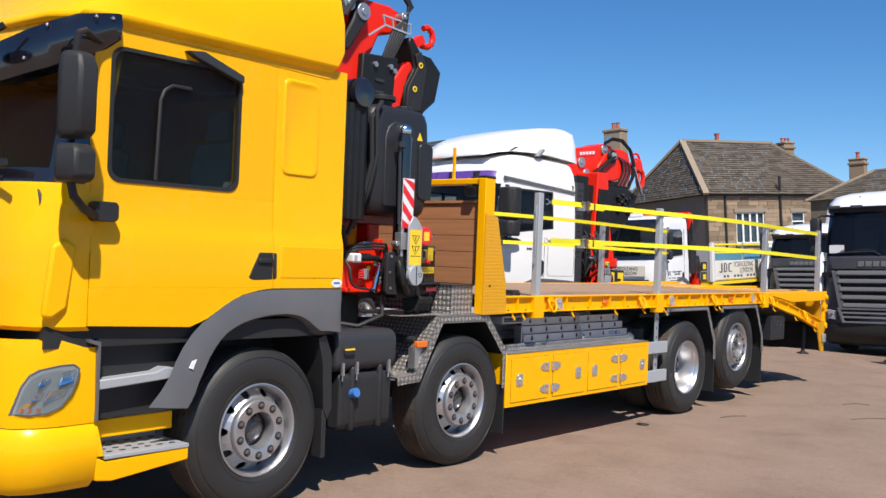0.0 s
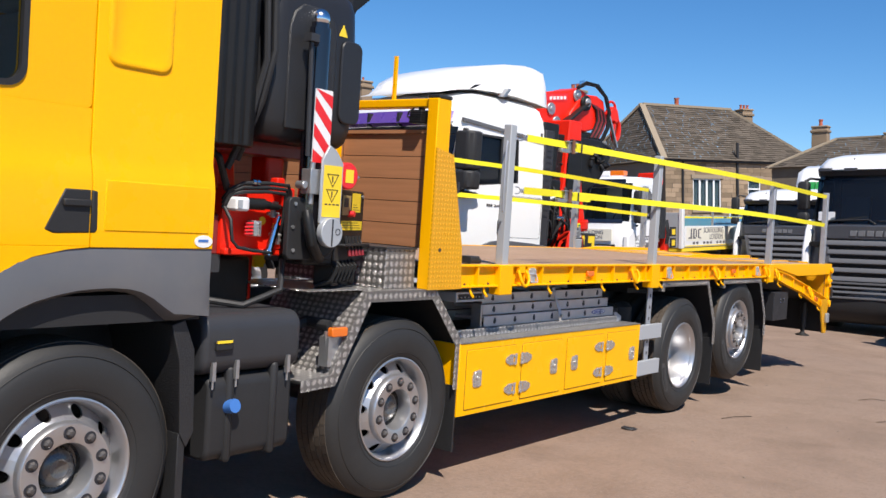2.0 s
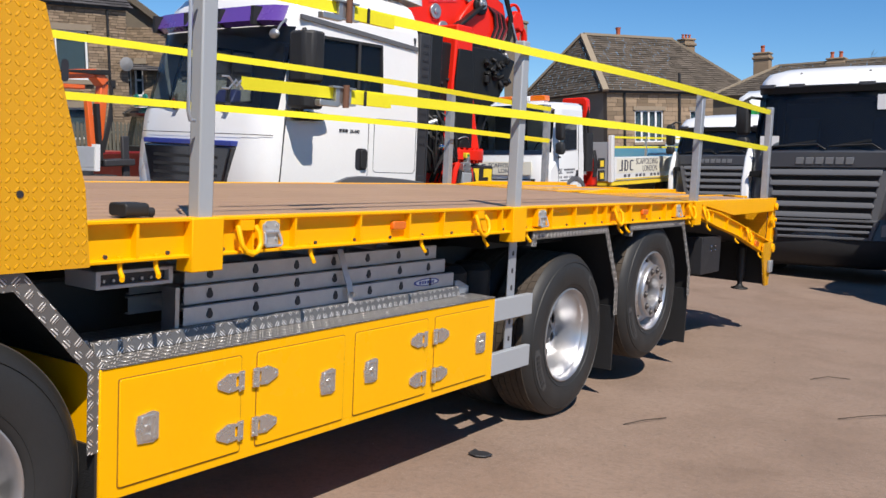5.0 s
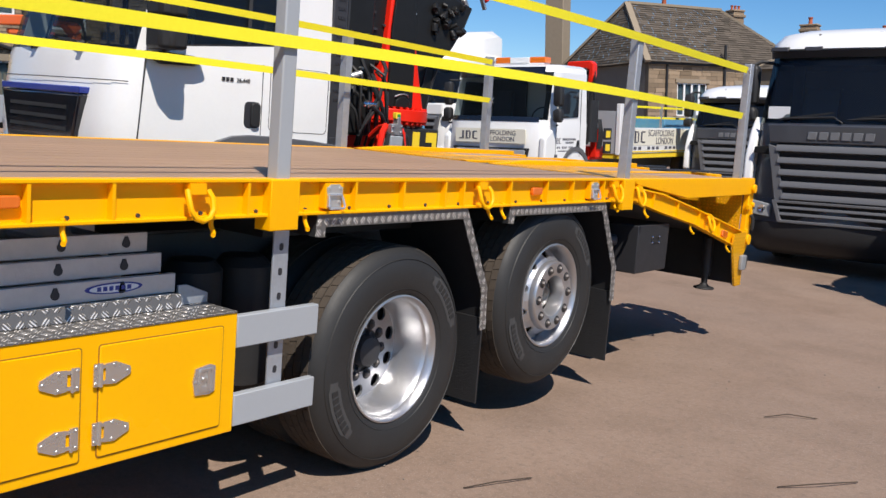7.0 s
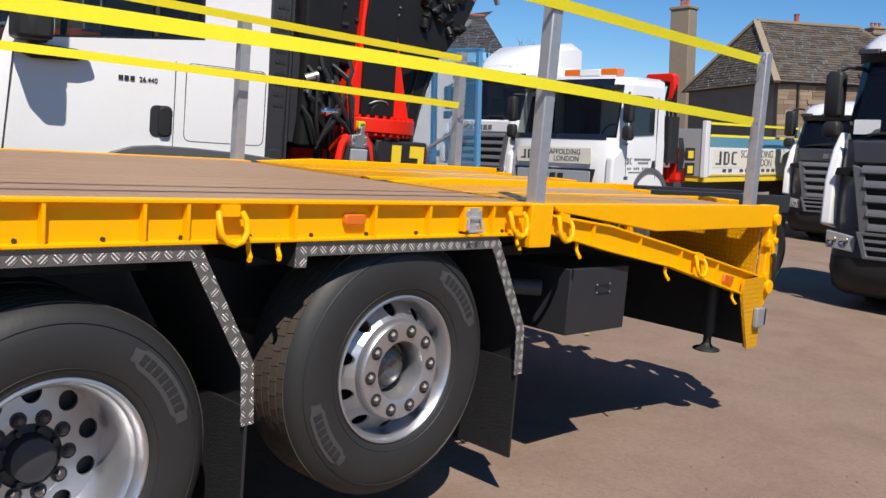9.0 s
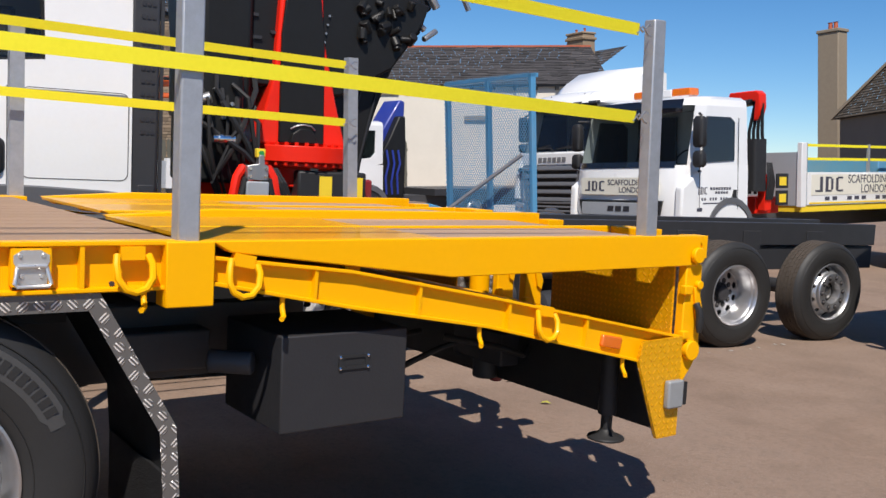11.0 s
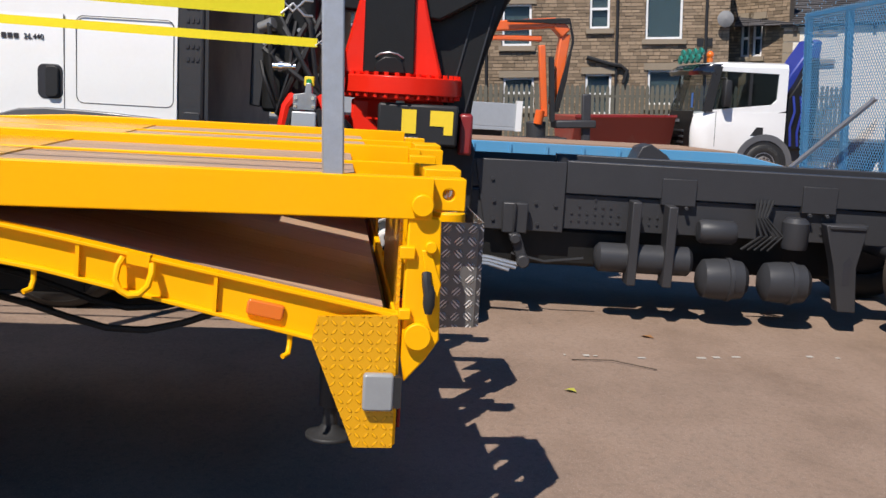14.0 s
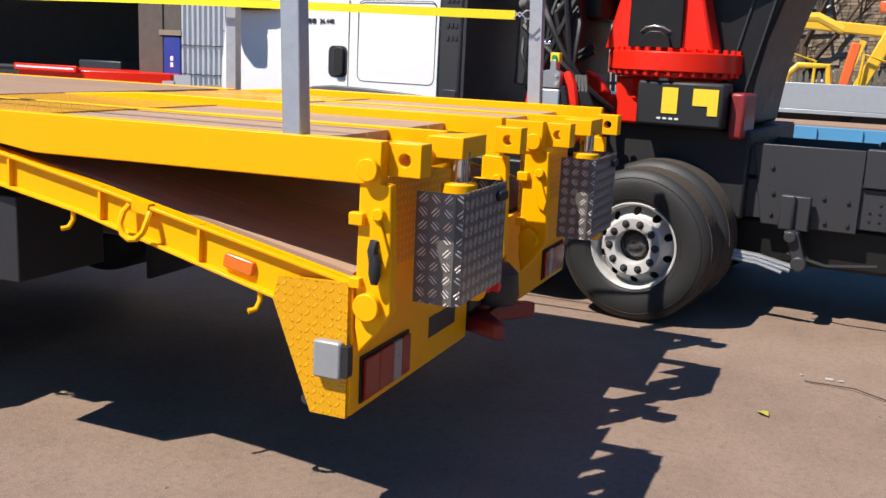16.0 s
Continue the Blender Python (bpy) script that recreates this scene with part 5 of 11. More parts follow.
part("coupling_jaw", g, RED_DARK, lorry, bevel=0.008)
g = Geo()
g.sphere((-1.0, 10.80, 0.74), 0.035, 12)
g.cyl((-1.0, 10.74, 0.74), (-1.0, 10.86, 0.74), 0.022)
part("air_connector", g, HIVIS_RED, lorry)
g = Geo()
g.tube([(-1.0, 10.74, 0.76), (-0.95, 10.62, 0.68), (-1.0, 10.5, 0.72), (-1.1, 10.2, 0.78)], 0.018, 8)
g.cyl((-1.12, 10.74, 0.78), (-0.98, 10.86, 0.80), 0.012)
part("air_hose", g, BLACK, lorry)


# ramps, folded flat over the tail
def ramp(x0, x1, name="ramp"):
    g = Geo()
    side = [(8.50, 1.388), (8.56, 1.352), (9.42, 1.248), (10.80, 1.258), (10.80, 1.392)]
    proud = [(8.50, 1.388), (8.56, 1.352), (9.42, 1.248), (10.80, 1.258), (10.80, 1.418), (8.95, 1.418), (8.62, 1.396)]
    rails = [(x1 - 0.055, x1), (x0, x0 + 0.055), ((x0 + x1) / 2 - 0.012, (x0 + x1) / 2 + 0.012)]
    g.prism("x", side, *rails[0])
    r = part(name, g, YELLOW_STEEL, lorry, bevel=0.004)
    for a, b in rails[1:]:
        g = Geo()
        g.prism("x", proud if a == x0 else side, a, b)
        part("ramp_rail", g, YELLOW_STEEL, r, bevel=0.004)
    g = Geo()
    g.box(x0 + 0.055, x1 - 0.055, 8.50, 9.41, 1.374, 1.386)
    part("ramp_tread_plate", g, YELLOW_TREAD, r, "yellow checker-plate end of the ramp")
    g = Geo()
    for a, b in ((x0 + 0.055, (x0 + x1) / 2 - 0.012), ((x0 + x1) / 2 + 0.012, x1 - 0.055)):
        g = Geo()
        w = (b - a) / 3
        for k in range(3):
            q = Geo()
            q.box(a + w * k + 0.003, a + w * (k + 1) - 0.003, 9.41, 10.55, 1.345, 1.380)
            part("ramp_board", q, RAMP_WOOD, r)
    for y in (9.0, 9.9, 10.56):
        g = Geo()
        g.box(x0 + 0.055, x1 - 0.055, y, y + 0.06, 1.27, 1.342)
        part("ramp_crossbar", g, YELLOW_STEEL, r)
    # lugs with holes at the tail end
    for a, b in ((x1 - 0.13, x1 - 0.05), (x0 + 0.05, x0 + 0.13)):
        g = Geo()
        n = 16
        hole = [(10.855 + 0.020 * math.cos(2 * math.pi * k / n), 1.335 + 0.020 * math.sin(2 * math.pi * k / n)) for k in range(n)]
        box = [(10.855 + 0.055 * max(-1, min(1, 1.42 * math.cos(2 * math.pi * k / n))), 1.335 + 0.052 * max(-1, min(1, 1.42 * math.sin(2 * math.pi * k / n)))) for k in range(n)]
        g.ring("x", box, hole, a, b)
        part("hinge_lug", g, YELLOW_STEEL, r, bevel=0.003)
    g = Geo()
    g.cyl((x1 + 0.004, 10.765, 1.305), (x1 + 0.028, 10.765, 1.305), 0.036, 20)
    part("hinge_pin", g, YELLOW_STEEL, r, bevel=0.004)
    g = Geo()
    g.cyl((x1 - 0.56, 10.80, 1.32), (x1 - 0.30, 10.80, 1.32), 0.034, 16)
    g.box(x1 - 0.56, x1 - 0.34, 10.80, 10.93, 1.318, 1.392)
    part("ram_head", g, YELLOW_STEEL, r, bevel=0.004)
    # legs that carry the hinge
    for a, b in ((x1 - 0.055, x1 - 0.008), (x0 + 0.01, x0 + 0.06)):
        g = Geo()
        g.prism("x", [(10.725, 1.265), (10.83, 1.262), (10.845, 0.86), (10.80, 0.79), (10.735, 0.715), (10.72, 0.80), (10.72, 1.0)], a, b)
        leg = part("hinge_leg", g, YELLOW_STEEL, r, bevel=0.006)
        q = Geo()
        q.cyl((b, 10.77, 0.875), (b + 0.03, 10.77, 0.875), 0.045, 20)
        q.cyl((b, 10.80, 1.17), (b + 0.025, 10.80, 1.17), 0.020, 14)
        q.prism("x", [(10.77, 1.16), (10.80, 1.16), (10.84, 1.05), (10.83, 1.00), (10.80, 1.02)], b, b + 0.014)
        q.box(b - 0.01, b + 0.022, 10.70, 10.75, 1.13, 1.17)
        q.box(b - 0.01, b + 0.022, 10.705, 10.745, 0.93, 0.965)
        part("leg_boss", q, YELLOW_STEEL, leg, bevel=0.004)
        if a > -0.2:
            q = Geo()
            q.tube([(b + 0.012, 10.79, 1.085), (b + 0.03, 10.79, 1.06), (b + 0.03, 10.80, 1.0)], 0.016, 8)
            q.loft([[(b + 0.03 + 0.016 * math.cos(2 * math.pi * k / 10) * s, 10.80 + 0.019 * math.sin(2 * math.pi * k / 10) * s, z) for k in range(10)] for z, s in ((1.05, 0.6), (1.03, 1.0), (0.985, 1.05), (0.955, 0.6))])
            part("rubber_bump_stop", q, BLACK, leg)
    # cylinder in its checker-plate guard
    c = (x1 - 0.40, 10.90)
    g = Geo()
    g.cyl((c[0], c[1], 1.0), (c[0], c[1], 1.34), 0.032, 20)
    part("ram_rod", g, CHROME, r, "chromed hydraulic rod")
    g = Geo()
    g.cyl((c[0], c[1], 0.85), (c[0], c[1], 1.235), 0.062, 24)
    part("ram_barrel", g, YELLOW_STEEL, r, bevel=0.004)
    g = Geo()
    bx0, bx1, by0, by1 = x1 - 0.60, x1 - 0.17, 10.845, 11.0
    g.prism("z", [(bx1, by0), (bx1, by1 - 0.02), (bx1 - 0.02, by1), (bx0, by1), (bx0, by0), (bx0 + 0.004, by0), (bx0 + 0.004, by1 - 0.004), (bx1 - 0.022, by1 - 0.004), (bx1 - 0.004, by1 - 0.022), (bx1 - 0.004, by0)], 0.865, 1.230)
    guard = part("ram_guard", g, ALU_TREAD, r, "checker-plate aluminium ram guard")
    g = Geo()
    g.prism("y", rrect(bx0 + 0.03, bx0 + 0.11, 1.17, 1.205, 0.012), by1, by1 + 0.02)
    part("guard_lamp", g, BLACK, guard, bevel=0.005)
    g = Geo()
    g.sphere((x1 - 0.50, 10.94, 0.845), 0.04, 12)
    part("ram_foot", g, YELLOW_STEEL, r)
    return r


ramp(-1.14, 0.0)
ramp(-W, -1.40).location.y += 0.08
g = Geo()
g.box(-0.85, -0.058, 10.70, 10.712, 0.945, 1.255)
q = Geo()
q.box(-W + 0.06, -W + 0.85, 10.70, 10.712, 0.945, 1.255)
part("tail_upstand", q, YELLOW_TREAD, tail)
part("tail_upstand", g, YELLOW_TREAD, tail, "yellow checker-plate upstand")
g = Geo()
g.box(-1.38, -1.16, 8.46, 10.1, 1.33, 1.372)
part("centre_strip", g, DARK_STEEL, lorry)

# grey box and jack leg under the tail
g = Geo()
g.box(-0.50, -0.05, 8.77, 9.265, 0.735, 1.065)
bx = part("under_box", g, BOX_GREY, lorry, "dark grey steel box under the tail", bevel=0.006)
g = Geo()
g.ring("x", rrect(8.985, 9.105, 0.935, 0.985, 0.008, 2), rrect(9.0, 9.09, 0.945, 0.975, 0.006, 2), -0.05, -0.044)
g.box(-0.0497, -0.0485, 9.0, 9.09, 0.945, 0.975)
bh_ = part("box_handle", g, BLACK, bx)
for y, z in ((8.99, 0.94), (9.1, 0.94), (8.99, 0.98), (9.1, 0.98)):
    g = Geo()
    g.sphere((-0.045, y, z), 0.007, 8)
    part("bolt", g, CHROME, bh_)
g = Geo()
g.box(-0.95, -0.6, 8.4, 8.75, 0.85, 1.0)
part("tail_bracket", g, CHASSIS, lorry, bevel=0.01)
g = Geo()
g.cyl((-0.3, 8.62, 0.95), (-0.2, 8.74, 0.95), 0.04)
part("tail_pin", g, CHASSIS, lorry, bevel=0.01)
g = Geo()
g.cyl((-0.22, 10.50, 0.56), (-0.22, 10.50, 0.88), 0.042, 16)
g.cyl((-0.22, 10.50, 0.47), (-0.22, 10.50, 0.56), 0.026, 16)
g.lathe([(0.0, 0.0), (0.085, 0.0), (0.085, 0.012), (0.04, 0.028), (0.024, 0.05), (0.0, 0.05)], 24, "z", (-0.22, 10.50, 0.445), skip=lambda k, i: False)
part("jack_leg", g, BLACK, lorry, bevel=0.004)
for x, a in ((-1.1, 0.0), (-1.5, 0.6)):
    g = Geo()
    g.tube([(x, 8.9 + 0.16 * k, 0.74 - 0.14 * math.sin(math.pi * k / 9) + 0.03 * math.sin(k + a)) for k in range(10)], 0.016, 8)
    part("tail_hose", g, BLACK_RUBBER, lorry)
# dark plate added below the boards to deepen the shade under the tail
g = Geo()
g.loft([[(x, y, tail_at(TOP, y) - d) for x, d in ((-W + 0.07, 0.045), (-0.07, 0.045), (-0.07, 0.055), (-W + 0.07, 0.055))] for y in (8.47, 9.0, 9.6, 10.66)])
part("tail_underfloor", g, DARK_STEEL, lorry)

# aluminium ladder sections stowed on the locker
ladder = thing("ladder", "folded aluminium ladder sections stowed along the lorry's side", "ladder", pose(-0.35, 4.2, 0.9))
for k, (z, x) in enumerate(((0.945, -0.20), (1.02, -0.235), (1.095, -0.27))):
    for dx in (0.0, -0.34):
        g = Geo()
        a, b = 3.23 + 0.03 * k, 5.12 - 0.04 * k
        X = x + dx
        g.prism("y", [(X + 0.003, z), (X + 0.003, z + 0.072), (X - 0.022, z + 0.072), (X - 0.022, z + 0.066), (X - 0.003, z + 0.066), (X - 0.003, z + 0.006), (X - 0.022, z + 0.006), (X - 0.022, z)], a, b)
        st = part("stile", g, ALU, ladder, bevel=0.002)
        if dx == 0.0:
            for i in range(7):
                # the stile's keyhole, its dark inside drawn as a black patch
                h = Geo()
                y = a + 0.13 + 0.255 * i
                h.prism("x", [(y + 0.016 * math.cos(t), z + 0.034 + 0.016 * math.sin(t)) for t in [math.pi * (0.75 + 1.5 * q / 9) for q in range(10)]] + [(y + 0.006, z + 0.06), (y - 0.006, z + 0.06)], x + 0.003, x + 0.007)
                part("rung_end", h, PRINT, st)
    for i in range(7):
        g = Geo()
        y = 3.23 + 0.03 * k + 0.13 + 0.255 * i
        g.cyl((x, y, z + 0.036), (x - 0.34, y, z + 0.036), 0.014, 8)
        part("rung", g, ALU, ladder)
g = Geo()
el = [(4.86 + 0.115 * math.cos(2 * math.pi * k / 28), 0.985 + 0.02 * math.sin(2 * math.pi * k / 28)) for k in range(28)]
g.prism("x", [(4.86 + (y - 4.86), z) for y, z in el], -0.197, -0.1945)
lb = part("maker_label", g, DARK_BLUE, ladder, "oval blue and white label")
g = Geo()
g.prism("x", [(4.86 + (y - 4.86) * 0.86, 0.985 + (z - 0.985) * 0.74) for y, z in el], -0.1945, -0.193)
part("label_field", g, WHITE_LABEL, lb)
g = Geo()
for k in range(6):
    g.box(-0.193, -0.1922, 4.79 + 0.024 * k, 4.806 + 0.024 * k, 0.977, 0.993)
part("label_print", g, DARK_BLUE, lb)
g = Geo()
g.box(-0.28, -0.20, 3.19, 3.21, 0.892, 1.10)
part("ladder_stop_plate", g, STEEL, ladder)
g = Geo()
g.loft([[(x, 4.185, z), (x + 0.005, 4.185, z), (x + 0.005, 4.225, z), (x, 4.225, z)] for x, z in ((-0.175, 0.90), (-0.165, 0.95), (-0.18, 1.02), (-0.215, 1.10), (-0.25, 1.19))])
sp_ = part("ladder_strap", g, ALU, ladder, bevel=0.001)
g = Geo()
g.cyl((-0.17, 4.205, 0.985), (-0.145, 4.205, 0.985), 0.012, 6)
part("strap_bolt", g, STEEL, sp_)
g = Geo()
g.ring("x", rrect(2.765, 3.095, 1.140, 1.205, 0.006), rrect(2.785, 3.075, 1.154, 1.192, 0.003), -0.28, -0.10)
dr_ = part("slide_tray", g, SILVER_GREY, lorry, "bright metal slide tray under the deck rail", bevel=0.003)
g = Geo()
g.box(-0.27, -0.125, 2.786, 3.074, 1.155, 1.191)
part("tray_inside", g, CHARCOAL, dr_)
for k in range(7):
    g = Geo()
    g.cyl((-0.125, 2.81 + 0.04 * k, 1.166), (-0.118, 2.81 + 0.04 * k, 1.166), 0.006, 8)
    part("tray_stud", g, STEEL, dr_)

# crane behind the cab
crane = thing("lorry_crane", "red hydraulic loading crane folded behind the yellow cab", "crane", pose(-1.26, 1.35, 1.08))
g = Geo()
g.box(-2.35, -0.62, 1.10, 1.52, 1.08, 1.42)
g.box(-1.62, -0.90, 0.98, 1.66, 1.30, 1.62)
part("crane_base", g, RED, crane, bevel=0.02)
g = Geo()
g.box(-0.90, -0.46, 0.90, 1.36, 1.10, 1.40)
part("stabiliser_beam", g, BOOM_BLACK, crane, bevel=0.02)
g = Geo()
g.box(-0.70, -0.56, 0.90, 1.20, 1.42, 2.02)
g.box(-0.70, -0.62, 1.20, 1.66, 1.42, 1.78)
g.box(-0.70, -0.56, 1.52, 1.66, 1.78, 2.02)
part("column_plate", g, RED, crane, bevel=0.02)
# side plate: its darker red carries the shade it sits in
g = Geo()
g.box(-0.42, -0.30, 0.86, 1.0, 1.42, 1.62)
sd_ = part("side_plate", g, RED_DARK, crane, bevel=0.006)
g = Geo()
g.box(-0.30, -0.296, 0.925, 0.945, 1.45, 1.55)
part("grey_label", g, SILVER_GREY, sd_)
g = Geo()
g.box(-0.40, -0.30, 0.93, 1.02, 1.33, 1.42)
part("print_plate", g, DARK_STEEL, sd_)
g = Geo()
g.prism("x", [(0.80, 1.90), (0.86, 1.93), (0.93, 1.93), (0.94, 1.87), (0.92, 1.85), (0.80, 1.86)], -0.42, -0.27)
part("red_elbow", g, RED, crane, bevel=0.012)
g = Geo()
g.cyl((-1.26, 1.32, 1.62), (-1.26, 1.32, 1.78), 0.42, 32)
part("slew_ring", g, RED, crane, bevel=0.01)
g = Geo()
g.loft([[(-1.26 + a * s, 1.36 + b * s2, z) for a, b in ((-0.26, -0.26), (0.26, -0.26), (0.26, 0.26), (-0.26, 0.26))] for z, s, s2 in ((1.78, 1.15, 1.1), (2.3, 1.0, 1.0), (3.1, 0.85, 0.95), (3.5, 0.7, 0.8))])
part("crane_column", g, RED, crane, bevel=0.02)
g = Geo()
g.prism("x", [(1.49, 3.10), (1.56, 3.56), (1.50, 3.78), (1.60, 3.88), (1.81, 3.92), (2.16, 3.93), (2.33, 3.89), (2.36, 3.80), (2.25, 3.70), (2.04, 3.64), (1.95, 3.46), (1.84, 3.42), (1.79, 3.10)], -1.36, -1.04)
part("boom_head", g, RED, crane, "red boom knuckle", bevel=0.02)
for y, z, r in ((1.77, 3.78, 0.075), (1.60, 3.82, 0.065), (2.28, 3.84, 0.045)):
    g = Geo()
    g.cyl((-1.04, y, z), (-0.955, y, z), r, 20)
    g.cyl((-0.955, y, z), (-0.945, y, z), r * 0.45, 10)
    part("pivot_pin", g, STEEL, crane, bevel=0.01)
g = Geo()
g.prism("x", [(1.52, 3.44), (1.66, 3.70), (1.69, 3.86), (1.80, 3.89), (1.86, 3.80), (1.84, 3.72), (1.76, 3.62), (1.62, 3.42)], -1.04, -0.97)
part("boom_link", g, BLACK, crane, bevel=0.02)
g = Geo()
g.prism("x", [(1.80, 3.44), (2.24, 3.47), (2.21, 3.30), (2.19, 3.05), (2.10, 2.2), (1.74, 2.2)], -1.34, -0.98)
ib_ = part("inner_boom", g, BOOM_BLACK, crane, "black telescopic boom section", bevel=0.015)
for k in range(5):
    g = Geo()
    g.prism("x", rrect(1.95, 2.06, 2.80 + 0.105 * k, 2.825 + 0.105 * k, 0.01), -0.981, -0.970)
    part("boom_slot", g, CHARCOAL, ib_)
for y, z in ((1.94, 3.36), (2.13, 3.37), (2.18, 3.34)):
    g = Geo()
    g.cyl((-0.981, y, z), (-0.955, y, z), 0.024, 10)
    part("boom_stud", g, STEEL, ib_)
g = Geo()
g.bar((-0.96, 1.83, 3.59), (-0.96, 2.03, 3.72), 0.014, 0.014)
g.bar((-0.96, 2.03, 3.72), (-0.96, 2.36, 3.70), 0.016, 0.016)
g.bar((-0.96, 2.00, 3.80), (-0.96, 2.36, 3.79), 0.016, 0.016)
for k in range(4):
    g.bar((-0.96, 2.03 + 0.11 * k, 3.715 - 0.005 * k), (-0.96, 2.00 + 0.115 * k, 3.80), 0.012, 0.012)
part("hose_rack", g, SILVER_GREY, crane)
for k in range(6):
    g = Geo()
    o = 0.03 * k
    g.tube([(-1.0 + 0.01 * k, 1.50 + o * 0.3, 3.70), (-0.98 + 0.01 * k, 1.60 + o, 4.02), (-0.96, 1.85 + o, 4.12 + 0.02 * k), (-0.96, 2.15, 4.10 + 0.02 * k), (-0.96, 2.32 + 0.01 * k, 3.95), (-0.97, 2.30 - 0.03 * k, 3.70), (-1.0, 2.14 - 0.02 * k, 3.40), (-1.02, 2.10 - 0.02 * k, 3.0)], 0.016, 8)
    part("hydraulic_hose", g, BLACK, crane)
g = Geo()
g.prism("x", [(2.10, 2.90), (2.20, 3.18), (2.42, 3.46), (2.50, 3.50), (2.55, 3.44), (2.49, 3.36), (2.41, 3.12), (2.36, 2.90)], -1.26, -1.08)
part("jib", g, RED, crane, "red jib", bevel=0.02)
g = Geo()
g.prism("x", [(2.45, 3.66), (2.47, 3.72), (2.52, 3.71), (2.63, 3.59), (2.77, 3.58), (2.92, 3.46), (2.85, 3.17), (2.70, 3.05), (2.60, 2.86), (2.54, 2.86), (2.42, 3.02), (2.42, 3.25), (2.54, 3.44), (2.51, 3.54)], -1.30, -1.06)
jt = part("jib_head", g, BOOM_BLACK, crane, "black jib end with its red hook", bevel=0.02)
g = Geo()
g.prism("x", [(2.42, 3.02), (2.44, 3.25), (2.56, 3.45), (2.52, 3.56), (2.60, 3.60), (2.68, 3.45), (2.62, 3.05)], -1.06, -1.03)
part("jib_cheek", g, BLACK, jt, bevel=0.008)
for y, z in ((2.59, 3.47), (2.52, 3.24)):
    g = Geo()
    g.lathe([(0.014, 0.0), (0.028, 0.0), (0.028, 0.006), (0.014, 0.006)], 14, "x", (-1.03, y, z), skip=lambda k, i: False)
    part("grease_point", g, LABEL_YELLOW, jt)
g = Geo()
g.bar((-1.18, 2.58, 3.66), (-1.18, 2.74, 3.76), 0.09, 0.08)
g.tube([(-1.18, 2.70, 3.73), (-1.18, 2.76, 3.70), (-1.18, 2.83, 3.70), (-1.18, 2.89, 3.74), (-1.18, 2.91, 3.80), (-1.18, 2.89, 3.86), (-1.18, 2.83, 3.89), (-1.18, 2.77, 3.87)], 0.030, 10)
part("hook", g, RED, jt)

# intake stack and tanks behind the cab
g = Geo()
g.prism("z", [(-0.62, 0.74), (-0.10, 0.74)] + [(-0.085 + 0.012 * (k % 2), 0.76 + 0.03 * k) for k in range(8)] + [(-0.10, 1.02), (-0.20, 1.08), (-0.62, 1.08)], 1.96, 2.80)
part("intake_duct", g, BOOM_BLACK, lorry, bevel=0.006)
g = Geo()
g.cyl((-0.7, 0.93, 2.88), (-0.12, 0.93, 2.88), 0.11, 24)
g.lathe([(0.115, -0.08), (0.10, -0.05), (0.0, -0.04)], 24, "x", (0, 0.93, 2.88), skip=lambda k, i: False)
part("air_intake", g, BLACK_GLOSS, lorry)
g = Geo()
def tank_ring(z, s):
    p = rrect(-0.82, -0.13, 1.11, 1.80, 0.13, 5)
    cx_, cy_ = -0.475, 1.455
    return [(cx_ + (x - cx_) * s, cy_ + (y - cy_) * s, z) for x, y in p]
g.loft([tank_ring(z, s) for z, s in ((2.02, 0.86), (2.05, 0.94), (2.12, 0.99), (2.3, 1.0), (2.62, 1.0), (2.76, 0.98), (2.82, 0.93), (2.85, 0.84))])
oil = part("oil_tank", g, TANK_BLACK, crane, "black plastic oil tank", smooth=50)
g = Geo()
g.prism("x", [(1.24, 2.08), (1.24, 2.60), (1.27, 2.68), (1.33, 2.73), (1.50, 2.73), (1.56, 2.68), (1.58, 2.6), (1.58, 2.08)], -0.14, -0.122)
part("tank_recess", g, BLACK_RUBBER, oil, bevel=0.01)
g = Geo()
g.cyl((-0.40, 1.45, 2.83), (-0.40, 1.45, 2.93), 0.09, 18)
g.cyl((-0.40, 1.45, 2.92), (-0.40, 1.45, 2.96), 0.12, 18)
g.cyl((-0.35, 1.66, 2.83), (-0.35, 1.66, 2.90), 0.07, 18)
part("tank_filler", g, BLACK, oil, bevel=0.006)
g = Geo()
g.prism("x", [(1.575 + 0.02, 2.615), (1.575 + 0.085, 2.615), (1.575 + 0.0525, 2.68)], -0.1295, -0.127)
part("warning_triangle", g, LABEL_YELLOW, oil)
g = Geo()
g.prism("x", rrect(1.62, 1.78, 2.15, 2.6, 0.05), -0.135, -0.118)
part("tank_rib", g, TANK_BLACK, oil, bevel=0.01)

# stabiliser leg with its striped marker and controls
g = Geo()
g.cyl((-0.115, 1.435, 1.55), (-0.115, 1.435, 2.62), 0.062, 20)
g.cyl((-0.115, 1.435, 2.58), (-0.115, 1.435, 2.66), 0.05, 20)
part("stabiliser_leg", g, BLACK_GLOSS, crane)
g = Geo()
g.sphere((-0.115, 1.435, 2.67), 0.055, 16)
part("leg_cap", g, CHROME, crane)
g = Geo()
g.tube([(-0.06, 1.33, 2.55), (-0.06, 1.34, 2.3), (-0.06, 1.35, 1.95)], 0.012, 8)
g.box(-0.08, -0.03, 1.30, 1.36, 2.53, 2.57)
part("leg_pipe", g, CHARCOAL, crane)
g = Geo()
g.box(-0.052, -0.046, 1.372, 1.495, 1.92, 2.30)
mk = part("marker_board", g, WHITE_LABEL, crane, "red and white striped marker board")
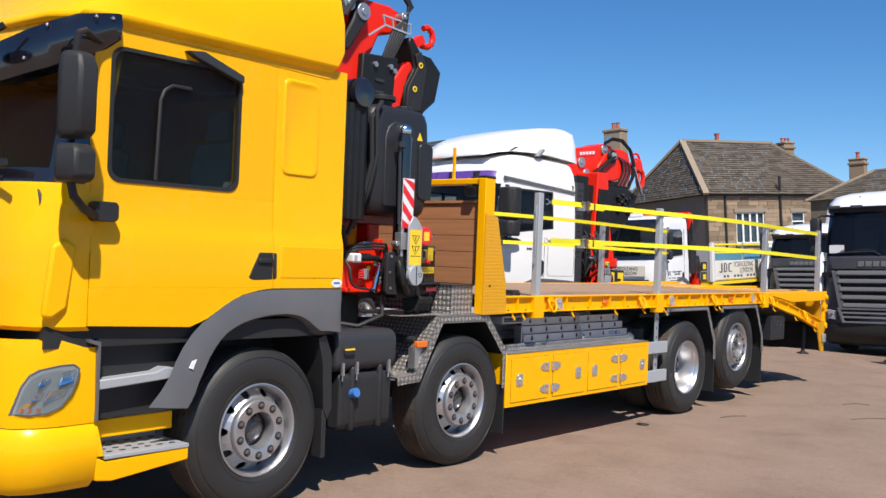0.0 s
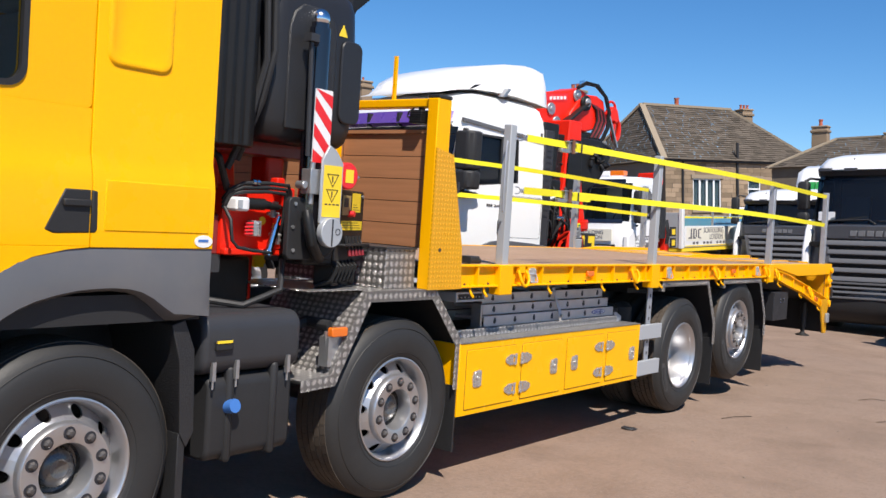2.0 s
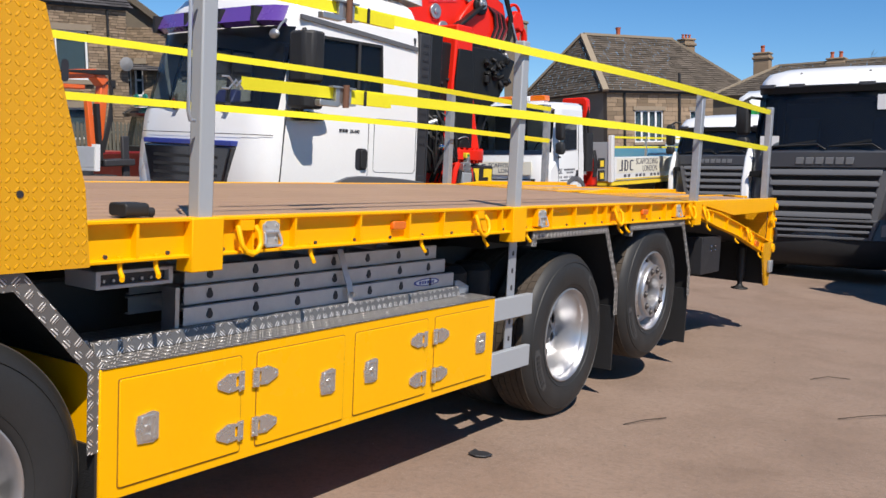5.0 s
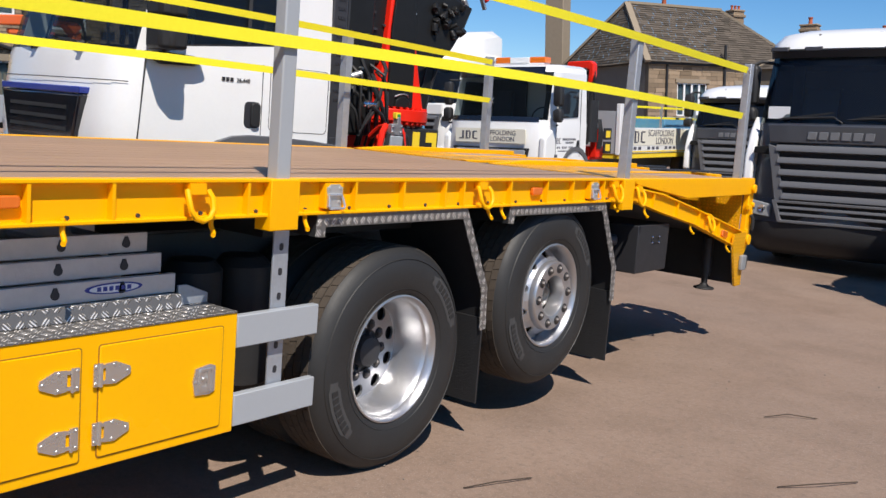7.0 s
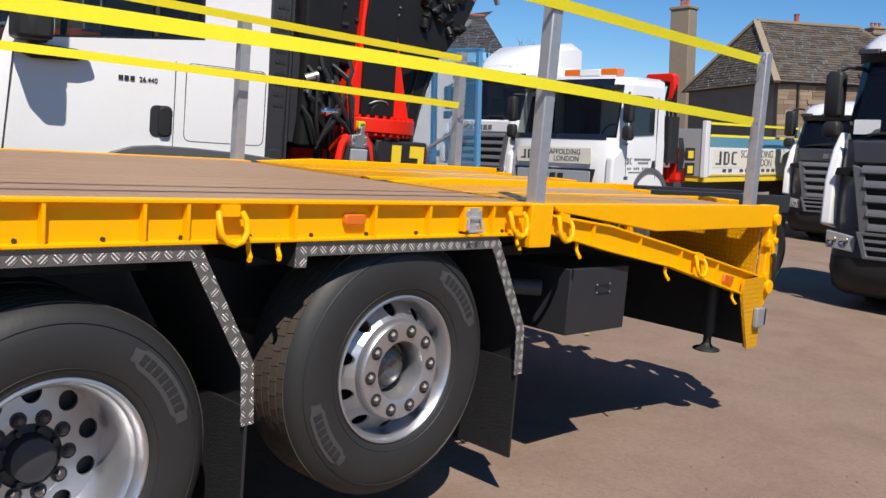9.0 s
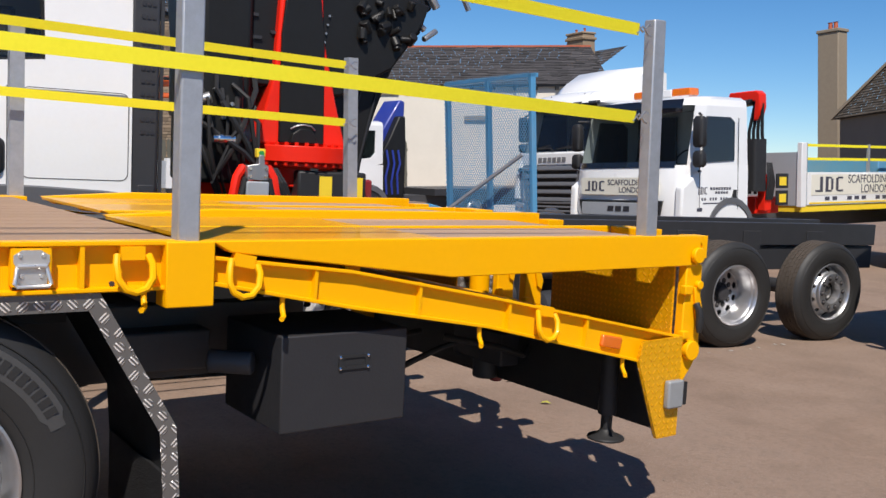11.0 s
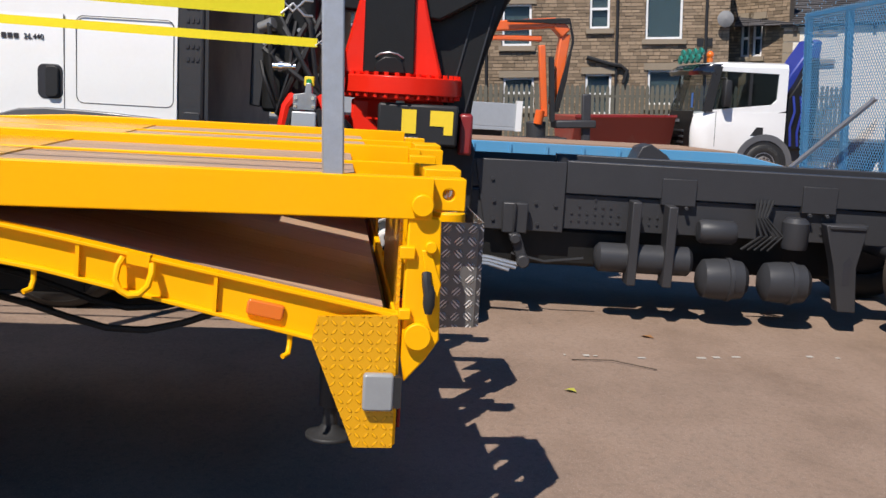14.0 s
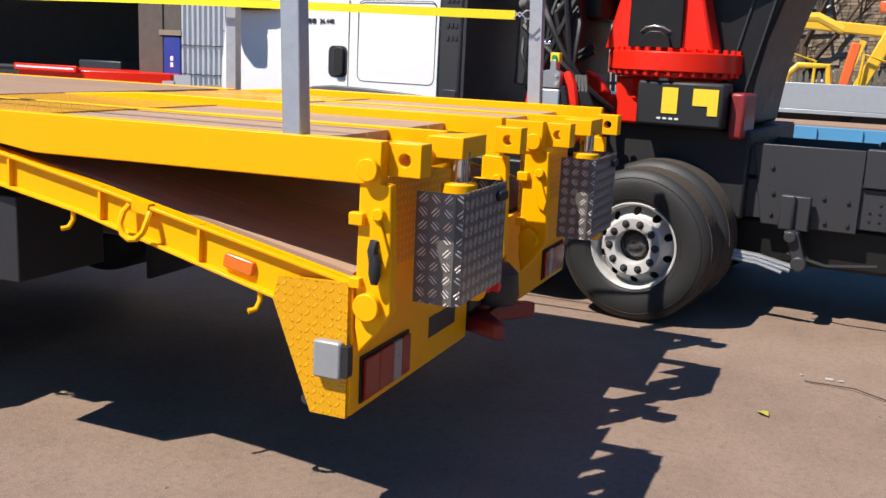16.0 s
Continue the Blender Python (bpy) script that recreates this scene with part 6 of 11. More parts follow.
for k in range(5):
    z = 1.80 + 0.135 * k
    g = Geo()
    pts = [(1.372, z + 0.12), (1.495, z), (1.495, z + 0.068), (1.372, z + 0.188)]
    pts = [(y, min(2.30, max(1.92, zz))) for y, zz in pts]
    if max(p[1] for p in pts) - min(p[1] for p in pts) > 0.02:
        g.prism("x", pts, -0.046, -0.0445)
        part("red_stripe", g, HIVIS_RED, mk)
PLATE_SHIFT, DISC_SHIFT = Matrix.Translation((0.025, -0.06, 0.006)), Matrix.Translation((0.045, -0.085, 0.006))
g = Geo()
g.tf = PLATE_SHIFT
g.prism("x", [(1.47, 1.60), (1.625, 1.60), (1.625, 1.92), (1.57, 1.985), (1.52, 2.01), (1.47, 1.93)], -0.045, -0.03)
pl = part("control_plate", g, SILVER_GREY, crane, bevel=0.004)
g = Geo()
g.tf = PLATE_SHIFT
g.box(-0.03, -0.0285, 1.482, 1.615, 1.635, 1.905)
lab = part("warning_label", g, LABEL_YELLOW, pl)
g = Geo()
g.tf = PLATE_SHIFT
for zc in (1.83, 1.75):
    for (a, b) in (((1.505, 0.03), (1.59, 0.03)), ((1.59, 0.03), (1.548, -0.035)), ((1.548, -0.035), (1.505, 0.03))):
        g.bar((-0.028, a[0], zc + a[1]), (-0.028, b[0], zc + b[1]), 0.002, 0.005, (1, 0, 0))
    g.box(-0.0285, -0.0278, 1.543, 1.552, zc - 0.012, zc + 0.02)
for k in range(4):
    g.box(-0.0285, -0.0278, 1.50 + 0.028 * k, 1.518 + 0.028 * k, 1.698, 1.706)
part("label_symbol", g, PRINT, lab)
g = Geo()
g.tf = DISC_SHIFT
g.cyl((-0.06, 1.565, 1.555), (-0.02, 1.565, 1.555), 0.078, 28)
dk = part("lock_disc", g, SILVER_GREY, crane, "grey round locking disc", bevel=0.004)
g = Geo()
g.tf = DISC_SHIFT
g.box(-0.02, -0.0185, 1.560, 1.570, 1.485, 1.625)
g.lathe([(0.014, 0.0), (0.018, 0.0), (0.018, 0.002), (0.014, 0.002)], 16, "x", (-0.0199, 1.605, 1.56), skip=lambda k, i: False)
part("disc_mark", g, PRINT, dk)
g = Geo()
g.box(-0.30, -0.10, 1.40, 1.64, 1.38, 1.70)
g.cyl((-0.10, 1.50, 1.53), (-0.06, 1.50, 1.53), 0.11, 24)
g.box(-0.28, -0.12, 1.36, 1.46, 1.42, 1.68)
part("leg_gearbox", g, BOOM_BLACK, crane, bevel=0.015)
g = Geo()
g.box(-0.10, -0.03, 1.355, 1.44, 1.755, 1.885)
g.cyl((-0.06, 1.39, 1.70), (-0.06, 1.39, 1.93), 0.016)
g.cyl((-0.10, 1.33, 1.80), (-0.04, 1.33, 1.80), 0.02)
part("check_valve", g, STEEL, crane, bevel=0.004)
g = Geo()
g.prism("x", rrect(1.27, 1.60, 1.41, 1.735, 0.03), -0.12, -0.085)
gp = part("gearbox_plate", g, BLACK, crane, bevel=0.006)
for y, z in ((1.31, 1.70), (1.31, 1.46), (1.30, 1.58), (1.45, 1.44)):
    g = Geo()
    g.cyl((-0.085, y, z), (-0.078, y, z), 0.010, 8)
    part("bolt", g, STEEL, gp)
g = Geo()
g.tube([(-0.05, 1.36, 1.66), (-0.02, 1.35, 1.60), (-0.01, 1.37, 1.50), (-0.04, 1.44, 1.44), (-0.08, 1.50, 1.42)], 0.028, 12)
part("gear_cover", g, BOOM_BLACK, gp)
g = Geo()
g.cyl((-0.09, 1.615, 1.866), (-0.01, 1.615, 1.866), 0.072, 24)
g.cyl((-0.05, 1.665, 1.866), (-0.05, 1.71, 1.864), 0.022, 12, 0.014)
rb = part("red_beacon", g, HIVIS_RED, crane, "red round stop unit", bevel=0.006)
g = Geo()
g.box(-0.01, -0.008, 1.59, 1.65, 1.83, 1.90)
part("label", g, LABEL_YELLOW, rb)
g = Geo()
g.cyl((-0.05, 1.71, 1.864), (-0.05, 1.73, 1.864), 0.010, 10)
part("cable_gland", g, STEEL, rb)
# control panel, set at a slant towards the headboard
SLANT = Matrix.Translation((-0.12, 1.69, 0)) @ Matrix.Rotation(radians(23.8), 4, "Z")
g = Geo()
g.tf = SLANT
g.prism("x", rrect(-0.10, 0.37, 1.475, 1.795, 0.025), -0.10, 0.0)
pn = part("control_panel", g, BOOM_BLACK, crane, "black control panel with yellow labels", bevel=0.008)
for y0, y1, z0, z1 in ((0.165, 0.302, 1.674, 1.782), (0.0, 0.345, 1.572, 1.624)):
    g = Geo()
    g.tf = SLANT
    g.box(0.0, 0.002, y0, y1, z0, z1)
    lb = part("label", g, LABEL_YELLOW, pn)
    for k in range(3):
        g = Geo()
        g.tf = SLANT
        g.box(0.002, 0.0025, y0 + 0.015, y1 - 0.03 - 0.02 * k, z0 + 0.012 + 0.014 * k, z0 + 0.015 + 0.014 * k)
        part("label_print", g, PRINT, lb)
g = Geo()
g.tf = SLANT
g.box(0.0, 0.006, 0.0, 0.13, 1.655, 1.765)
kp = part("keypad", g, plain("keypad_beige", (0.32, 0.22, 0.08), 0.5), pn, "beige keypad with dark display", bevel=0.002)
g = Geo()
g.tf = SLANT
g.box(0.006, 0.009, 0.02, 0.085, 1.70, 1.75)
part("display", g, PRINT, kp)
g = Geo()
g.tf = SLANT
g.cyl((0.0, 0.115, 1.665), (0.035, 0.115, 1.665), 0.020, 16, 0.017)
part("stop_button", g, HIVIS_RED, pn)
for y, z in ((0.34, 1.765), (0.35, 1.50), (-0.07, 1.765)):
    g = Geo()
    g.tf = SLANT
    g.cyl((0.0, y, z), (0.006, y, z), 0.011, 10)
    part("bolt", g, STEEL, pn)
g = Geo()
g.tf = SLANT
g.box(-0.09, 0.05, -0.05, 0.37, 1.485, 1.497)
part("lever_shelf", g, BLACK, pn, bevel=0.003)
for k in range(5):
    g = Geo()
    g.tf = SLANT
    y = 0.06 + 0.055 * k
    g.bar((0.01, y, 1.54), (0.035, y, 1.455), 0.012, 0.012)
    lv = part("lever", g, BLACK, pn)
    g = Geo()
    g.tf = SLANT
    g.cyl((0.033, y, 1.462), (0.042, y, 1.430), 0.010, 8)
    part("lever_tip", g, RED_DARK, lv)
g = Geo()
g.tf = SLANT
g.prism("x", rrect(-0.08, 0.37, 1.40, 1.483, 0.015), -0.09, 0.0)
part("lever_bank", g, BLACK, pn, bevel=0.006)
for k in range(5):
    g = Geo()
    g.tf = SLANT
    y = -0.06 + 0.075 * k
    g.prism("x", rrect(y, y + 0.065, 1.262, 1.398, 0.012), -0.12, -0.01 - 0.01 * (k % 2))
    part("valve_section", g, BOOM_BLACK, pn, bevel=0.006)
for k in range(6):
    g = Geo()
    y = 1.62 + 0.05 * k
    g.tube([(-0.13 - 0.02 * k, y, 1.42), (-0.07 - 0.02 * k, y + 0.01, 1.37), (-0.08 - 0.02 * k, y - 0.02, 1.30), (-0.16 - 0.02 * k, y - 0.06, 1.262)], 0.014, 8)
    part("control_hose", g, BOOM_BLACK, crane)

# red valve block with levers
g = Geo()
g.box(-0.46, -0.28, 1.00, 1.40, 1.42, 1.75)
g.box(-0.28, -0.24, 1.00, 1.40, 1.42, 1.455)
g.box(-0.28, -0.24, 1.385, 1.45, 1.45, 1.78)
g.box(-0.30, -0.24, 1.32, 1.375, 1.75, 1.83)
vb = part("valve_block", g, RED, crane, bevel=0.008)
g = Geo()
g.prism("x", [(1.30, 1.455), (1.33, 1.70), (1.38, 1.66), (1.385, 1.455)], -0.26, -0.235)
part("red_gusset", g, RED, vb, bevel=0.004)
g = Geo()
g.prism("z", rrect(-0.27, -0.17, 1.0, 1.09, 0.02), 1.645, 1.715)
fh_ = part("filter_head", g, WHITE_LABEL, vb, "white filter head with grey end", bevel=0.012)
g = Geo()
g.box(-0.17, -0.166, 1.008, 1.035, 1.66, 1.70)
part("end_plate", g, SILVER_GREY, fh_)
g = Geo()
g.cyl((-0.21, 1.09, 1.685), (-0.20, 1.20, 1.685), 0.030, 16)
g.cyl((-0.20, 1.20, 1.685), (-0.20, 1.30, 1.675), 0.024, 16, 0.016)
part("black_nozzle", g, BOOM_BLACK, vb)
g = Geo()
g.box(-0.26, -0.20, 1.145, 1.195, 1.52, 1.60)
vs_ = part("valve_slice", g, STEEL, vb, bevel=0.004)
for k in range(4):
    g = Geo()
    g.cyl((-0.22, 1.10, 1.530 + 0.018 * k), (-0.21, 1.15, 1.533 + 0.018 * k), 0.0055, 6)
    part("red_lever", g, HIVIS_RED, vs_)
    g = Geo()
    g.cyl((-0.20, 1.17, 1.530 + 0.018 * k), (-0.188, 1.17, 1.530 + 0.018 * k), 0.007, 6)
    part("valve_nut", g, CHROME, vs_)
g = Geo()
g.cyl((-0.20, 1.25, 1.445), (-0.20, 1.295, 1.585), 0.020, 14)
g.cyl((-0.20, 1.295, 1.585), (-0.20, 1.31, 1.63), 0.012, 12)
g.cyl((-0.20, 1.24, 1.425), (-0.20, 1.25, 1.45), 0.026, 12)
part("oil_cylinder", g, CHROME, vb, "bright steel cylinder")
for y, z in ((1.325, 1.53), (1.315, 1.68), (1.30, 1.64), (1.34, 1.50)):
    g = Geo()
    g.cyl((-0.24, y, z - 0.02), (-0.24, y, z + 0.025), 0.016, 8)
    g.cyl((-0.25, y - 0.03, z), (-0.23, y + 0.03, z), 0.010, 8)
    part("hydraulic_fitting", g, STEEL, vb)
g = Geo()
g.cyl((-0.279, 1.265, 1.60), (-0.276, 1.265, 1.60), 0.022, 18)
part("label", g, LABEL_YELLOW, vb)
for k in range(3):
    g = Geo()
    o = 0.022 * k
    g.tube([(-0.26, 0.985, 1.70 - o), (-0.22, 0.99 + o * 0.4, 1.745 - o * 0.4), (-0.19, 1.05, 1.785 - o), (-0.18, 1.20, 1.795 - o), (-0.18, 1.345 - o * 0.5, 1.79 - o), (-0.19, 1.372 - o * 0.8, 1.75 - o), (-0.20, 1.372 - o * 0.8, 1.60), (-0.24, 1.36, 1.52)], 0.010, 8)
    part("hydraulic_pipe", g, BLACK, vb)
for y in (1.10, 1.125):
    g = Geo()
    g.cyl((-0.18, y, 1.793), (-0.18, y + 0.018, 1.795), 0.015, 8)
    part("hose_nut", g, CHROME, vb)
g = Geo()
g.tube([(-0.25, 0.99, 1.66), (-0.19, 0.985, 1.60), (-0.18, 0.99, 1.50), (-0.17, 1.02, 1.465), (-0.17, 1.12, 1.45), (-0.18, 1.24, 1.44)], 0.009, 8)
part("guard_bar", g, BLACK, vb)
for k, pts in enumerate((((-0.12, 1.14, 2.80), (-0.10, 1.06, 2.72), (-0.10, 1.08, 2.4), (-0.13, 1.02, 2.1), (-0.2, 0.95, 1.85)), ((-0.14, 1.20, 2.86), (-0.09, 1.10, 2.78), (-0.09, 1.12, 2.45), (-0.12, 1.08, 2.2), (-0.25, 1.05, 1.9)), ((-0.3, 0.85, 2.0), (-0.2, 0.9, 1.9), (-0.25, 1.0, 1.75)), ((-0.2, 1.35, 1.40), (-0.15, 1.3, 1.25), (-0.2, 1.1, 1.17), (-0.35, 0.9, 1.2)))):
    g = Geo()
    g.tube(pts, 0.018, 8)
    part("hydraulic_hose", g, BLACK, crane)
g = Geo()
g.box(-0.6, -0.2, 0.76, 0.80, 1.16, 2.0)
g.box(-0.7, -0.45, 0.95, 1.9, 1.95, 2.03)
part("tank_frame", g, RED_DARK, crane, bevel=0.006)
g = Geo()
g.box(-0.5, -0.3, 0.80, 0.82, 1.43, 1.62)
part("frame_bracket", g, RED_DARK, crane)
g = Geo()
g.prism("x", [(1.4, 1.245), (1.83, 1.245), (1.83, 1.25), (1.4, 1.25)], -0.72, -0.05)
part("catwalk", g, ALU_TREAD, lorry)


# white crane lorry parked alongside; own space: side at x = 0, door handle at y = 0, tail towards +y
MAN_AT = pose(-3.74, 8.54, 0, 0, 0, -7)
man = thing("crane_lorry", "white lorry with red crane and bare dark chassis", "lorry", MAN_AT, local=True)
MW = 2.38


def cab_ring(z, front, rear, inset, round_=0.22):
    h = [(0.0 - inset, rear), (0.0 - inset, front + 0.30), (-0.03 - inset, front + 0.15), (-0.13 - inset, front + 0.05), (-0.34 - inset, front), (-MW / 2, front - 0.04)]
    a = [(x, y, z) for x, y in h]
    return a + [(-MW - x, y, zz) for x, y, zz in a[:-1]][::-1]


g = Geo()
rows = [cab_ring(1.02, -1.26, 0.88, 0.0), cab_ring(1.34, -1.30, 0.88, 0.0), cab_ring(1.55, -1.29, 0.88, 0.0), cab_ring(1.95, -1.24, 0.88, 0.004), cab_ring(2.02, -1.22, 0.88, 0.012)]
g.loft(rows, caps=False)
part("cab_body", g, WHITE, man)
g = Geo()
up = [cab_ring(2.02, -1.22, 0.88, 0.012), cab_ring(2.85, -1.00, 0.88, 0.05), cab_ring(2.98, -0.97, 0.88, 0.06)]
n = len(up[0])
for i in range(n):
    j = (i + 1) % n
    g.mat = 1 if 2 <= i <= n - 4 else 0
    if i not in (0, n - 2):
        g.add([up[0][i], up[0][j], up[1][j], up[1][i]], [(0, 1, 2, 3)])
    g.mat = 0
    g.add([up[1][i], up[1][j], up[2][j], up[2][i]], [(0, 1, 2, 3)])
part("cab_upper", g, [WHITE, GLASS_SHADE], man)


def man_side(s):
    """The upper side of the cab with the opening of the door's window."""
    g = Geo()
    tilt = lambda y, z, o=0.0: ((-0.012 - 0.038 * (z - 2.02) / 0.83 + o) * 1.0, y, z)
    outer = [(-0.92, 2.02), (0.88, 2.02), (0.88, 2.85), (-0.70, 2.85)]
    inner = [(-0.82, 2.08), (0.34, 2.20), (0.33, 2.79), (-0.64, 2.79)]
    vo = [tilt(*p) for p in outer] + [tilt(*p) for p in inner] + [tilt(*p, -0.04) for p in inner]
    f = []
    for i in range(4):
        j = (i + 1) % 4
        f += [(i, j, 4 + j, 4 + i), (4 + i, 4 + j, 8 + j, 8 + i)]
    if s < 0:
        vo = [(-MW - x, y, z) for x, y, z in vo]
    g.add(vo, f)
    part("cab_side", g, WHITE, man)
    g = Geo()
    pv = [tilt(y, z, -0.025) for y, z in inner]
    if s < 0:
        pv = [(-MW - x, y, z) for x, y, z in pv]
    g.add(pv, [(0, 1, 2, 3)])
    w = part("side_window", g, GLASS_SHADE, man)
    g = Geo()
    sgn = 1 if s > 0 else -1
    e = lambda y, z: (tilt(y, z, -0.015)[0] if s > 0 else -MW - tilt(y, z, -0.015)[0], y, z)
    for p, q in zip(inner, inner[1:] + inner[:1]):
        g.bar(e(*p), e(*q), 0.03, 0.03)
    g.bar(e(-0.02, 2.18), e(0.0, 2.80), 0.03, 0.05)
    part("window_seal", g, BLACK, w)


man_side(1)
man_side(-1)
g = Geo()
g.loft([cab_ring(2.98, -0.97, 0.88, 0.06), cab_ring(3.12, -0.93, 0.86, 0.08), cab_ring(3.25, -0.82, 0.82, 0.13), cab_ring(3.34, -0.6, 0.76, 0.24), cab_ring(3.40, -0.3, 0.70, 0.40)])
part("cab_roof", g, WHITE, man, smooth=50)
def fair2(y, top, inset, base=3.36):
    """One section of the roof's air deflector."""
    base = min(base, top - 0.02)
    d = top - base
    a = [(-0.14 - inset * 0.5, y, base), (-0.16 - inset, y, base + 0.55 * d), (-0.22 - inset, y, base + 0.85 * d), (-0.40 - inset, y, top), (-MW / 2, y, top + 0.02)]
    return a + [(-MW - x, yy, z) for x, yy, z in a[:-1]][::-1]


g = Geo()
g.loft([fair2(-0.95, 3.36, 0.46, 3.30), fair2(-0.72, 3.55, 0.30, 3.36), fair2(-0.45, 3.68, 0.18, 3.40), fair2(-0.05, 3.79, 0.10, 3.41), fair2(0.35, 3.87, 0.04, 3.40), fair2(0.75, 3.91, 0.0, 3.36), fair2(0.96, 3.90, 0.0, 3.33), fair2(1.03, 3.80, 0.04, 3.33)])
part("roof_deflector", g, WHITE, man, smooth=50)
g = Geo()
g.prism("x", [(-0.52, 3.40), (-0.05, 3.45), (-0.12, 3.51), (-0.40, 3.47)], -0.335, -0.24)
part("deflector_vent", g, BLACK, man)
g = Geo()
g.prism("x", [(0.0, 3.36), (0.06, 3.36), (0.16, 3.47), (0.11, 3.48)], -0.20, -0.10)
part("deflector_bracket", g, STEEL, man)
g = Geo()
g.prism("x", [(-0.82, 2.93), (0.86, 2.80), (0.86, 2.845), (-0.82, 2.975)], -0.06, -0.028)
part("roof_gutter", g, ARCH_GREY, man)
g = Geo()
vis = [[(x, y - 0.10, z) for x, y, z in cab_ring(2.84, -1.00, 0.88, 0.05)[2:-3]], [(x, y - 0.18, z) for x, y, z in cab_ring(2.88, -1.00, 0.88, 0.02)[2:-3]], [(x, y - 0.10, z) for x, y, z in cab_ring(3.04, -1.00, 0.88, 0.04)[2:-3]]]
g.loft(vis, close=False, caps=False)
part("sun_visor", g, PURPLE, man, "purple sun visor", smooth=60)
for x in (-0.35, -0.9, -1.5, -2.1):
    g = Geo()
    g.box(x, x + 0.05, -1.20, -1.06, 2.84, 3.02)
    part("visor_bracket", g, BLACK, man)
# wide and main mirror heads on their arms, with a grab rail behind
for z0, z1 in ((2.29, 2.78), (2.04, 2.275)):
    g = Geo()
    g.prism("z", [(0.02, -0.98), (0.08, -1.06), (0.29, -1.06), (0.36, -0.98), (0.36, -0.84), (0.02, -0.84)], z0, z1)
    mr_ = part("door_mirror", g, BLACK, man, bevel=0.03)
    g = Geo()
    g.prism("y", rrect(0.05, 0.33, z0 + 0.03, z1 - 0.03, 0.03), -0.842, -0.836)
    part("mirror_glass", g, CHROME, mr_)
for z in (2.80, 2.04):
    g = Geo()
    g.tube([(-0.02, -0.80, z + 0.02), (0.16, -0.94, z), (0.18, -0.95, z - 0.05 if z > 2.5 else z + 0.05)], 0.022, 8)
    part("mirror_arm", g, BLACK, man)
g = Geo()
g.prism("x", [(-1.0, 1.98), (-0.9, 2.03), (-0.62, 2.02), (-0.5, 1.98), (-0.62, 1.94), (-0.9, 1.93)], 0.0, 0.10)
part("mirror_foot", g, BLACK, man, bevel=0.02)
g = Geo()
g.sphere((-0.02, -1.16, 2.74), 0.055, 12, (1.2, 0.7, 0.9))
g.tube([(-0.02, -1.14, 2.75), (-0.03, -1.08, 2.84), (-0.05, -1.0, 2.90)], 0.012, 8)
part("kerb_mirror", g, STEEL, man)
g = Geo()
g.ring("x", rrect(0.20, 0.86, 1.44, 2.02, 0.05, 4), rrect(0.205, 0.855, 1.445, 2.015, 0.046, 4), -0.004, 0.002)
part("side_locker", g, DARK_STEEL, man)
g = Geo()
g.box(-0.004, 0.002, 0.117, 0.123, 1.33, 2.02)
part("door_gap", g, DARK_STEEL, man)
g = Geo()
g.prism("x", [(-1.080, 1.05), (-1.074, 1.05), (-0.994, 2.03), (-1.0, 2.03)], -0.05, 0.003)
part("door_gap", g, DARK_STEEL, man)
g = Geo()
g.prism("x", rrect(-0.06, 0.11, 1.46, 1.69, 0.045), -0.004, 0.006)
dh_ = part("door_handle", g, PRINT, man, bevel=0.004)
g = Geo()
g.prism("x", rrect(0.0, 0.09, 1.47, 1.68, 0.03), 0.006, 0.030)
part("handle_grip", g, BLACK, dh_, bevel=0.008)
for k in range(3):
    g = Geo()
    y = -0.30 + 0.042 * k
    g.prism("x", rrect(y, y + 0.032, 1.848, 1.882, 0.004), 0.0, 0.004)
    part("model_badge", g, PRINT, man)
g = Geo()
arch = [(-0.56, 0.95), (-0.54, 1.05), (-0.46, 1.18), (-0.34, 1.28), (-0.18, 1.33), (0.0, 1.345), (0.3, 1.34), (0.7, 1.32), (1.0, 1.29), (1.05, 1.2), (1.05, 0.95)]
g.prism("x", [(y, z + 0.055) for y, z in arch] + [(y, z - 0.11) for y, z in arch[::-1]], -0.30, 0.035)
part("wheel_arch", g, ARCH_GREY, man, bevel=0.01)
g = Geo()
g.prism("z", [(-MW + 0.02, 0.88), (-0.015, 0.88), (-0.015, 1.045), (-0.03, 1.06), (-MW + 0.03, 1.06)], 1.1, 3.0)
fr_ = part("cab_rear_fairing", g, TRUCK_BLACK, man, bevel=0.012)
for k in range(14):
    for j in range(3):
        g = Geo()
        g.prism("x", rrect(0.935 + 0.033 * j, 0.958 + 0.033 * j, 1.76 + 0.085 * k, 1.79 + 0.085 * k, 0.006), -0.016, -0.008)
        part("fairing_slot", g, PRINT, fr_)
g = Geo()
g.prism("x", rrect(0.92, 1.035, 1.13, 1.42, 0.02), -0.016, -0.006)
part("fairing_foot", g, CHARCOAL, fr_, bevel=0.005)
g = Geo()
g.box(-0.045, -0.025, 1.062, 1.085, 1.1, 3.0)
part("fairing_edge", g, CHARCOAL, man)
g = Geo()
g.prism("x", [(1.28, 1.48), (1.36, 1.47), (1.40, 1.80), (1.62, 1.95), (1.62, 2.3), (1.30, 2.3)], -0.5, -0.42)
part("rear_wall_panel", g, CHARCOAL, man, bevel=0.01)
# front: gloss black grille under a blue strip
g = Geo()
g.prism("y", [(-0.55, 1.20), (-0.40, 1.64), (-MW + 0.40, 1.64), (-MW + 0.55, 1.20)], -1.36, -1.27)
gr_ = part("grille", g, BLACK_GLOSS, man, "gloss black grille panel", bevel=0.02)
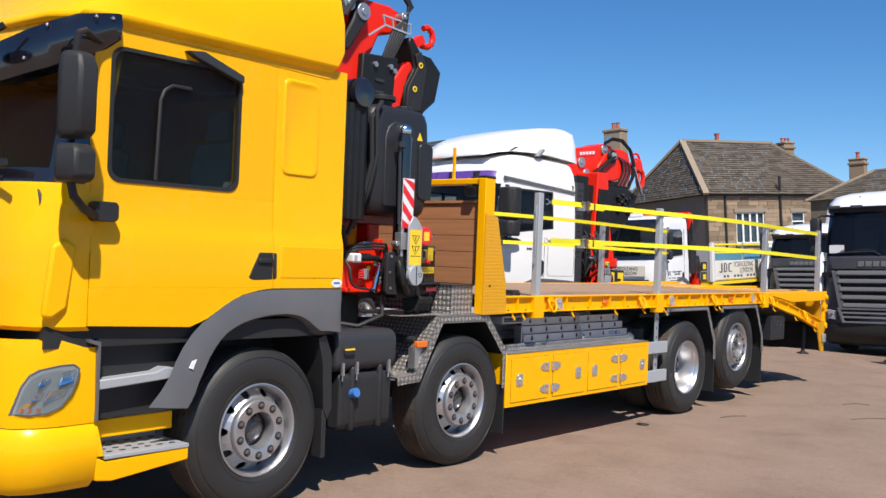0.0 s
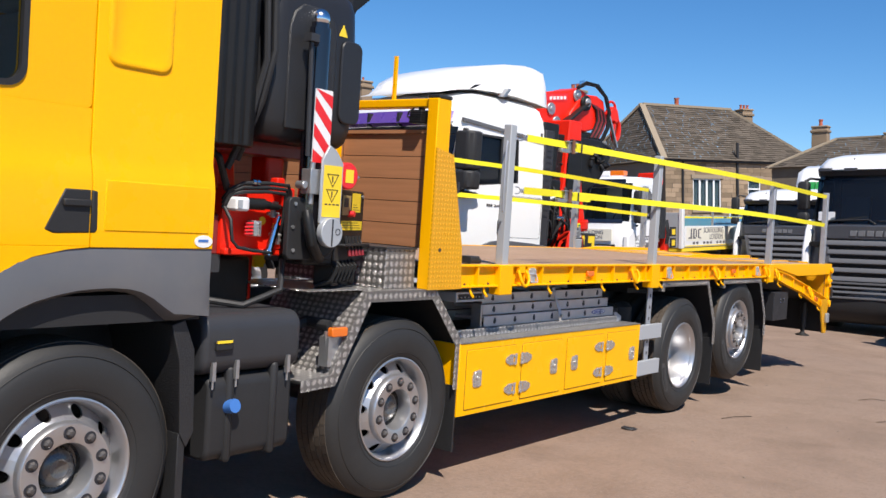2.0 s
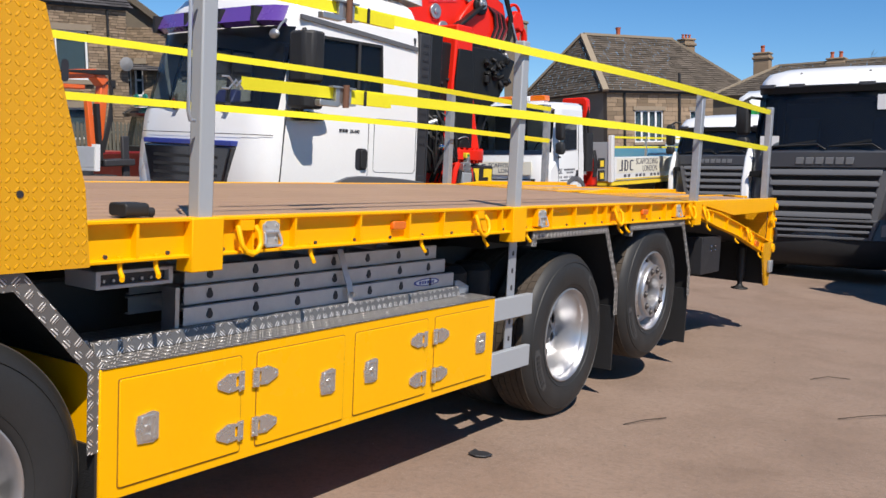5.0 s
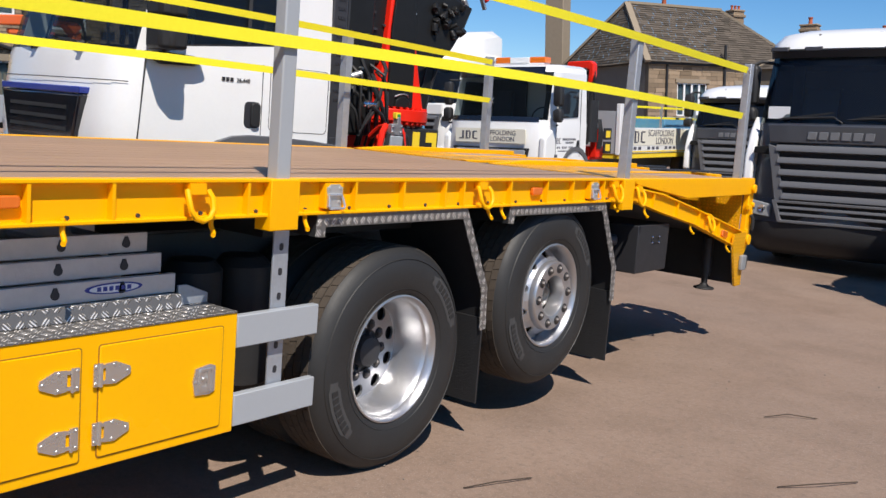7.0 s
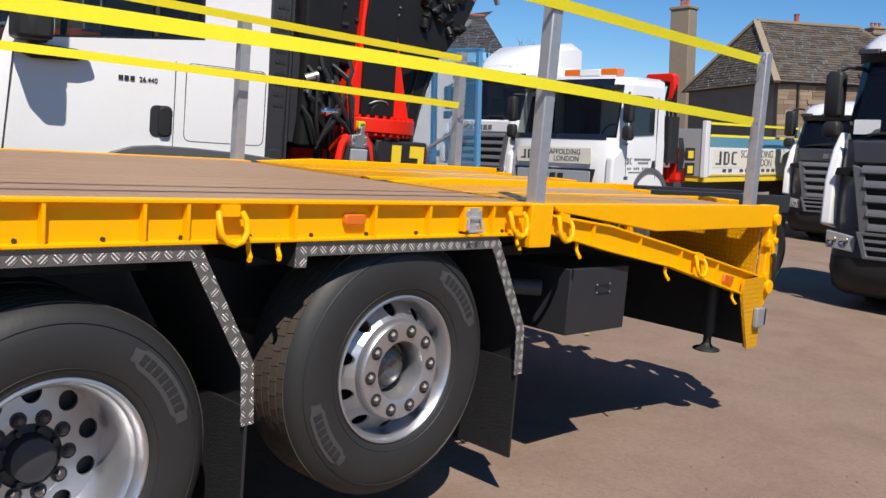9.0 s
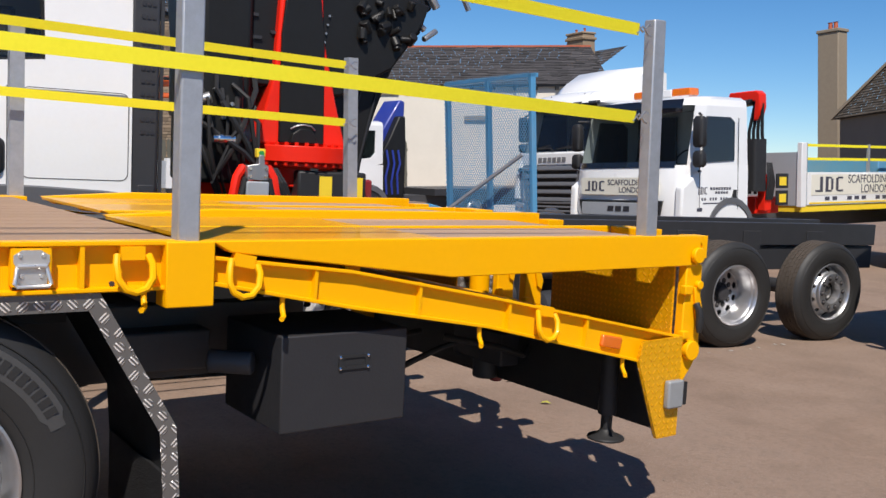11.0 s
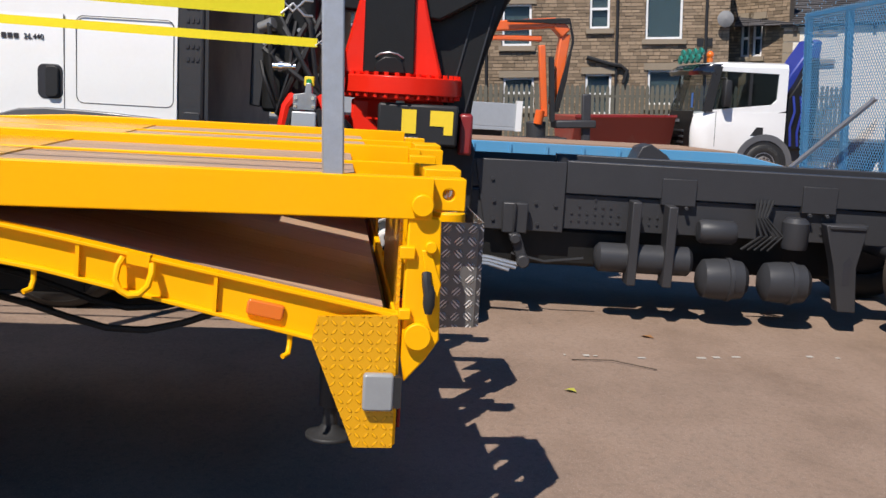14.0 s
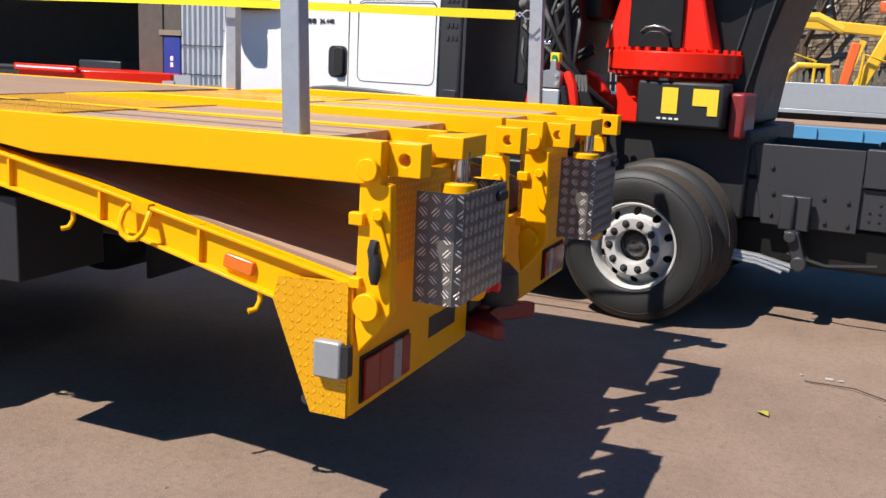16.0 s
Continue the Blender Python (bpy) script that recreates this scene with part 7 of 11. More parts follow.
for k in range(4):
    g = Geo()
    g.box(-MW + 0.62, -0.62, -1.368, -1.355, 1.24 + 0.09 * k, 1.27 + 0.09 * k)
    part("grille_bar", g, BLACK, gr_)
g = Geo()
g.prism("y", [(-0.40, 1.645), (-0.39, 1.70), (-MW + 0.39, 1.70), (-MW + 0.40, 1.645)], -1.36, -1.27)
part("grille_strip", g, DARK_BLUE, man, bevel=0.008)
g = Geo()
g.loft([cab_ring(1.765, -1.283, 0.88, 0.0)[2:-3], cab_ring(1.773, -1.282, 0.88, 0.0)[2:-3]], close=False, caps=False)
part("bonnet_gap", g, DARK_STEEL, man)
g = Geo()
for x in (-0.6, -1.5):
    g.bar((x, -1.27, 2.06), (x - 0.7, -1.20, 2.12), 0.03, 0.02)
    g.cyl((x, -1.30, 2.03), (x, -1.24, 2.05), 0.035, 10)
part("windscreen_wiper", g, BLACK, man)
g = Geo()
g.box(-MW + 0.02, -0.01, -1.27, -0.60, 0.45, 1.03)
part("lower_skirt", g, WHITE, man, bevel=0.03)
g = Geo()
for x in (-0.5, -MW + 0.5):
    g.prism("x", rrect(-0.2, 0.3, 1.5, 1.75, 0.05), x - 0.25, x + 0.25)
    g.prism("x", [(0.2, 1.7), (0.3, 1.7), (0.42, 2.5), (0.32, 2.5)], x - 0.22, x + 0.22)
g.box(-MW + 0.05, -0.05, -1.1, -0.75, 1.5, 2.0)
g.box(-MW + 0.05, -0.05, 0.80, 0.86, 1.1, 2.95)
part("cab_interior", g, CHARCOAL, man, bevel=0.02)

# dark underside of the cab: steps, side tank and added black bulks
g = Geo()
g.prism("x", [(-1.2, 0.34), (-0.62, 0.34), (-0.58, 1.03), (-1.2, 1.03)], -MW + 0.10, -0.10)
part("step_panel", g, TRUCK_BLACK, man, bevel=0.02)
# plain black block added to cover the lit ground under the cab
g = Geo()
g.box(-MW + 0.45, -0.45, -0.6, 1.15, 0.36, 1.2)
part("engine_tray", g, BOOM_BLACK, man, bevel=0.03)
g = Geo()
g.prism("x", rrect(0.66, 1.80, 0.34, 0.98, 0.10), -0.70, -0.06)
part("side_tank", g, BOOM_BLACK, man, bevel=0.02)
# black blocks added along the chassis to darken the view beneath it
g = Geo()
g.box(-MW + 0.6, -0.85, 1.15, 4.2, 0.36, 0.66)
g.box(-MW + 0.55, -1.0, 4.2, 5.95, 0.34, 0.72)
part("gearbox_tunnel", g, BOOM_BLACK, man, bevel=0.03)

# chassis of the white lorry
g = Geo()
for x in (-0.83, -MW + 0.75):
    g.box(x, x + 0.11, 3.645, 9.6, 0.945, 1.19)
    g.box(x, x + 0.08, -1.1, 9.6, 0.67, 0.935)
    g.prism("x", [(2.94, 1.175), (3.04, 0.64), (3.64, 0.64), (3.64, 1.18)], x + 0.09, x + 0.112)
    g.box(x, x + 0.10, 1.2, 3.64, 0.96, 1.16)
part("chassis_frame", g, TRUCK_BLACK, man, bevel=0.006)
g = Geo()
for y in (1.5, 3.2, 4.6, 6.0, 7.6, 8.7):
    g.box(-MW + 0.83, -0.83, y, y + 0.1, 0.75, 1.05)
part("cross_member", g, TRUCK_BLACK, man)
for y in (4.37, 5.44, 6.45, 7.4, 8.4):
    g = Geo()
    g.box(-0.752, -0.70, y, y + 0.26, 0.90, 1.10)
    for j in range(2):
        g.cyl((-0.71, y + 0.06 + 0.13 * j, 0.885), (-0.67, y + 0.06 + 0.13 * j, 0.885), 0.016, 6)
    part("chassis_bracket", g, TRUCK_BLACK, man, bevel=0.003)
g = Geo()
g.cyl((0, 0, 0), (0.012, 0, 0), 0.010, 6)
CB_ME = g.mesh("bolt", TRUCK_BLACK, 30)
rr = random.Random(4)
for y0 in (3.70, 3.76, 3.82, 3.88, 3.94, 4.0, 4.06, 4.24, 4.30, 4.36, 5.2, 5.62, 5.70, 6.2, 6.32):
    for k in range(rr.choice((2, 3, 4))):
        z = 0.74 + 0.055 * k
        piece("bolt", CB_ME, man, Matrix.Translation((-0.752, y0, z)))
for y0, z in ((3.08, 1.03), (3.10, 0.72), (3.42, 0.86), (3.44, 0.70), (3.57, 0.85), (3.58, 0.70), (3.30, 0.85), (3.10, 0.86)):
    piece("bolt", CB_ME, man, Matrix.Translation((-0.72, y0, z)) @ Matrix.Scale(1.5, 4))
g = Geo()
g.box(-0.68, -0.50, 4.12, 4.19, 0.30, 0.93)
part("tank_strap", g, TRUCK_BLACK, man, bevel=0.008)
g = Geo()
g.box(-0.68, -0.50, 4.39, 4.46, 0.30, 0.91)
part("tank_strap", g, TRUCK_BLACK, man, bevel=0.008)
g = Geo()
g.lathe([(0.0, 3.88), (0.08, 3.89), (0.112, 3.92), (0.112, 4.59), (0.08, 4.62), (0.0, 4.63)], 24, "y", (-0.64, 0, 0.485))
part("air_tank", g, CHARCOAL, man)
for y in (4.87, 5.345):
    g = Geo()
    g.lathe([(0.0, -0.19), (0.09, -0.185), (0.145, -0.15), (0.158, -0.06), (0.158, 0.02), (0.168, 0.025), (0.168, 0.055), (0.155, 0.06), (0.145, 0.14), (0.10, 0.18), (0.0, 0.19)], 24, "y", (-0.64, y, 0.365))
    part("brake_chamber", g, CHARCOAL, man)
g = Geo()
g.lathe([(0.0, 4.65), (0.075, 4.655), (0.092, 4.68), (0.092, 4.91), (0.075, 4.935), (0.0, 4.94)], 20, "y", (-0.64, 0, 0.725))
part("air_tank", g, CHARCOAL, man)
g = Geo()
g.lathe([(0.0, 0.63), (0.09, 0.63), (0.10, 0.66), (0.10, 0.83), (0.07, 0.865), (0.0, 0.87)], 20, "z", (-0.64, 5.385, 0))
part("air_dryer", g, CHARCOAL, man)
for k in range(5):
    g = Geo()
    g.tube([(-0.70, 5.10 + 0.03 * k, 0.98), (-0.64, 5.08 + 0.02 * k, 0.85), (-0.62, 5.13 + 0.04 * k, 0.72), (-0.66, 5.0 + 0.05 * k, 0.60)], 0.012, 6)
    part("air_line", g, BLACK, man)
g = Geo()
g.prism("x", [(5.60, 0.83), (5.92, 0.84), (5.865, 0.52), (5.90, 0.17), (5.76, 0.17), (5.69, 0.52)], -0.72, -0.60)
g.box(-0.60, -0.585, 5.63, 5.90, 0.80, 0.83)
part("spring_hanger", g, TRUCK_BLACK, man, bevel=0.015)
g = Geo()
g.prism("x", [(5.77, 0.38), (5.82, 0.38), (5.825, 0.56), (5.80, 0.60), (5.765, 0.56)], -0.60, -0.597)
part("hanger_opening", g, PRINT, man)
for k in range(3):
    g = Geo()
    g.tube([(-0.55, 1.9, 0.47 - 0.025 * k), (-0.55, 2.86, 0.465 - 0.025 * k), (-0.55, 3.08, 0.45 - 0.025 * k), (-0.55, 3.34 - 0.05 * k, 0.40 - 0.02 * k)], 0.016, 6)
    part("spring_leaf", g, STEEL, man)
g = Geo()
g.box(-0.68, -0.62, 3.17, 3.36, 0.63, 0.86)
g.box(-0.62, -0.59, 3.25, 3.27, 0.63, 0.86)
g.cyl((-0.68, 3.34, 0.43), (-0.52, 3.34, 0.43), 0.05, 14)
g.cyl((-0.68, 3.27, 0.60), (-0.52, 3.27, 0.60), 0.04, 14)
g.prism("x", [(3.22, 0.63), (3.31, 0.63), (3.38, 0.44), (3.31, 0.40)], -0.64, -0.56)
part("spring_shackle", g, TRUCK_BLACK, man, bevel=0.01)
g = Geo()
g.tube([(-0.6, 3.25, 0.48), (-0.6, 3.5, 0.43), (-0.6, 3.8, 0.47)], 0.012, 6)
part("brake_pipe", g, BLACK, man)
for y, deep in ((0.05, "pale"), (2.40, "pale"), (6.60, True), (7.98, False)):
    w = wheel(man, Matrix.Translation((-0.01, y, 0.50 if y < 6 else 0.52)) @ Matrix.Scale(0.935 if y < 6 else 0.98, 4), deep, 20, False)
    wheel(man, Matrix.Translation((-MW + 0.03, y, 0.50)) @ Matrix.Rotation(math.pi, 4, "Z") @ Matrix.Scale(0.935, 4), deep, 20, False)
    if deep:
        piece("inner_tyre", TYRE_ME, man, Matrix.Translation((-0.36, y, 0.51)) @ Matrix.Scale(0.98, 4))
    g = Geo()
    g.cyl((-0.3, y, 0.5), (-MW + 0.3, y, 0.5), 0.08, 12)
    part("axle", g, TRUCK_BLACK, man)

# crane of the white lorry
mc = thing("red_crane", "red loading crane with black boom on the white lorry", "crane", MAN_AT @ pose(-1.2, 2.4, 1.2), local=True)
T = Matrix.Translation((1.0, -2.4, -1.2))


def mpart(name, g, mat, parent=None, label="", bevel=0.0):
    g.v = [tuple(T @ Vector(p)) for p in g.v]
    return part(name, g, mat, parent or mc, label, bevel)


g = Geo()
g.box(-2.1, -0.42, 1.98, 2.75, 1.26, 1.42)
g.box(-0.80, -0.36, 2.0, 2.30, 1.25, 1.57)
mpart("crane_base", g, RED, bevel=0.02)
g = Geo()
g.box(-2.1, -0.44, 1.9, 2.93, 0.66, 1.255)
mpart("base_frame", g, BLACK, bevel=0.02)
g = Geo()
g.cyl((-0.62, 2.34, 1.615), (-0.62, 2.34, 1.745), 0.47, 40)
ring_ = mpart("slew_ring", g, RED, bevel=0.008)
for nm_, z0, z1, r in (("ring_collar", 1.575, 1.615, 0.42), ("ring_base", 1.42, 1.575, 0.34)):
    g = Geo()
    g.cyl((-0.62, 2.34, z0), (-0.62, 2.34, z1), r, 40)
    mpart(nm_, g, RED, ring_, bevel=0.008)
g = Geo()
g.cyl((0, 0, 0), (0, 0, 0.025), 0.018, 6)
BOLT_ME = g.mesh("ring_bolt", RED, 30)
for k in range(36):
    a = 2 * math.pi * k / 36
    for z in (1.745, 1.59):
        piece("ring_bolt", BOLT_ME, ring_, T @ Matrix.Translation((-0.62 + 0.445 * math.cos(a), 2.34 + 0.445 * math.sin(a), z)))
g = Geo()
g.prism("x", [(1.90, 1.745), (2.66, 1.745), (2.56, 2.1), (2.44, 2.6), (2.40, 3.3), (2.10, 3.3), (2.04, 2.3)], -1.0, -0.34)
mpart("crane_column", g, RED, bevel=0.02)
g = Geo()
g.prism("x", [(2.08, 1.765), (2.45, 1.765), (2.43, 2.6), (2.38, 3.0), (2.12, 3.0), (2.08, 2.6)], -0.34, -0.305)
g.prism("x", [(2.16, 1.765), (2.18, 1.84), (2.24, 1.88), (2.31, 1.88), (2.37, 1.84), (2.39, 1.765)], -0.305, -0.27)
mpart("column_panel", g, BOOM_BLACK, bevel=0.008)
g = Geo()
g.tube([(-0.30, 2.17, 1.875), (-0.27, 2.21, 1.90), (-0.265, 2.27, 1.91), (-0.27, 2.33, 1.90), (-0.30, 2.37, 1.875)], 0.007, 8)
mpart("column_handle", g, STEEL)
g = Geo()
g.prism("x", [(2.55, 1.30), (2.86, 1.27), (2.90, 1.60), (2.95, 1.85), (3.02, 2.08), (3.12, 2.35), (3.25, 2.65), (3.42, 3.05), (1.50, 3.10), (1.55, 2.35), (2.30, 2.25), (2.50, 2.0)], -1.68, -0.56)
fb_ = mpart("folded_boom", g, BOOM_BLACK, bevel=0.03)
for k in range(2):
    g = Geo()
    g.bar((-0.555, 2.80 - 0.14 * k, 1.34), (-0.555, 3.02 - 0.14 * k, 2.30), 0.012, 0.02, (1, 0, 0))
    mpart("boom_rib", g, CHARCOAL, fb_)
# lower boom hanging in front of the column, with small clips on its flank
g = Geo()
g.prism("x", [(1.46, 2.28), (1.50, 3.06), (3.0, 3.08), (3.42, 2.98), (3.30, 2.72), (3.08, 2.42), (2.62, 2.16), (1.95, 2.20)], -0.66, -0.42)
ob_ = mpart("outer_boom", g, BOOM_BLACK, bevel=0.02)
for k in range(8):
    g = Geo()
    y, z = 2.42 + 0.012 * k, 2.30 + 0.07 * k
    g.cyl((-0.42, y, z), (-0.405, y, z), 0.010, 8)
    mpart("boom_rivet", g, STEEL, ob_)
for y, z in ((1.75, 2.55), (1.72, 2.72), (2.02, 2.60)):
    g = Geo()
    g.prism("x", rrect(y, y + 0.20, z, z + 0.025, 0.008), -0.42, -0.40)
    mpart("boom_slot", g, CHARCOAL, ob_)
rr = random.Random(19)
for k in range(22):
    g = Geo()
    y, z = 2.75 + rr.uniform(0, 0.5), 2.62 + rr.uniform(0, 0.36)
    d = Vector((rr.uniform(-0.3, 1), rr.uniform(-1, 1), rr.uniform(-1, 1))).normalized() * rr.uniform(0.03, 0.06)
    c = Vector((-0.40, y, z))
    g.cyl(tuple(c - d), tuple(c + d), rr.uniform(0.02, 0.045), 8)
    mpart("valve_body", g, BOOM_BLACK, ob_, bevel=0.006)
T = Matrix.Translation((0.92, -2.4, -1.2))
g = Geo()
g.box(-0.36, -0.12, 2.21, 2.79, 1.26, 1.555)
pb = mpart("control_box", g, BLACK, bevel=0.02)
for y0, y1, z0, z1 in ((2.385, 2.49, 1.345, 1.515), (2.59, 2.755, 1.405, 1.515), (2.69, 2.755, 1.345, 1.405)):
    g = Geo()
    g.box(-0.12, -0.115, y0, y1, z0, z1)
    lb = mpart("yellow_label", g, LABEL_YELLOW, pb)
g = Geo()
for k in range(4):
    g.box(-0.12, -0.115, 2.36 + 0.04 * k, 2.385 + 0.04 * k, 1.305, 1.318)
mpart("vent_slot", g, WHITE_LABEL, pb)
g = Geo()
g.box(-0.60, -0.24, 2.80, 2.90, 1.20, 1.50)
mpart("stabiliser_end", g, RED_DARK, bevel=0.02)
g = Geo()
g.box(-0.22, -0.19, 2.34, 2.39, 1.63, 1.72)
mpart("sensor_post", g, PRINT)
g = Geo()
g.box(-0.225, -0.185, 2.335, 2.395, 1.555, 1.63)
mpart("sensor_foot", g, SILVER_GREY)
T = Matrix.Translation((1.0, -2.4, -1.2))
# upright boom section between cab and column, with slots on its front
g = Geo()
g.prism("z", [(-1.25, 1.44), (-0.40, 1.44), (-0.34, 1.50), (-0.34, 1.84), (-0.40, 1.88), (-1.25, 1.88)], 1.95, 3.20)
ub_ = mpart("upright_boom", g, BOOM_BLACK, bevel=0.02)
for k in range(4):
    g = Geo()
    g.box(-0.72, -0.48, 1.425, 1.44, 2.32 + 0.20 * k, 2.345 + 0.20 * k)
    mpart("boom_slot", g, SILVER_GREY, ub_)
# pump unit, motor and hoses between cab and column
T = Matrix.Translation((1.2 + 0.20, -2.4 - 0.045, -1.2 + 0.04))
g = Geo()
g.prism("x", rrect(1.71, 1.875, 1.10, 1.43, 0.012), -0.32, -0.16)
tk = mpart("hydraulic_unit", g, SILVER_GREY, bevel=0.008)
g = Geo()
g.prism("x", [(1.715, 1.44), (1.87, 1.44), (1.87, 1.54), (1.84, 1.555), (1.835, 1.62), (1.80, 1.62), (1.795, 1.555), (1.715, 1.54)], -0.24, -0.17)
bp = mpart("pump_bracket", g, STEEL, tk, bevel=0.004)
for y, z in ((1.735, 1.465), (1.85, 1.465), (1.735, 1.52), (1.85, 1.52)):
    g = Geo()
    g.cyl((-0.17, y, z), (-0.158, y, z), 0.012, 6)
    mpart("bolt", g, CHROME, bp)
g = Geo()
g.prism("x", rrect(1.785, 1.85, 1.60, 1.665, 0.008), -0.24, -0.19)
yb_ = mpart("yellow_switch_box", g, LABEL_YELLOW, tk, bevel=0.004)
g = Geo()
g.cyl((-0.19, 1.818, 1.632), (-0.175, 1.818, 1.632), 0.018, 14)
mpart("green_button", g, plain("green_button", (0.02, 0.25, 0.06), 0.4), yb_)
for x, y, dy in ((-0.24, 1.69, -0.03), (-0.24, 1.90, 0.03)):
    g = Geo()
    g.tube([(x, y + dy * 2.5, 1.10), (x, y + dy * 2, 1.30), (x, y + dy, 1.46), (x, y - dy * 0.2, 1.52), (x - 0.10, y - dy, 1.50), (x - 0.25, y - dy, 1.40)], 0.034, 8)
    mpart("red_guard", g, RED, tk)
for x, y, dy in ((-0.2, 1.71, -0.02), (-0.2, 1.885, 0.02)):
    g = Geo()
    g.tube([(x, y + dy * 2, 1.12), (x, y + dy * 1.4, 1.32), (x, y, 1.44), (x - 0.06, y - dy, 1.45)], 0.024, 8)
    mpart("hydraulic_hose", g, BLACK, tk)
g = Geo()
g.box(-1.6, -0.85, 1.52, 2.02, 1.04, 1.40)
g.prism("x", [(1.50, 1.40), (1.98, 1.40), (1.90, 1.52), (1.66, 1.60), (1.56, 1.60)], -0.90, -0.80)
mpart("base_arm", g, RED, bevel=0.015)
g = Geo()
g.prism("z", rrect(-1.3, -0.55, 1.42, 1.80, 0.06), 1.40, 2.30)
mpart("motor_housing", g, BOOM_BLACK, bevel=0.03)
# red link, its block and a thick pressure hose at the pump
g = Geo()
g.prism("x", [(1.52, 1.58), (1.66, 1.56), (1.68, 1.70), (1.62, 1.80), (1.66, 2.06), (1.62, 2.08), (1.55, 1.80)], -0.80, -0.74)
mpart("pump_link", g, RED, bevel=0.012)
for k in range(2):
    g = Geo()
    g.tube([(-0.74, 1.40 + 0.03 * k, 1.66 - 0.05 * k), (-0.66, 1.50, 1.62 - 0.04 * k), (-0.62, 1.66, 1.60 - 0.04 * k), (-0.60, 1.80, 1.66 - 0.04 * k), (-0.62, 1.92, 1.72 - 0.03 * k)], 0.024, 8)
    mpart("hydraulic_hose", g, BOOM_BLACK)
g = Geo()
g.cyl((-0.42, 1.53, 1.72), (-0.42, 1.69, 1.725), 0.03, 14)
g.cyl((-0.42, 1.57, 1.72), (-0.42, 1.60, 1.72), 0.042, 14)
mpart("hydraulic_fitting", g, CHROME)
g = Geo()
g.cyl((-0.50, 1.42, 1.98), (-0.46, 1.52, 2.02), 0.04, 12)
mpart("motor_cap", g, STEEL)
rr = random.Random(31)
for k in range(12):
    g = Geo()
    y0, z0 = 1.42 + 0.04 * k, 1.95 + rr.uniform(-0.2, 0.25)
    y1 = 1.5 + rr.uniform(0, 0.5)
    g.tube([(-0.54, y0, z0), (-0.45 + rr.uniform(-0.03, 0.05), y0 + rr.uniform(-0.05, 0.08), z0 - 0.10), (-0.42 + rr.uniform(-0.04, 0.05), (y0 + y1) / 2, 1.62 + rr.uniform(-0.06, 0.12)), (-0.48, y1, 1.42 + rr.uniform(-0.05, 0.1)), (-0.62, y1 + 0.08, 1.30)], 0.013 + 0.004 * (k % 3), 6)
    mpart("hydraulic_hose", g, BLACK)
for k in range(5):
    g = Geo()
    y, z = 1.45 + 0.06 * k, 1.88 + 0.10 * (k % 3)
    g.cyl((-0.55, y, z), (-0.50, y, z), 0.016, 8)
    mpart("hose_nut", g, STEEL)
for k in range(4):
    g = Geo()
    g.tube([(-0.34, 1.92 + 0.02 * k, 1.52), (-0.26, 1.95 + 0.025 * k, 1.42), (-0.28, 2.02 + 0.02 * k, 1.30), (-0.30, 2.0 + 0.03 * k, 1.12)], 0.017, 6)
    mpart("hydraulic_hose", g, BLACK)
# raised boom knuckle with its hose bundle
T = Matrix.Translation((1.2, -2.4, -1.2))
g = Geo()
g.prism("x", [(1.5, 3.0), (1.5, 3.62), (2.11, 3.76), (2.66, 3.86), (2.86, 3.92), (3.08, 3.90), (3.22, 3.78), (3.05, 3.55), (2.55, 3.2), (2.2, 2.95)], -1.42, -1.04)
mpart("boom_knuckle", g, RED, bevel=0.02)
g = Geo()
g.prism("x", [(2.55, 3.24), (2.66, 3.5), (2.86, 3.72), (3.10, 3.84), (3.35, 3.86), (3.55, 3.80), (3.62, 3.62), (3.48, 3.40), (3.30, 3.28), (3.08, 3.22)], -1.36, -0.98)
mpart("second_boom_head", g, RED, bevel=0.025)
g = Geo()
g.prism("x", [(2.08, 3.60), (2.62, 3.68), (2.62, 3.80), (2.08, 3.72)], -1.04, -1.032)
sg = mpart("maker_plate", g, HIVIS_RED)
for k in range(5):
    g = Geo()
    y = 2.16 + 0.09 * k
    g.prism("x", [(y, 3.640 + 0.013 * k), (y + 0.06, 3.648 + 0.013 * k), (y + 0.06, 3.70 + 0.013 * k), (y, 3.692 + 0.013 * k)], -1.032, -1.028)
    mpart("plate_print", g, WHITE_LABEL, sg)
for y, z, r in ((2.20, 3.50, 0.10), (2.36, 3.30, 0.10), (2.86, 3.80, 0.10), (3.02, 3.70, 0.07)):
    g = Geo()
    x = -0.93 if r < 0.1 else -1.04
    g.cyl((x, y, z), (x + 0.035, y, z), r, 20)
    g.cyl((x + 0.035, y, z), (x + 0.05, y, z), r * 0.4, 10)
    mpart("pivot_pin", g, STEEL, bevel=0.008)
g = Geo()
g.bar((-0.955, 3.05, 3.70), (-0.955, 2.30, 3.18), 0.05, 0.15, (1, 0, 0))
g.cyl((-0.985, 3.02, 3.69), (-0.93, 3.02, 3.69), 0.13, 20)
mpart("boom_link", g, BOOM_BLACK, bevel=0.015)
for k in range(3):
    g = Geo()
    o = 0.03 * k
    g.tube([(-0.98, 2.80, 3.90 + o * 0.5), (-0.95, 3.0, 4.0 + o * 0.6), (-0.94, 3.25 + o, 4.0 + o * 0.5), (-0.94, 3.52 + o, 3.86), (-0.95, 3.66 + o, 3.62), (-0.96, 3.66 + o, 3.36), (-1.0, 3.55 + o, 3.1)], 0.018, 8)
    mpart("hydraulic_hose", g, BOOM_BLACK)
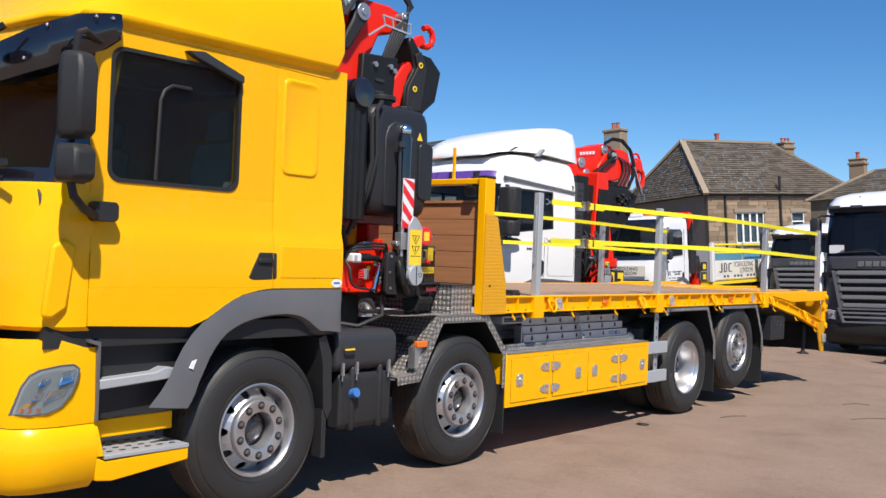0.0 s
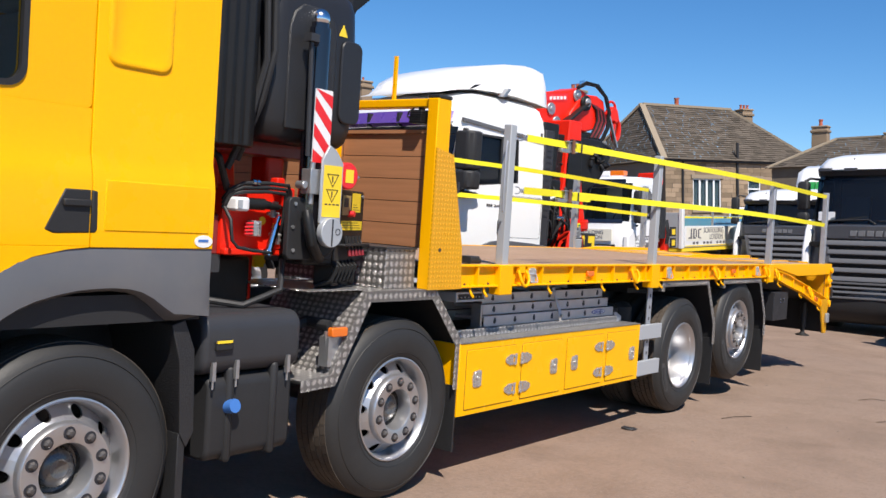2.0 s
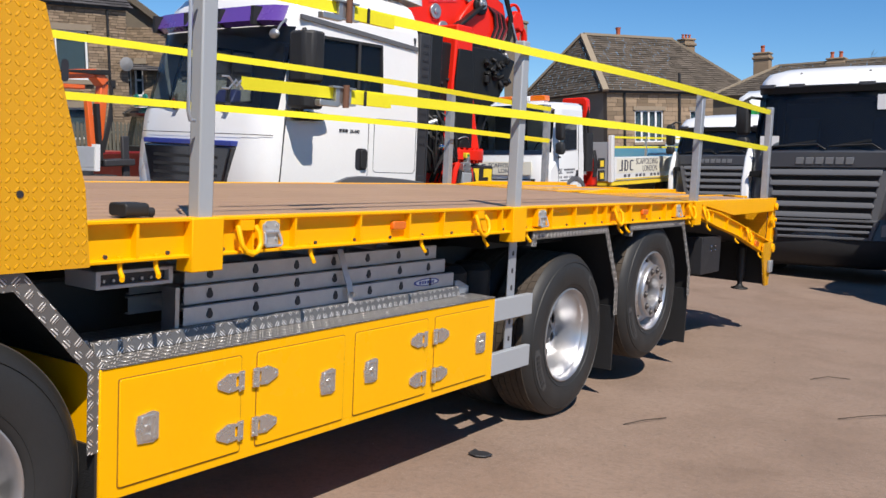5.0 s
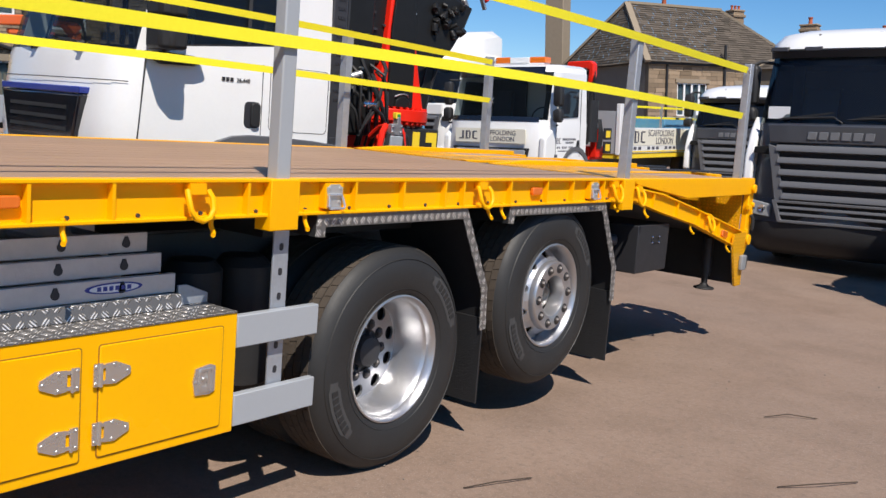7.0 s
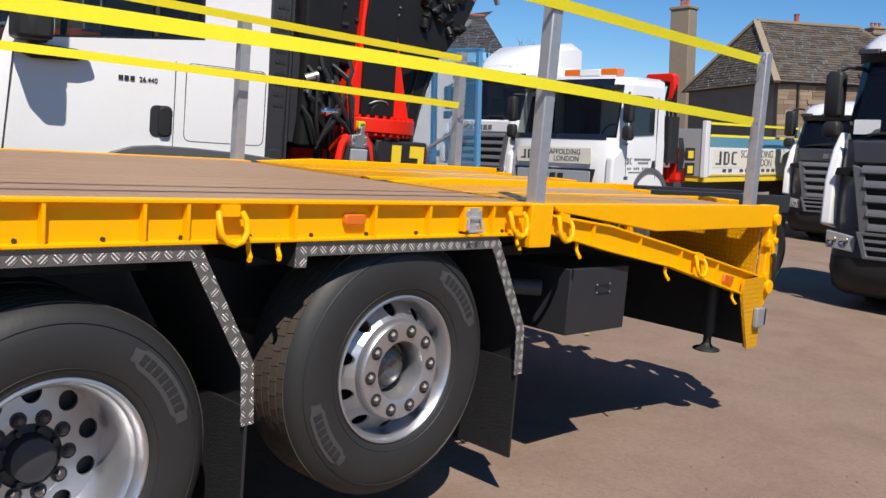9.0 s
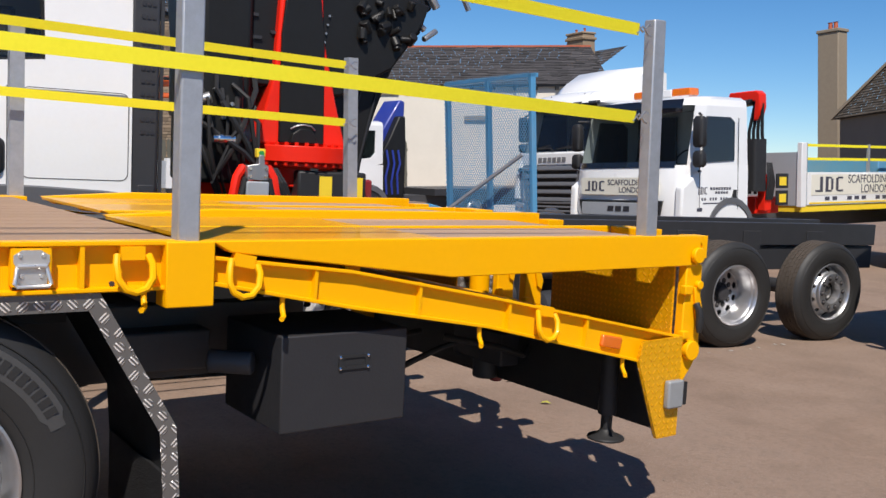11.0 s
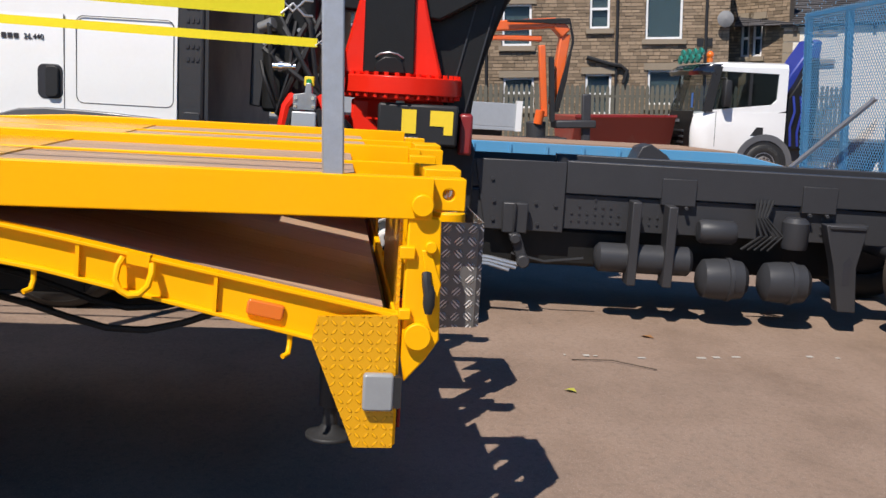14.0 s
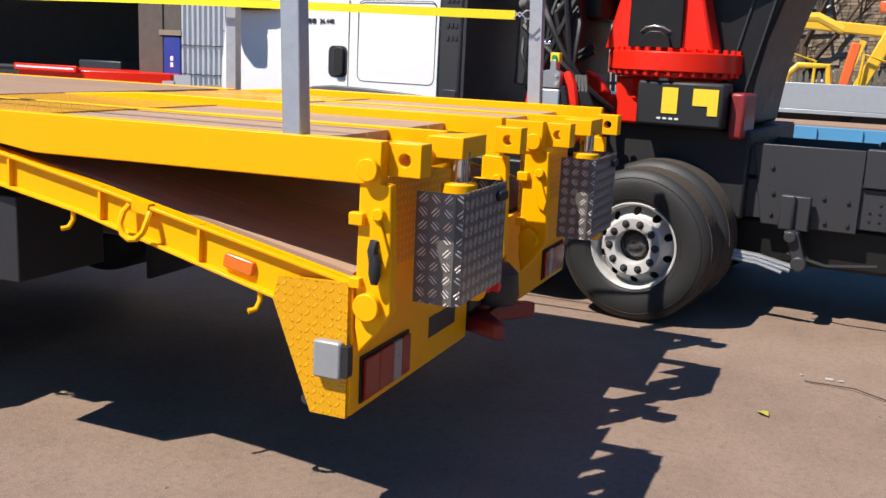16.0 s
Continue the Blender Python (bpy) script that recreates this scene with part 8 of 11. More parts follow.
for k in range(6):
    g = Geo()
    o = 0.05 * k
    g.tube([(-1.0, 3.20 + o * 0.5, 3.72 - o * 0.1), (-0.95, 3.32 + o * 0.8, 3.62), (-0.95, 3.36 + o, 3.45), (-0.96, 3.30 + o, 3.30), (-1.0, 3.2 + o, 3.1)], 0.017, 8)
    mpart("hydraulic_hose", g, RED_DARK if k % 2 else BOOM_BLACK)
for k in range(3):
    g = Geo()
    y = 2.86 + 0.05 * k
    g.cyl((-0.98, y, 3.94 + 0.01 * k), (-0.98, y + 0.01, 4.04 + 0.01 * k), 0.014, 8)
    mpart("hose_nut", g, CHROME)
rr = random.Random(8)
for k in range(26):
    g = Geo()
    c = (-0.95 - rr.uniform(-0.03, 0.3), 3.42 + rr.uniform(-0.34, 0.22), 2.98 + rr.uniform(-0.24, 0.2))
    d = Vector((rr.uniform(-1, 1), rr.uniform(-1, 1), rr.uniform(-1, 1))).normalized() * rr.uniform(0.04, 0.10)
    g.cyl(tuple(Vector(c) - d), tuple(Vector(c) + d), rr.uniform(0.02, 0.055), 8)
    mpart("valve_body", g, STEEL if k % 6 == 0 else BOOM_BLACK, bevel=0.006)
for k in range(6):
    g = Geo()
    a = rr.uniform(-0.1, 0.1)
    g.tube([(-0.93, 3.16 + 0.06 * k, 3.15), (-0.88, 3.22 + 0.06 * k + a * 0.5, 2.98), (-0.9, 3.20 + 0.05 * k, 2.80 + a * 0.5), (-1.0, 3.06 + 0.06 * k, 2.72)], 0.018, 6)
    mpart("hydraulic_hose", g, BOOM_BLACK)
g = Geo()
g.bar((-0.95, 3.70, 3.55), (-0.95, 3.98, 3.05), 0.03, 0.05, (1, 0, 0))
mpart("link_rod", g, STEEL)
g = Geo()
g.prism("x", [(3.80, 3.62), (3.92, 3.76), (4.05, 3.72), (4.12, 3.55), (4.05, 3.46), (3.95, 3.50), (3.86, 3.46)], -1.16, -1.02)
mpart("hook_head", g, RED, bevel=0.025)
g = Geo()
g.tube([(-1.08, 4.10 + 0.09 * math.sin(a), 3.36 + 0.17 * math.cos(a)) for a in [2 * math.pi * k / 16 for k in range(16)]], 0.045, 8, True)
mpart("hook_ring", g, RED)
g = Geo()
g.tube([(-1.08, 3.92 + 0.13 * math.sin(a), 3.72 + 0.12 * math.cos(a)) for a in [math.pi * (k / 8 - 0.4) for k in range(9)]], 0.022, 8)
mpart("hook_guard", g, RED)
g = Geo()
g.prism("x", [(2.15, 3.14), (2.6, 3.20), (3.3, 3.24), (3.58, 3.2), (3.48, 2.95), (3.28, 2.58), (3.06, 2.25), (2.4, 2.4), (2.15, 2.6)], -1.5, -1.0)
sh_ = mpart("knuckle_shroud", g, BOOM_BLACK, bevel=0.04)
for k in range(4):
    g = Geo()
    g.prism("x", rrect(2.42, 2.66, 3.03 - 0.155 * k, 3.055 - 0.155 * k, 0.008), -1.0, -0.985)
    mpart("shroud_slot", g, SILVER_GREY, sh_)


# dark tractor units with a ribbed grille, facing -y
def tractor(x0, y0, body, z_top=3.35, tall=0.0, label="", lean=(0.9, -2.3)):
    w = 2.52
    zw = z_top - 0.44
    at = pose(x0 + w / 2, y0 + 3.0, 0)
    inv = at.inverted()
    t = thing("tractor_unit", label, "lorry", at, group="parked tractor units")
    bars = plain("louvre_grey", (0.115, 0.117, 0.125), 0.42, 0, 8, 0.15) if not bpy.data.materials.get("louvre_grey") else bpy.data.materials["louvre_grey"]

    def ring(z, front, inset, rear=2.2):
        h = [(x0 + inset, rear), (x0 + inset, front + 0.5), (x0 + 0.05 + inset, front + 0.22), (x0 + 0.18 + inset, front + 0.07), (x0 + 0.45 + inset, front), (x0 + w / 2, front - 0.04)]
        a = [(x, y0 + y, z) for x, y in h]
        return a + [(2 * x0 + w - x, y, zz) for x, y, zz in a[:-1]][::-1]

    g = Geo()
    g.loft([ring(0.98, 0.02, 0.0), ring(1.2, 0.0, 0.0), ring(1.75, 0.03, 0.0), ring(2.04, 0.07, 0.01)])
    part("cab_front", g, body, t)
    g = Geo()
    g.loft([ring(0.66, -0.04, 0.0), ring(0.98, 0.0, 0.01)])
    part("bumper", g, body, t, smooth=50)
    # black plastic lower bumper, run down to stand for the shade beneath too
    g = Geo()
    g.loft([ring(0.20, 0.16, 0.06), ring(0.28, 0.02, 0.02), ring(0.50, -0.06, 0.0), ring(0.655, -0.045, 0.0)])
    part("bumper_valance", g, BLACK, t, smooth=50)
    up = [ring(2.04, 0.07, 0.01), ring(zw, 0.31, 0.06)]
    n = len(up[0])
    g, q = Geo(), Geo()
    for i in range(n):
        j = (i + 1) % n
        (q if 2 <= i <= n - 4 else g).add([up[0][i], up[0][j], up[1][j], up[1][i]], [(0, 1, 2, 3)])
    part("cab_side", g, body, t)
    part("windscreen", q, GLASS_SHADE, t)
    g = Geo()
    lo, hi = ring(zw - 0.05, 0.26, 0.05)[2:-3], ring(zw + 0.05, 0.24, 0.05)[2:-3]
    g.loft([[(x, y - 0.03, z) for x, y, z in lo], [(x, y - 0.05, z) for x, y, z in hi]], close=False, caps=False)
    part("screen_top", g, BLACK, t)
    g = Geo()
    g.loft([ring(zw, 0.31, 0.06), ring(zw + 0.07, 0.22, 0.05), ring(zw + 0.17, 0.28, 0.07), ring(zw + 0.30, 0.46, 0.13), ring(z_top - 0.05, 0.85, 0.28), ring(z_top, 1.3, 0.5)])
    part("cab_roof", g, WHITE, t, smooth=50)
    for a in (0.16, 0.62, 1.66, 2.12):
        g = Geo()
        g.prism("x", [(y0 + 0.17, zw + 0.035), (y0 + 0.30, zw + 0.035), (y0 + 0.30, zw + 0.105), (y0 + 0.19, zw + 0.095)], x0 + a, x0 + a + 0.24)
        part("roof_lamp", g, PRINT, t, bevel=0.01)
    for a in (0.75, 1.26, 1.78):
        g = Geo()
        g.sphere((x0 + a, y0 + 0.42, zw + 0.27), 0.022, 8)
        part("roof_fixing", g, PRINT, t)
    # upper grille: louvres between raised sides
    g = Geo()
    g.prism("y", [(x0 + 0.34, 1.72), (x0 + w - 0.34, 1.72), (x0 + w - 0.46, 0.98), (x0 + 0.46, 0.98)], y0 - 0.045, y0 - 0.02)
    grl = part("grille", g, BOOM_BLACK, t)
    for k in range(5):
        g = Geo()
        z = 0.985 + 0.165 * k
        dx = 0.03 * (4 - k)
        g.prism("x", [(y0 - 0.095, z + 0.005), (y0 - 0.03, z - 0.012), (y0 - 0.03, z + 0.095), (y0 - 0.055, z + 0.09), (y0 - 0.088, z + 0.045)], x0 + 0.42 + dx, x0 + w - 0.42 - dx)
        part("grille_bar", g, bars, grl, bevel=0.006)
    for s_ in (0, 1):
        fx = (lambda x: x) if not s_ else (lambda x: 2 * x0 + w - x)
        g = Geo()
        g.prism("y", [(fx(x0 + 0.31), 1.74), (fx(x0 + 0.45), 1.70), (fx(x0 + 0.57), 0.96), (fx(x0 + 0.45), 0.96)], y0 - 0.075, y0 - 0.02)
        part("grille_side", g, bars, grl, bevel=0.01)
    # lower grille in its rounded frame
    g = Geo()
    oy = [(x0 + 0.42, 0.97), (x0 + w - 0.42, 0.97), (x0 + w - 0.52, 0.66), (x0 + 0.52, 0.66)]
    iy = [(x0 + 0.50, 0.935), (x0 + w - 0.50, 0.935), (x0 + w - 0.57, 0.70), (x0 + 0.57, 0.70)]
    g.ring("y", oy, iy, y0 - 0.10, y0 - 0.02)
    lf = part("lower_grille", g, bars, t, bevel=0.01)
    g = Geo()
    g.prism("y", iy, y0 - 0.05, y0 - 0.03)
    part("grille_backing", g, BOOM_BLACK, lf)
    for z in (0.765, 0.855):
        g = Geo()
        g.prism("x", [(y0 - 0.095, z), (y0 - 0.05, z - 0.008), (y0 - 0.05, z + 0.045), (y0 - 0.085, z + 0.035)], x0 + 0.52, x0 + w - 0.52)
        part("grille_bar", g, bars, lf, bevel=0.005)
    g = Geo()
    g.prism("y", [(x0 + 0.30, 1.76), (x0 + w - 0.30, 1.76), (x0 + w - 0.26, 2.02), (x0 + 0.26, 2.02)], y0 - 0.03, y0 + 0.05)
    bn = part("badge_panel", g, body, t, bevel=0.02)
    for k in range(6):
        g = Geo()
        xx = x0 + w / 2 - 0.44 + k * 0.148
        g.prism("y", [(xx, 1.82), (xx + 0.118, 1.82), (xx + 0.130, 1.925), (xx + 0.012, 1.925)], y0 - 0.044, y0 - 0.03)
        part("maker_badge", g, GRILLE_GREY, bn, bevel=0.006)
    for s_ in (0, 1):
        fx = (lambda x: x) if not s_ else (lambda x: 2 * x0 + w - x)
        g = Geo()
        g.prism("y", [(fx(x0 + 0.28), 1.60), (fx(x0 + 0.30), 1.72), (fx(x0 + 0.10), 1.70), (fx(x0 + 0.08), 1.62)], y0 + 0.0, y0 + 0.12)
        part("corner_vent", g, BOOM_BLACK, t, bevel=0.01)
        g = Geo()
        g.prism("x", [(y0 + 0.02, 1.02), (y0 + 0.70, 0.92), (y0 + 0.74, 1.45), (y0 + 0.56, 1.92), (y0 + 0.40, 2.14), (y0 + 0.22, 1.92), (y0 + 0.06, 1.55)], fx(x0 - 0.06), fx(x0 + 0.07))
        part("corner_deflector", g, WHITE, t, bevel=0.03, seg=3)
        g = Geo()
        g.prism("y", [(fx(x0 + 0.06), 0.76), (fx(x0 + 0.40), 0.72), (fx(x0 + 0.40), 0.90), (fx(x0 + 0.06), 0.96)], y0 - 0.045, y0 + 0.02)
        hl = part("headlamp", g, LENS_DULL, t, bevel=0.01)
        for u in (0.14, 0.28):
            g = Geo()
            g.lathe([(0.055, 0.0), (0.05, -0.012), (0.02, -0.004), (0.0, -0.004)], 14, "y", (fx(x0 + u), y0 - 0.046, 0.84), skip=lambda k, i: False)
            part("lamp_reflector", g, CHROME, hl)
        for z0, z1 in ((2.30, 2.86), (2.06, 2.26)):
            g = Geo()
            lo_, hi_ = sorted((fx(x0 - 0.26), fx(x0 - 0.04)))
            g.loft([[(x, y, z) for x, y in rrect(lo_ + d, hi_ - d, y0 + 0.30 + d, y0 + 0.48 - d, 0.05)] for z, d in ((z0, 0.03), (z0 + 0.04, 0.0), (z1 - 0.05, 0.0), (z1, 0.03))])
            part("door_mirror", g, BLACK, t)
        g = Geo()
        g.tube([(fx(x0 - 0.14), y0 + 0.40, 2.86), (fx(x0 - 0.05), y0 + 0.46, 2.92), (fx(x0 + 0.1), y0 + 0.52, 2.90)], 0.025, 8)
        part("mirror_arm", g, BLACK, t)
        g = Geo()
        g.prism("x", [(y0 + 0.62, 2.10), (y0 + 1.5, 2.10), (y0 + 1.5, zw - 0.06), (y0 + 0.82, zw - 0.06)], fx(x0 - 0.002), fx(x0 + 0.10))
        part("side_window", g, SIDE_GLASS, t)
    g = Geo()
    g.box(x0 + 0.6, x0 + w - 0.6, y0 + 0.3, y0 + 6.0, 0.55, 0.95)
    g.box(x0 + 0.05, x0 + w - 0.05, y0 + 1.0, y0 + 2.2, 0.5, 1.0)
    part("chassis_frame", g, CHASSIS, t)
    for yy in (1.45, 5.2):
        wheel(t, inv @ Matrix.Translation((x0 + w - 0.06, y0 + yy, 0.53)), False, 10, False)
        wheel(t, inv @ Matrix.Translation((x0 + 0.06, y0 + yy, 0.53)) @ Matrix.Rotation(math.pi, 4, "Z"), False, 10)
    for a, b in ((0.45, 1.25), (1.30, 2.05)):
        g = Geo()
        g.tube([(x0 + b, y0 + 0.02, 2.05), (x0 + b - 0.12, y0 + 0.03, 2.13), (x0 + a, y0 + 0.06, 2.10)], 0.014, 6)
        g.bar((x0 + a - 0.05, y0 + 0.065, 2.09), (x0 + b - 0.15, y0 + 0.085, 2.19), 0.02, 0.03)
        part("wiper", g, BLACK, t)
    g = Geo()
    g.box(x0 + 0.25, x0 + w - 0.25, y0 + 0.45, y0 + 0.8, 1.6, 2.04)
    for xx in (x0 + 0.6, x0 + w - 0.6):
        g.prism("x", [(y0 + 1.2, 1.6), (y0 + 1.35, 1.6), (y0 + 1.5, 2.6), (y0 + 1.38, 2.6)], xx - 0.24, xx + 0.24)
    g.box(x0 + 0.1, x0 + w - 0.1, y0 + 2.1, y0 + 2.18, 1.0, 2.9)
    part("cab_interior", g, ARCH_GREY, t, bevel=0.02)
    if tall:
        g = Geo()
        def fr(y, z, inset):
            a = [(x0 + 0.12 + inset * 0.4, y0 + y, 3.0), (x0 + 0.12 + inset, y0 + y, z - 0.15), (x0 + 0.35 + inset, y0 + y, z), (x0 + w / 2, y0 + y, z + 0.02)]
            return a + [(2 * x0 + w - x, yy, zz) for x, yy, zz in a[:-1]][::-1]
        g.loft([fr(0.75, 3.2, 0.25), fr(1.1, 3.2 + tall * 0.55, 0.14), fr(1.6, 3.2 + tall * 0.9, 0.05), fr(2.15, 3.2 + tall, 0.0), fr(2.3, 3.2 + tall * 0.95, 0.02)])
        part("roof_fairing", g, WHITE, t, smooth=50)
    settle(t, (x0 + w / 2, y0, 1.9), *lean)
    return t


a = tractor(-2.04, 16.3, SCANIA_GREY, 3.44, label="graphite grey tractor unit with white roof")
# out of view; added for the shadow it throws over yard and grille
tractor(1.32, 13.55, SCANIA_GREY, 3.44, label="graphite grey tractor unit with white roof")
tractor(-6.76, 25.3, SCANIA_GREY, 3.14, label="graphite grey tractor unit with white roof and deflectors")
tractor(-13.55, 21.2, WHITE, 3.42, 0.72, label="white tractor unit with tall roof fairing", lean=(2.0, -2.5))
far = tractor(-8.0, 33.0, WHITE, 3.4, 1.3, label="white lorry with green lettering on its tall fairing")
GREEN = plain("green_letters", (0.03, 0.35, 0.08), 0.5)
for k in range(4):
    g = Geo()
    g.prism("y", [(-7.3 + 0.37 * k, 3.55), (-7.3 + 0.37 * k + 0.30, 3.55), (-7.24 + 0.37 * k + 0.30, 3.82), (-7.24 + 0.37 * k, 3.82)], 33.70, 34.0)
    part("fairing_mark", g, GREEN, far)
for x, z in ((-1.82, 2.10), (-0.10, 2.66)):
    g = Geo()
    g.prism("y", rrect(x, x + 0.30, z, z + 0.17 + 0.06 * (x > -1), 0.01), 16.40 if x < -1 else 16.50, 16.405 if x < -1 else 16.505)
    part("paper_sheet", g, WHITE_LABEL, a)


# white crane lorry with sign boards, facing -y
SIGN = plain("sign_cream", (0.72, 0.69, 0.58), 0.5, 0, 10, 0.06)
SHOP = plain("sign_letters", (0.06, 0.06, 0.08), 0.5)


def words(parent, text, size, m, mat, inv):
    cu = bpy.data.curves.new("words", "FONT")
    cu.body, cu.size, cu.extrude = text, size, 0.003
    ob = new("words", cu)
    deps = bpy.context.evaluated_depsgraph_get()
    me = bpy.data.meshes.new_from_object(ob.evaluated_get(deps))
    bpy.data.objects.remove(ob)
    me.materials.clear()
    me.materials.append(mat)
    return piece("lettering", me, parent, inv @ m)


words(man, "26.440", 0.05, pose(0.001, -0.15, 1.848, 90, 0, 90), PRINT, Matrix())


DX0, DY0, DWD = -9.76, 19.3, 2.5
daf_at = pose(DX0 + 1.25, DY0 + 4, 0)
daf = thing("flatbed_truck", "white flatbed truck with cream sign boards and red crane", "lorry", daf_at)
dinv = daf_at.inverted()
SX = DX0 + DWD


def dring(z, front, inset, rear=1.8):
    h = [(DX0 + inset, rear), (DX0 + inset, front + 0.45), (DX0 + 0.04 + inset, front + 0.2), (DX0 + 0.16 + inset, front + 0.06), (DX0 + 0.4 + inset, front), (DX0 + DWD / 2, front - 0.03)]
    a = [(x, DY0 + y, z) for x, y in h]
    return a + [(2 * DX0 + DWD - x, y, zz) for x, y, zz in a[:-1]][::-1]


g = Geo()
g.loft([dring(0.80, 0.03, 0.0), dring(1.0, 0.0, 0.0), dring(1.62, 0.04, 0.0), dring(1.70, 0.06, 0.01)])
part("cab_front", g, WHITE, daf)
g = Geo()
g.loft([dring(0.36, 0.05, 0.03), dring(0.44, -0.03, 0.0), dring(0.80, 0.0, 0.01)])
part("bumper", g, WHITE, daf, smooth=50)
up = [dring(1.70, 0.06, 0.01), dring(2.68, 0.30, 0.05)]
n = len(up[0])
g, q = Geo(), Geo()
for i in range(n):
    j = (i + 1) % n
    (q if 2 <= i <= n - 4 else g).add([up[0][i], up[0][j], up[1][j], up[1][i]], [(0, 1, 2, 3)])
part("cab_side", g, WHITE, daf)
part("windscreen", q, GLASS, daf)
g = Geo()
a, b = dring(1.66, 0.045, 0.0), dring(1.76, 0.065, 0.005)
g.loft([[(x, y - 0.006, z) for x, y, z in a[2:-3]], [(x, y - 0.006, z) for x, y, z in b[2:-3]]], close=False, caps=False)
part("screen_edge", g, BLACK_GLOSS, daf)
g = Geo()
g.loft([[(x, y - 0.015, z) for x, y, z in dring(2.56, 0.27, 0.04)[2:-3]], [(x, y - 0.035, z) for x, y, z in dring(2.66, 0.28, 0.03)[2:-3]], [(x, y - 0.03, z) for x, y, z in dring(2.78, 0.33, 0.04)[2:-3]]], close=False, caps=False)
part("sun_visor", g, BLACK_GLOSS, daf, smooth=60)
g = Geo()
g.loft([dring(2.68, 0.34, 0.05), dring(2.79, 0.45, 0.07), dring(2.85, 0.75, 0.18), dring(2.87, 1.0, 0.4)])
part("cab_roof", g, WHITE, daf, smooth=50)
g = Geo()
g.prism("y", [(DX0 + 0.30, 1.12), (DX0 + 2.20, 1.12), (DX0 + 2.05, 0.50), (DX0 + 0.45, 0.50)], DY0 - 0.04, DY0)
gr = part("grille", g, BLACK, daf)
for k in range(3):
    g = Geo()
    g.box(DX0 + 0.5, DX0 + 2.0, DY0 - 0.06, DY0 - 0.04, 0.56 + 0.09 * k, 0.61 + 0.09 * k)
    part("grille_bar", g, CHARCOAL, gr, bevel=0.006)
g = Geo()
g.prism("y", rrect(DX0 + 0.38, DX0 + 2.12, 0.86, 1.08, 0.03), DY0 - 0.055, DY0 - 0.04)
pl = part("grille_plate", g, SILVER_GREY, gr, bevel=0.006)
g = Geo()
for k in range(3):
    g.prism("y", [(DX0 + 1.0 + 0.18 * k, 0.93), (DX0 + 1.14 + 0.18 * k, 0.93), (DX0 + 1.15 + 0.18 * k, 1.02), (DX0 + 1.02 + 0.18 * k, 1.02)], DY0 - 0.062, DY0 - 0.055)
part("maker_badge", g, PRINT, gr)
for s in (0, 1):
    fx = (lambda x: x) if not s else (lambda x: 2 * DX0 + DWD - x)
    g = Geo()
    g.prism("x", [(DY0 + 0.02, 0.55), (DY0 + 0.42, 0.50), (DY0 + 0.48, 1.28), (DY0 + 0.34, 1.52), (DY0 + 0.06, 1.34)], fx(DX0 - 0.035), fx(DX0 + 0.12))
    part("corner_deflector", g, WHITE, daf, bevel=0.04, seg=3)
    g = Geo()
    g.prism("y", [(fx(DX0 + 0.06), 0.52), (fx(DX0 + 0.34), 0.48), (fx(DX0 + 0.34), 0.66), (fx(DX0 + 0.06), 0.72)], DY0 - 0.045, DY0 + 0.02)
    part("headlamp", g, LENS_CLEAR, daf, bevel=0.01)
    x_lo, x_hi = sorted((fx(DX0 - 0.24), fx(DX0 - 0.04)))
    for z0, z1 in ((1.98, 2.48), (1.66, 1.93)):
        g = Geo()
        g.loft([[(x, y, z) for x, y in rrect(x_lo + d, x_hi - d, DY0 + 0.26 + d, DY0 + 0.42 - d, 0.05)] for z, d in ((z0, 0.03), (z0 + 0.04, 0.0), (z1 - 0.05, 0.0), (z1, 0.03))])
        part("door_mirror", g, BLACK, daf)
    for z in (2.52, 1.60):
        g = Geo()
        g.tube([(fx(DX0 - 0.13), DY0 + 0.34, z), (fx(DX0 - 0.05), DY0 + 0.45, z), (fx(DX0 + 0.03), DY0 + 0.58, z)], 0.022, 8)
        part("mirror_arm", g, BLACK, daf)
    g = Geo()
    g.prism("x", [(DY0 + 0.56, 1.74), (DY0 + 1.42, 1.78), (DY0 + 1.42, 2.42), (DY0 + 1.30, 2.50), (DY0 + 0.72, 2.50)], fx(DX0 - 0.004), fx(DX0 + 0.09))
    part("side_window", g, SIDE_GLASS, daf)
    g = Geo()
    g.prism("x", arc(DY0 + 1.35, 0.50, 0.66, 0, 180, 14) + arc(DY0 + 1.35, 0.50, 0.56, 180, 0, 14), fx(DX0 - 0.02), fx(DX0 + 0.1))
    part("wheel_arch", g, ARCH_GREY, daf)
g = Geo()
g.box(SX - 0.004, SX + 0.003, DY0 + 0.52, DY0 + 0.532, 0.95, 2.5)
part("door_gap", g, CHARCOAL, daf)
g = Geo()
g.box(SX - 0.004, SX + 0.003, DY0 + 1.52, DY0 + 1.532, 0.95, 2.5)
part("door_gap", g, CHARCOAL, daf)
g = Geo()
g.prism("x", [(DY0 + 1.36, 1.13), (DY0 + 1.41, 1.29), (DY0 + 1.50, 1.29), (DY0 + 1.50, 1.12)], SX - 0.01, SX + 0.006)
part("door_handle", g, BLACK, daf)
g = Geo()
g.prism("y", rrect(DX0 + 0.36, DX0 + 2.12, 1.21, 1.50, 0.02), DY0 - 0.05, DY0 - 0.02)
sgn = part("sign_board", g, SIGN, daf, "cream sign board with dark lettering")
words(sgn, "SCAFFOLDING", 0.135, pose(DX0 + 1.0, DY0 - 0.052, 1.375, 90, 0, 0), SHOP, dinv)
words(sgn, "LONDON", 0.135, pose(DX0 + 1.26, DY0 - 0.052, 1.25, 90, 0, 0), SHOP, dinv)


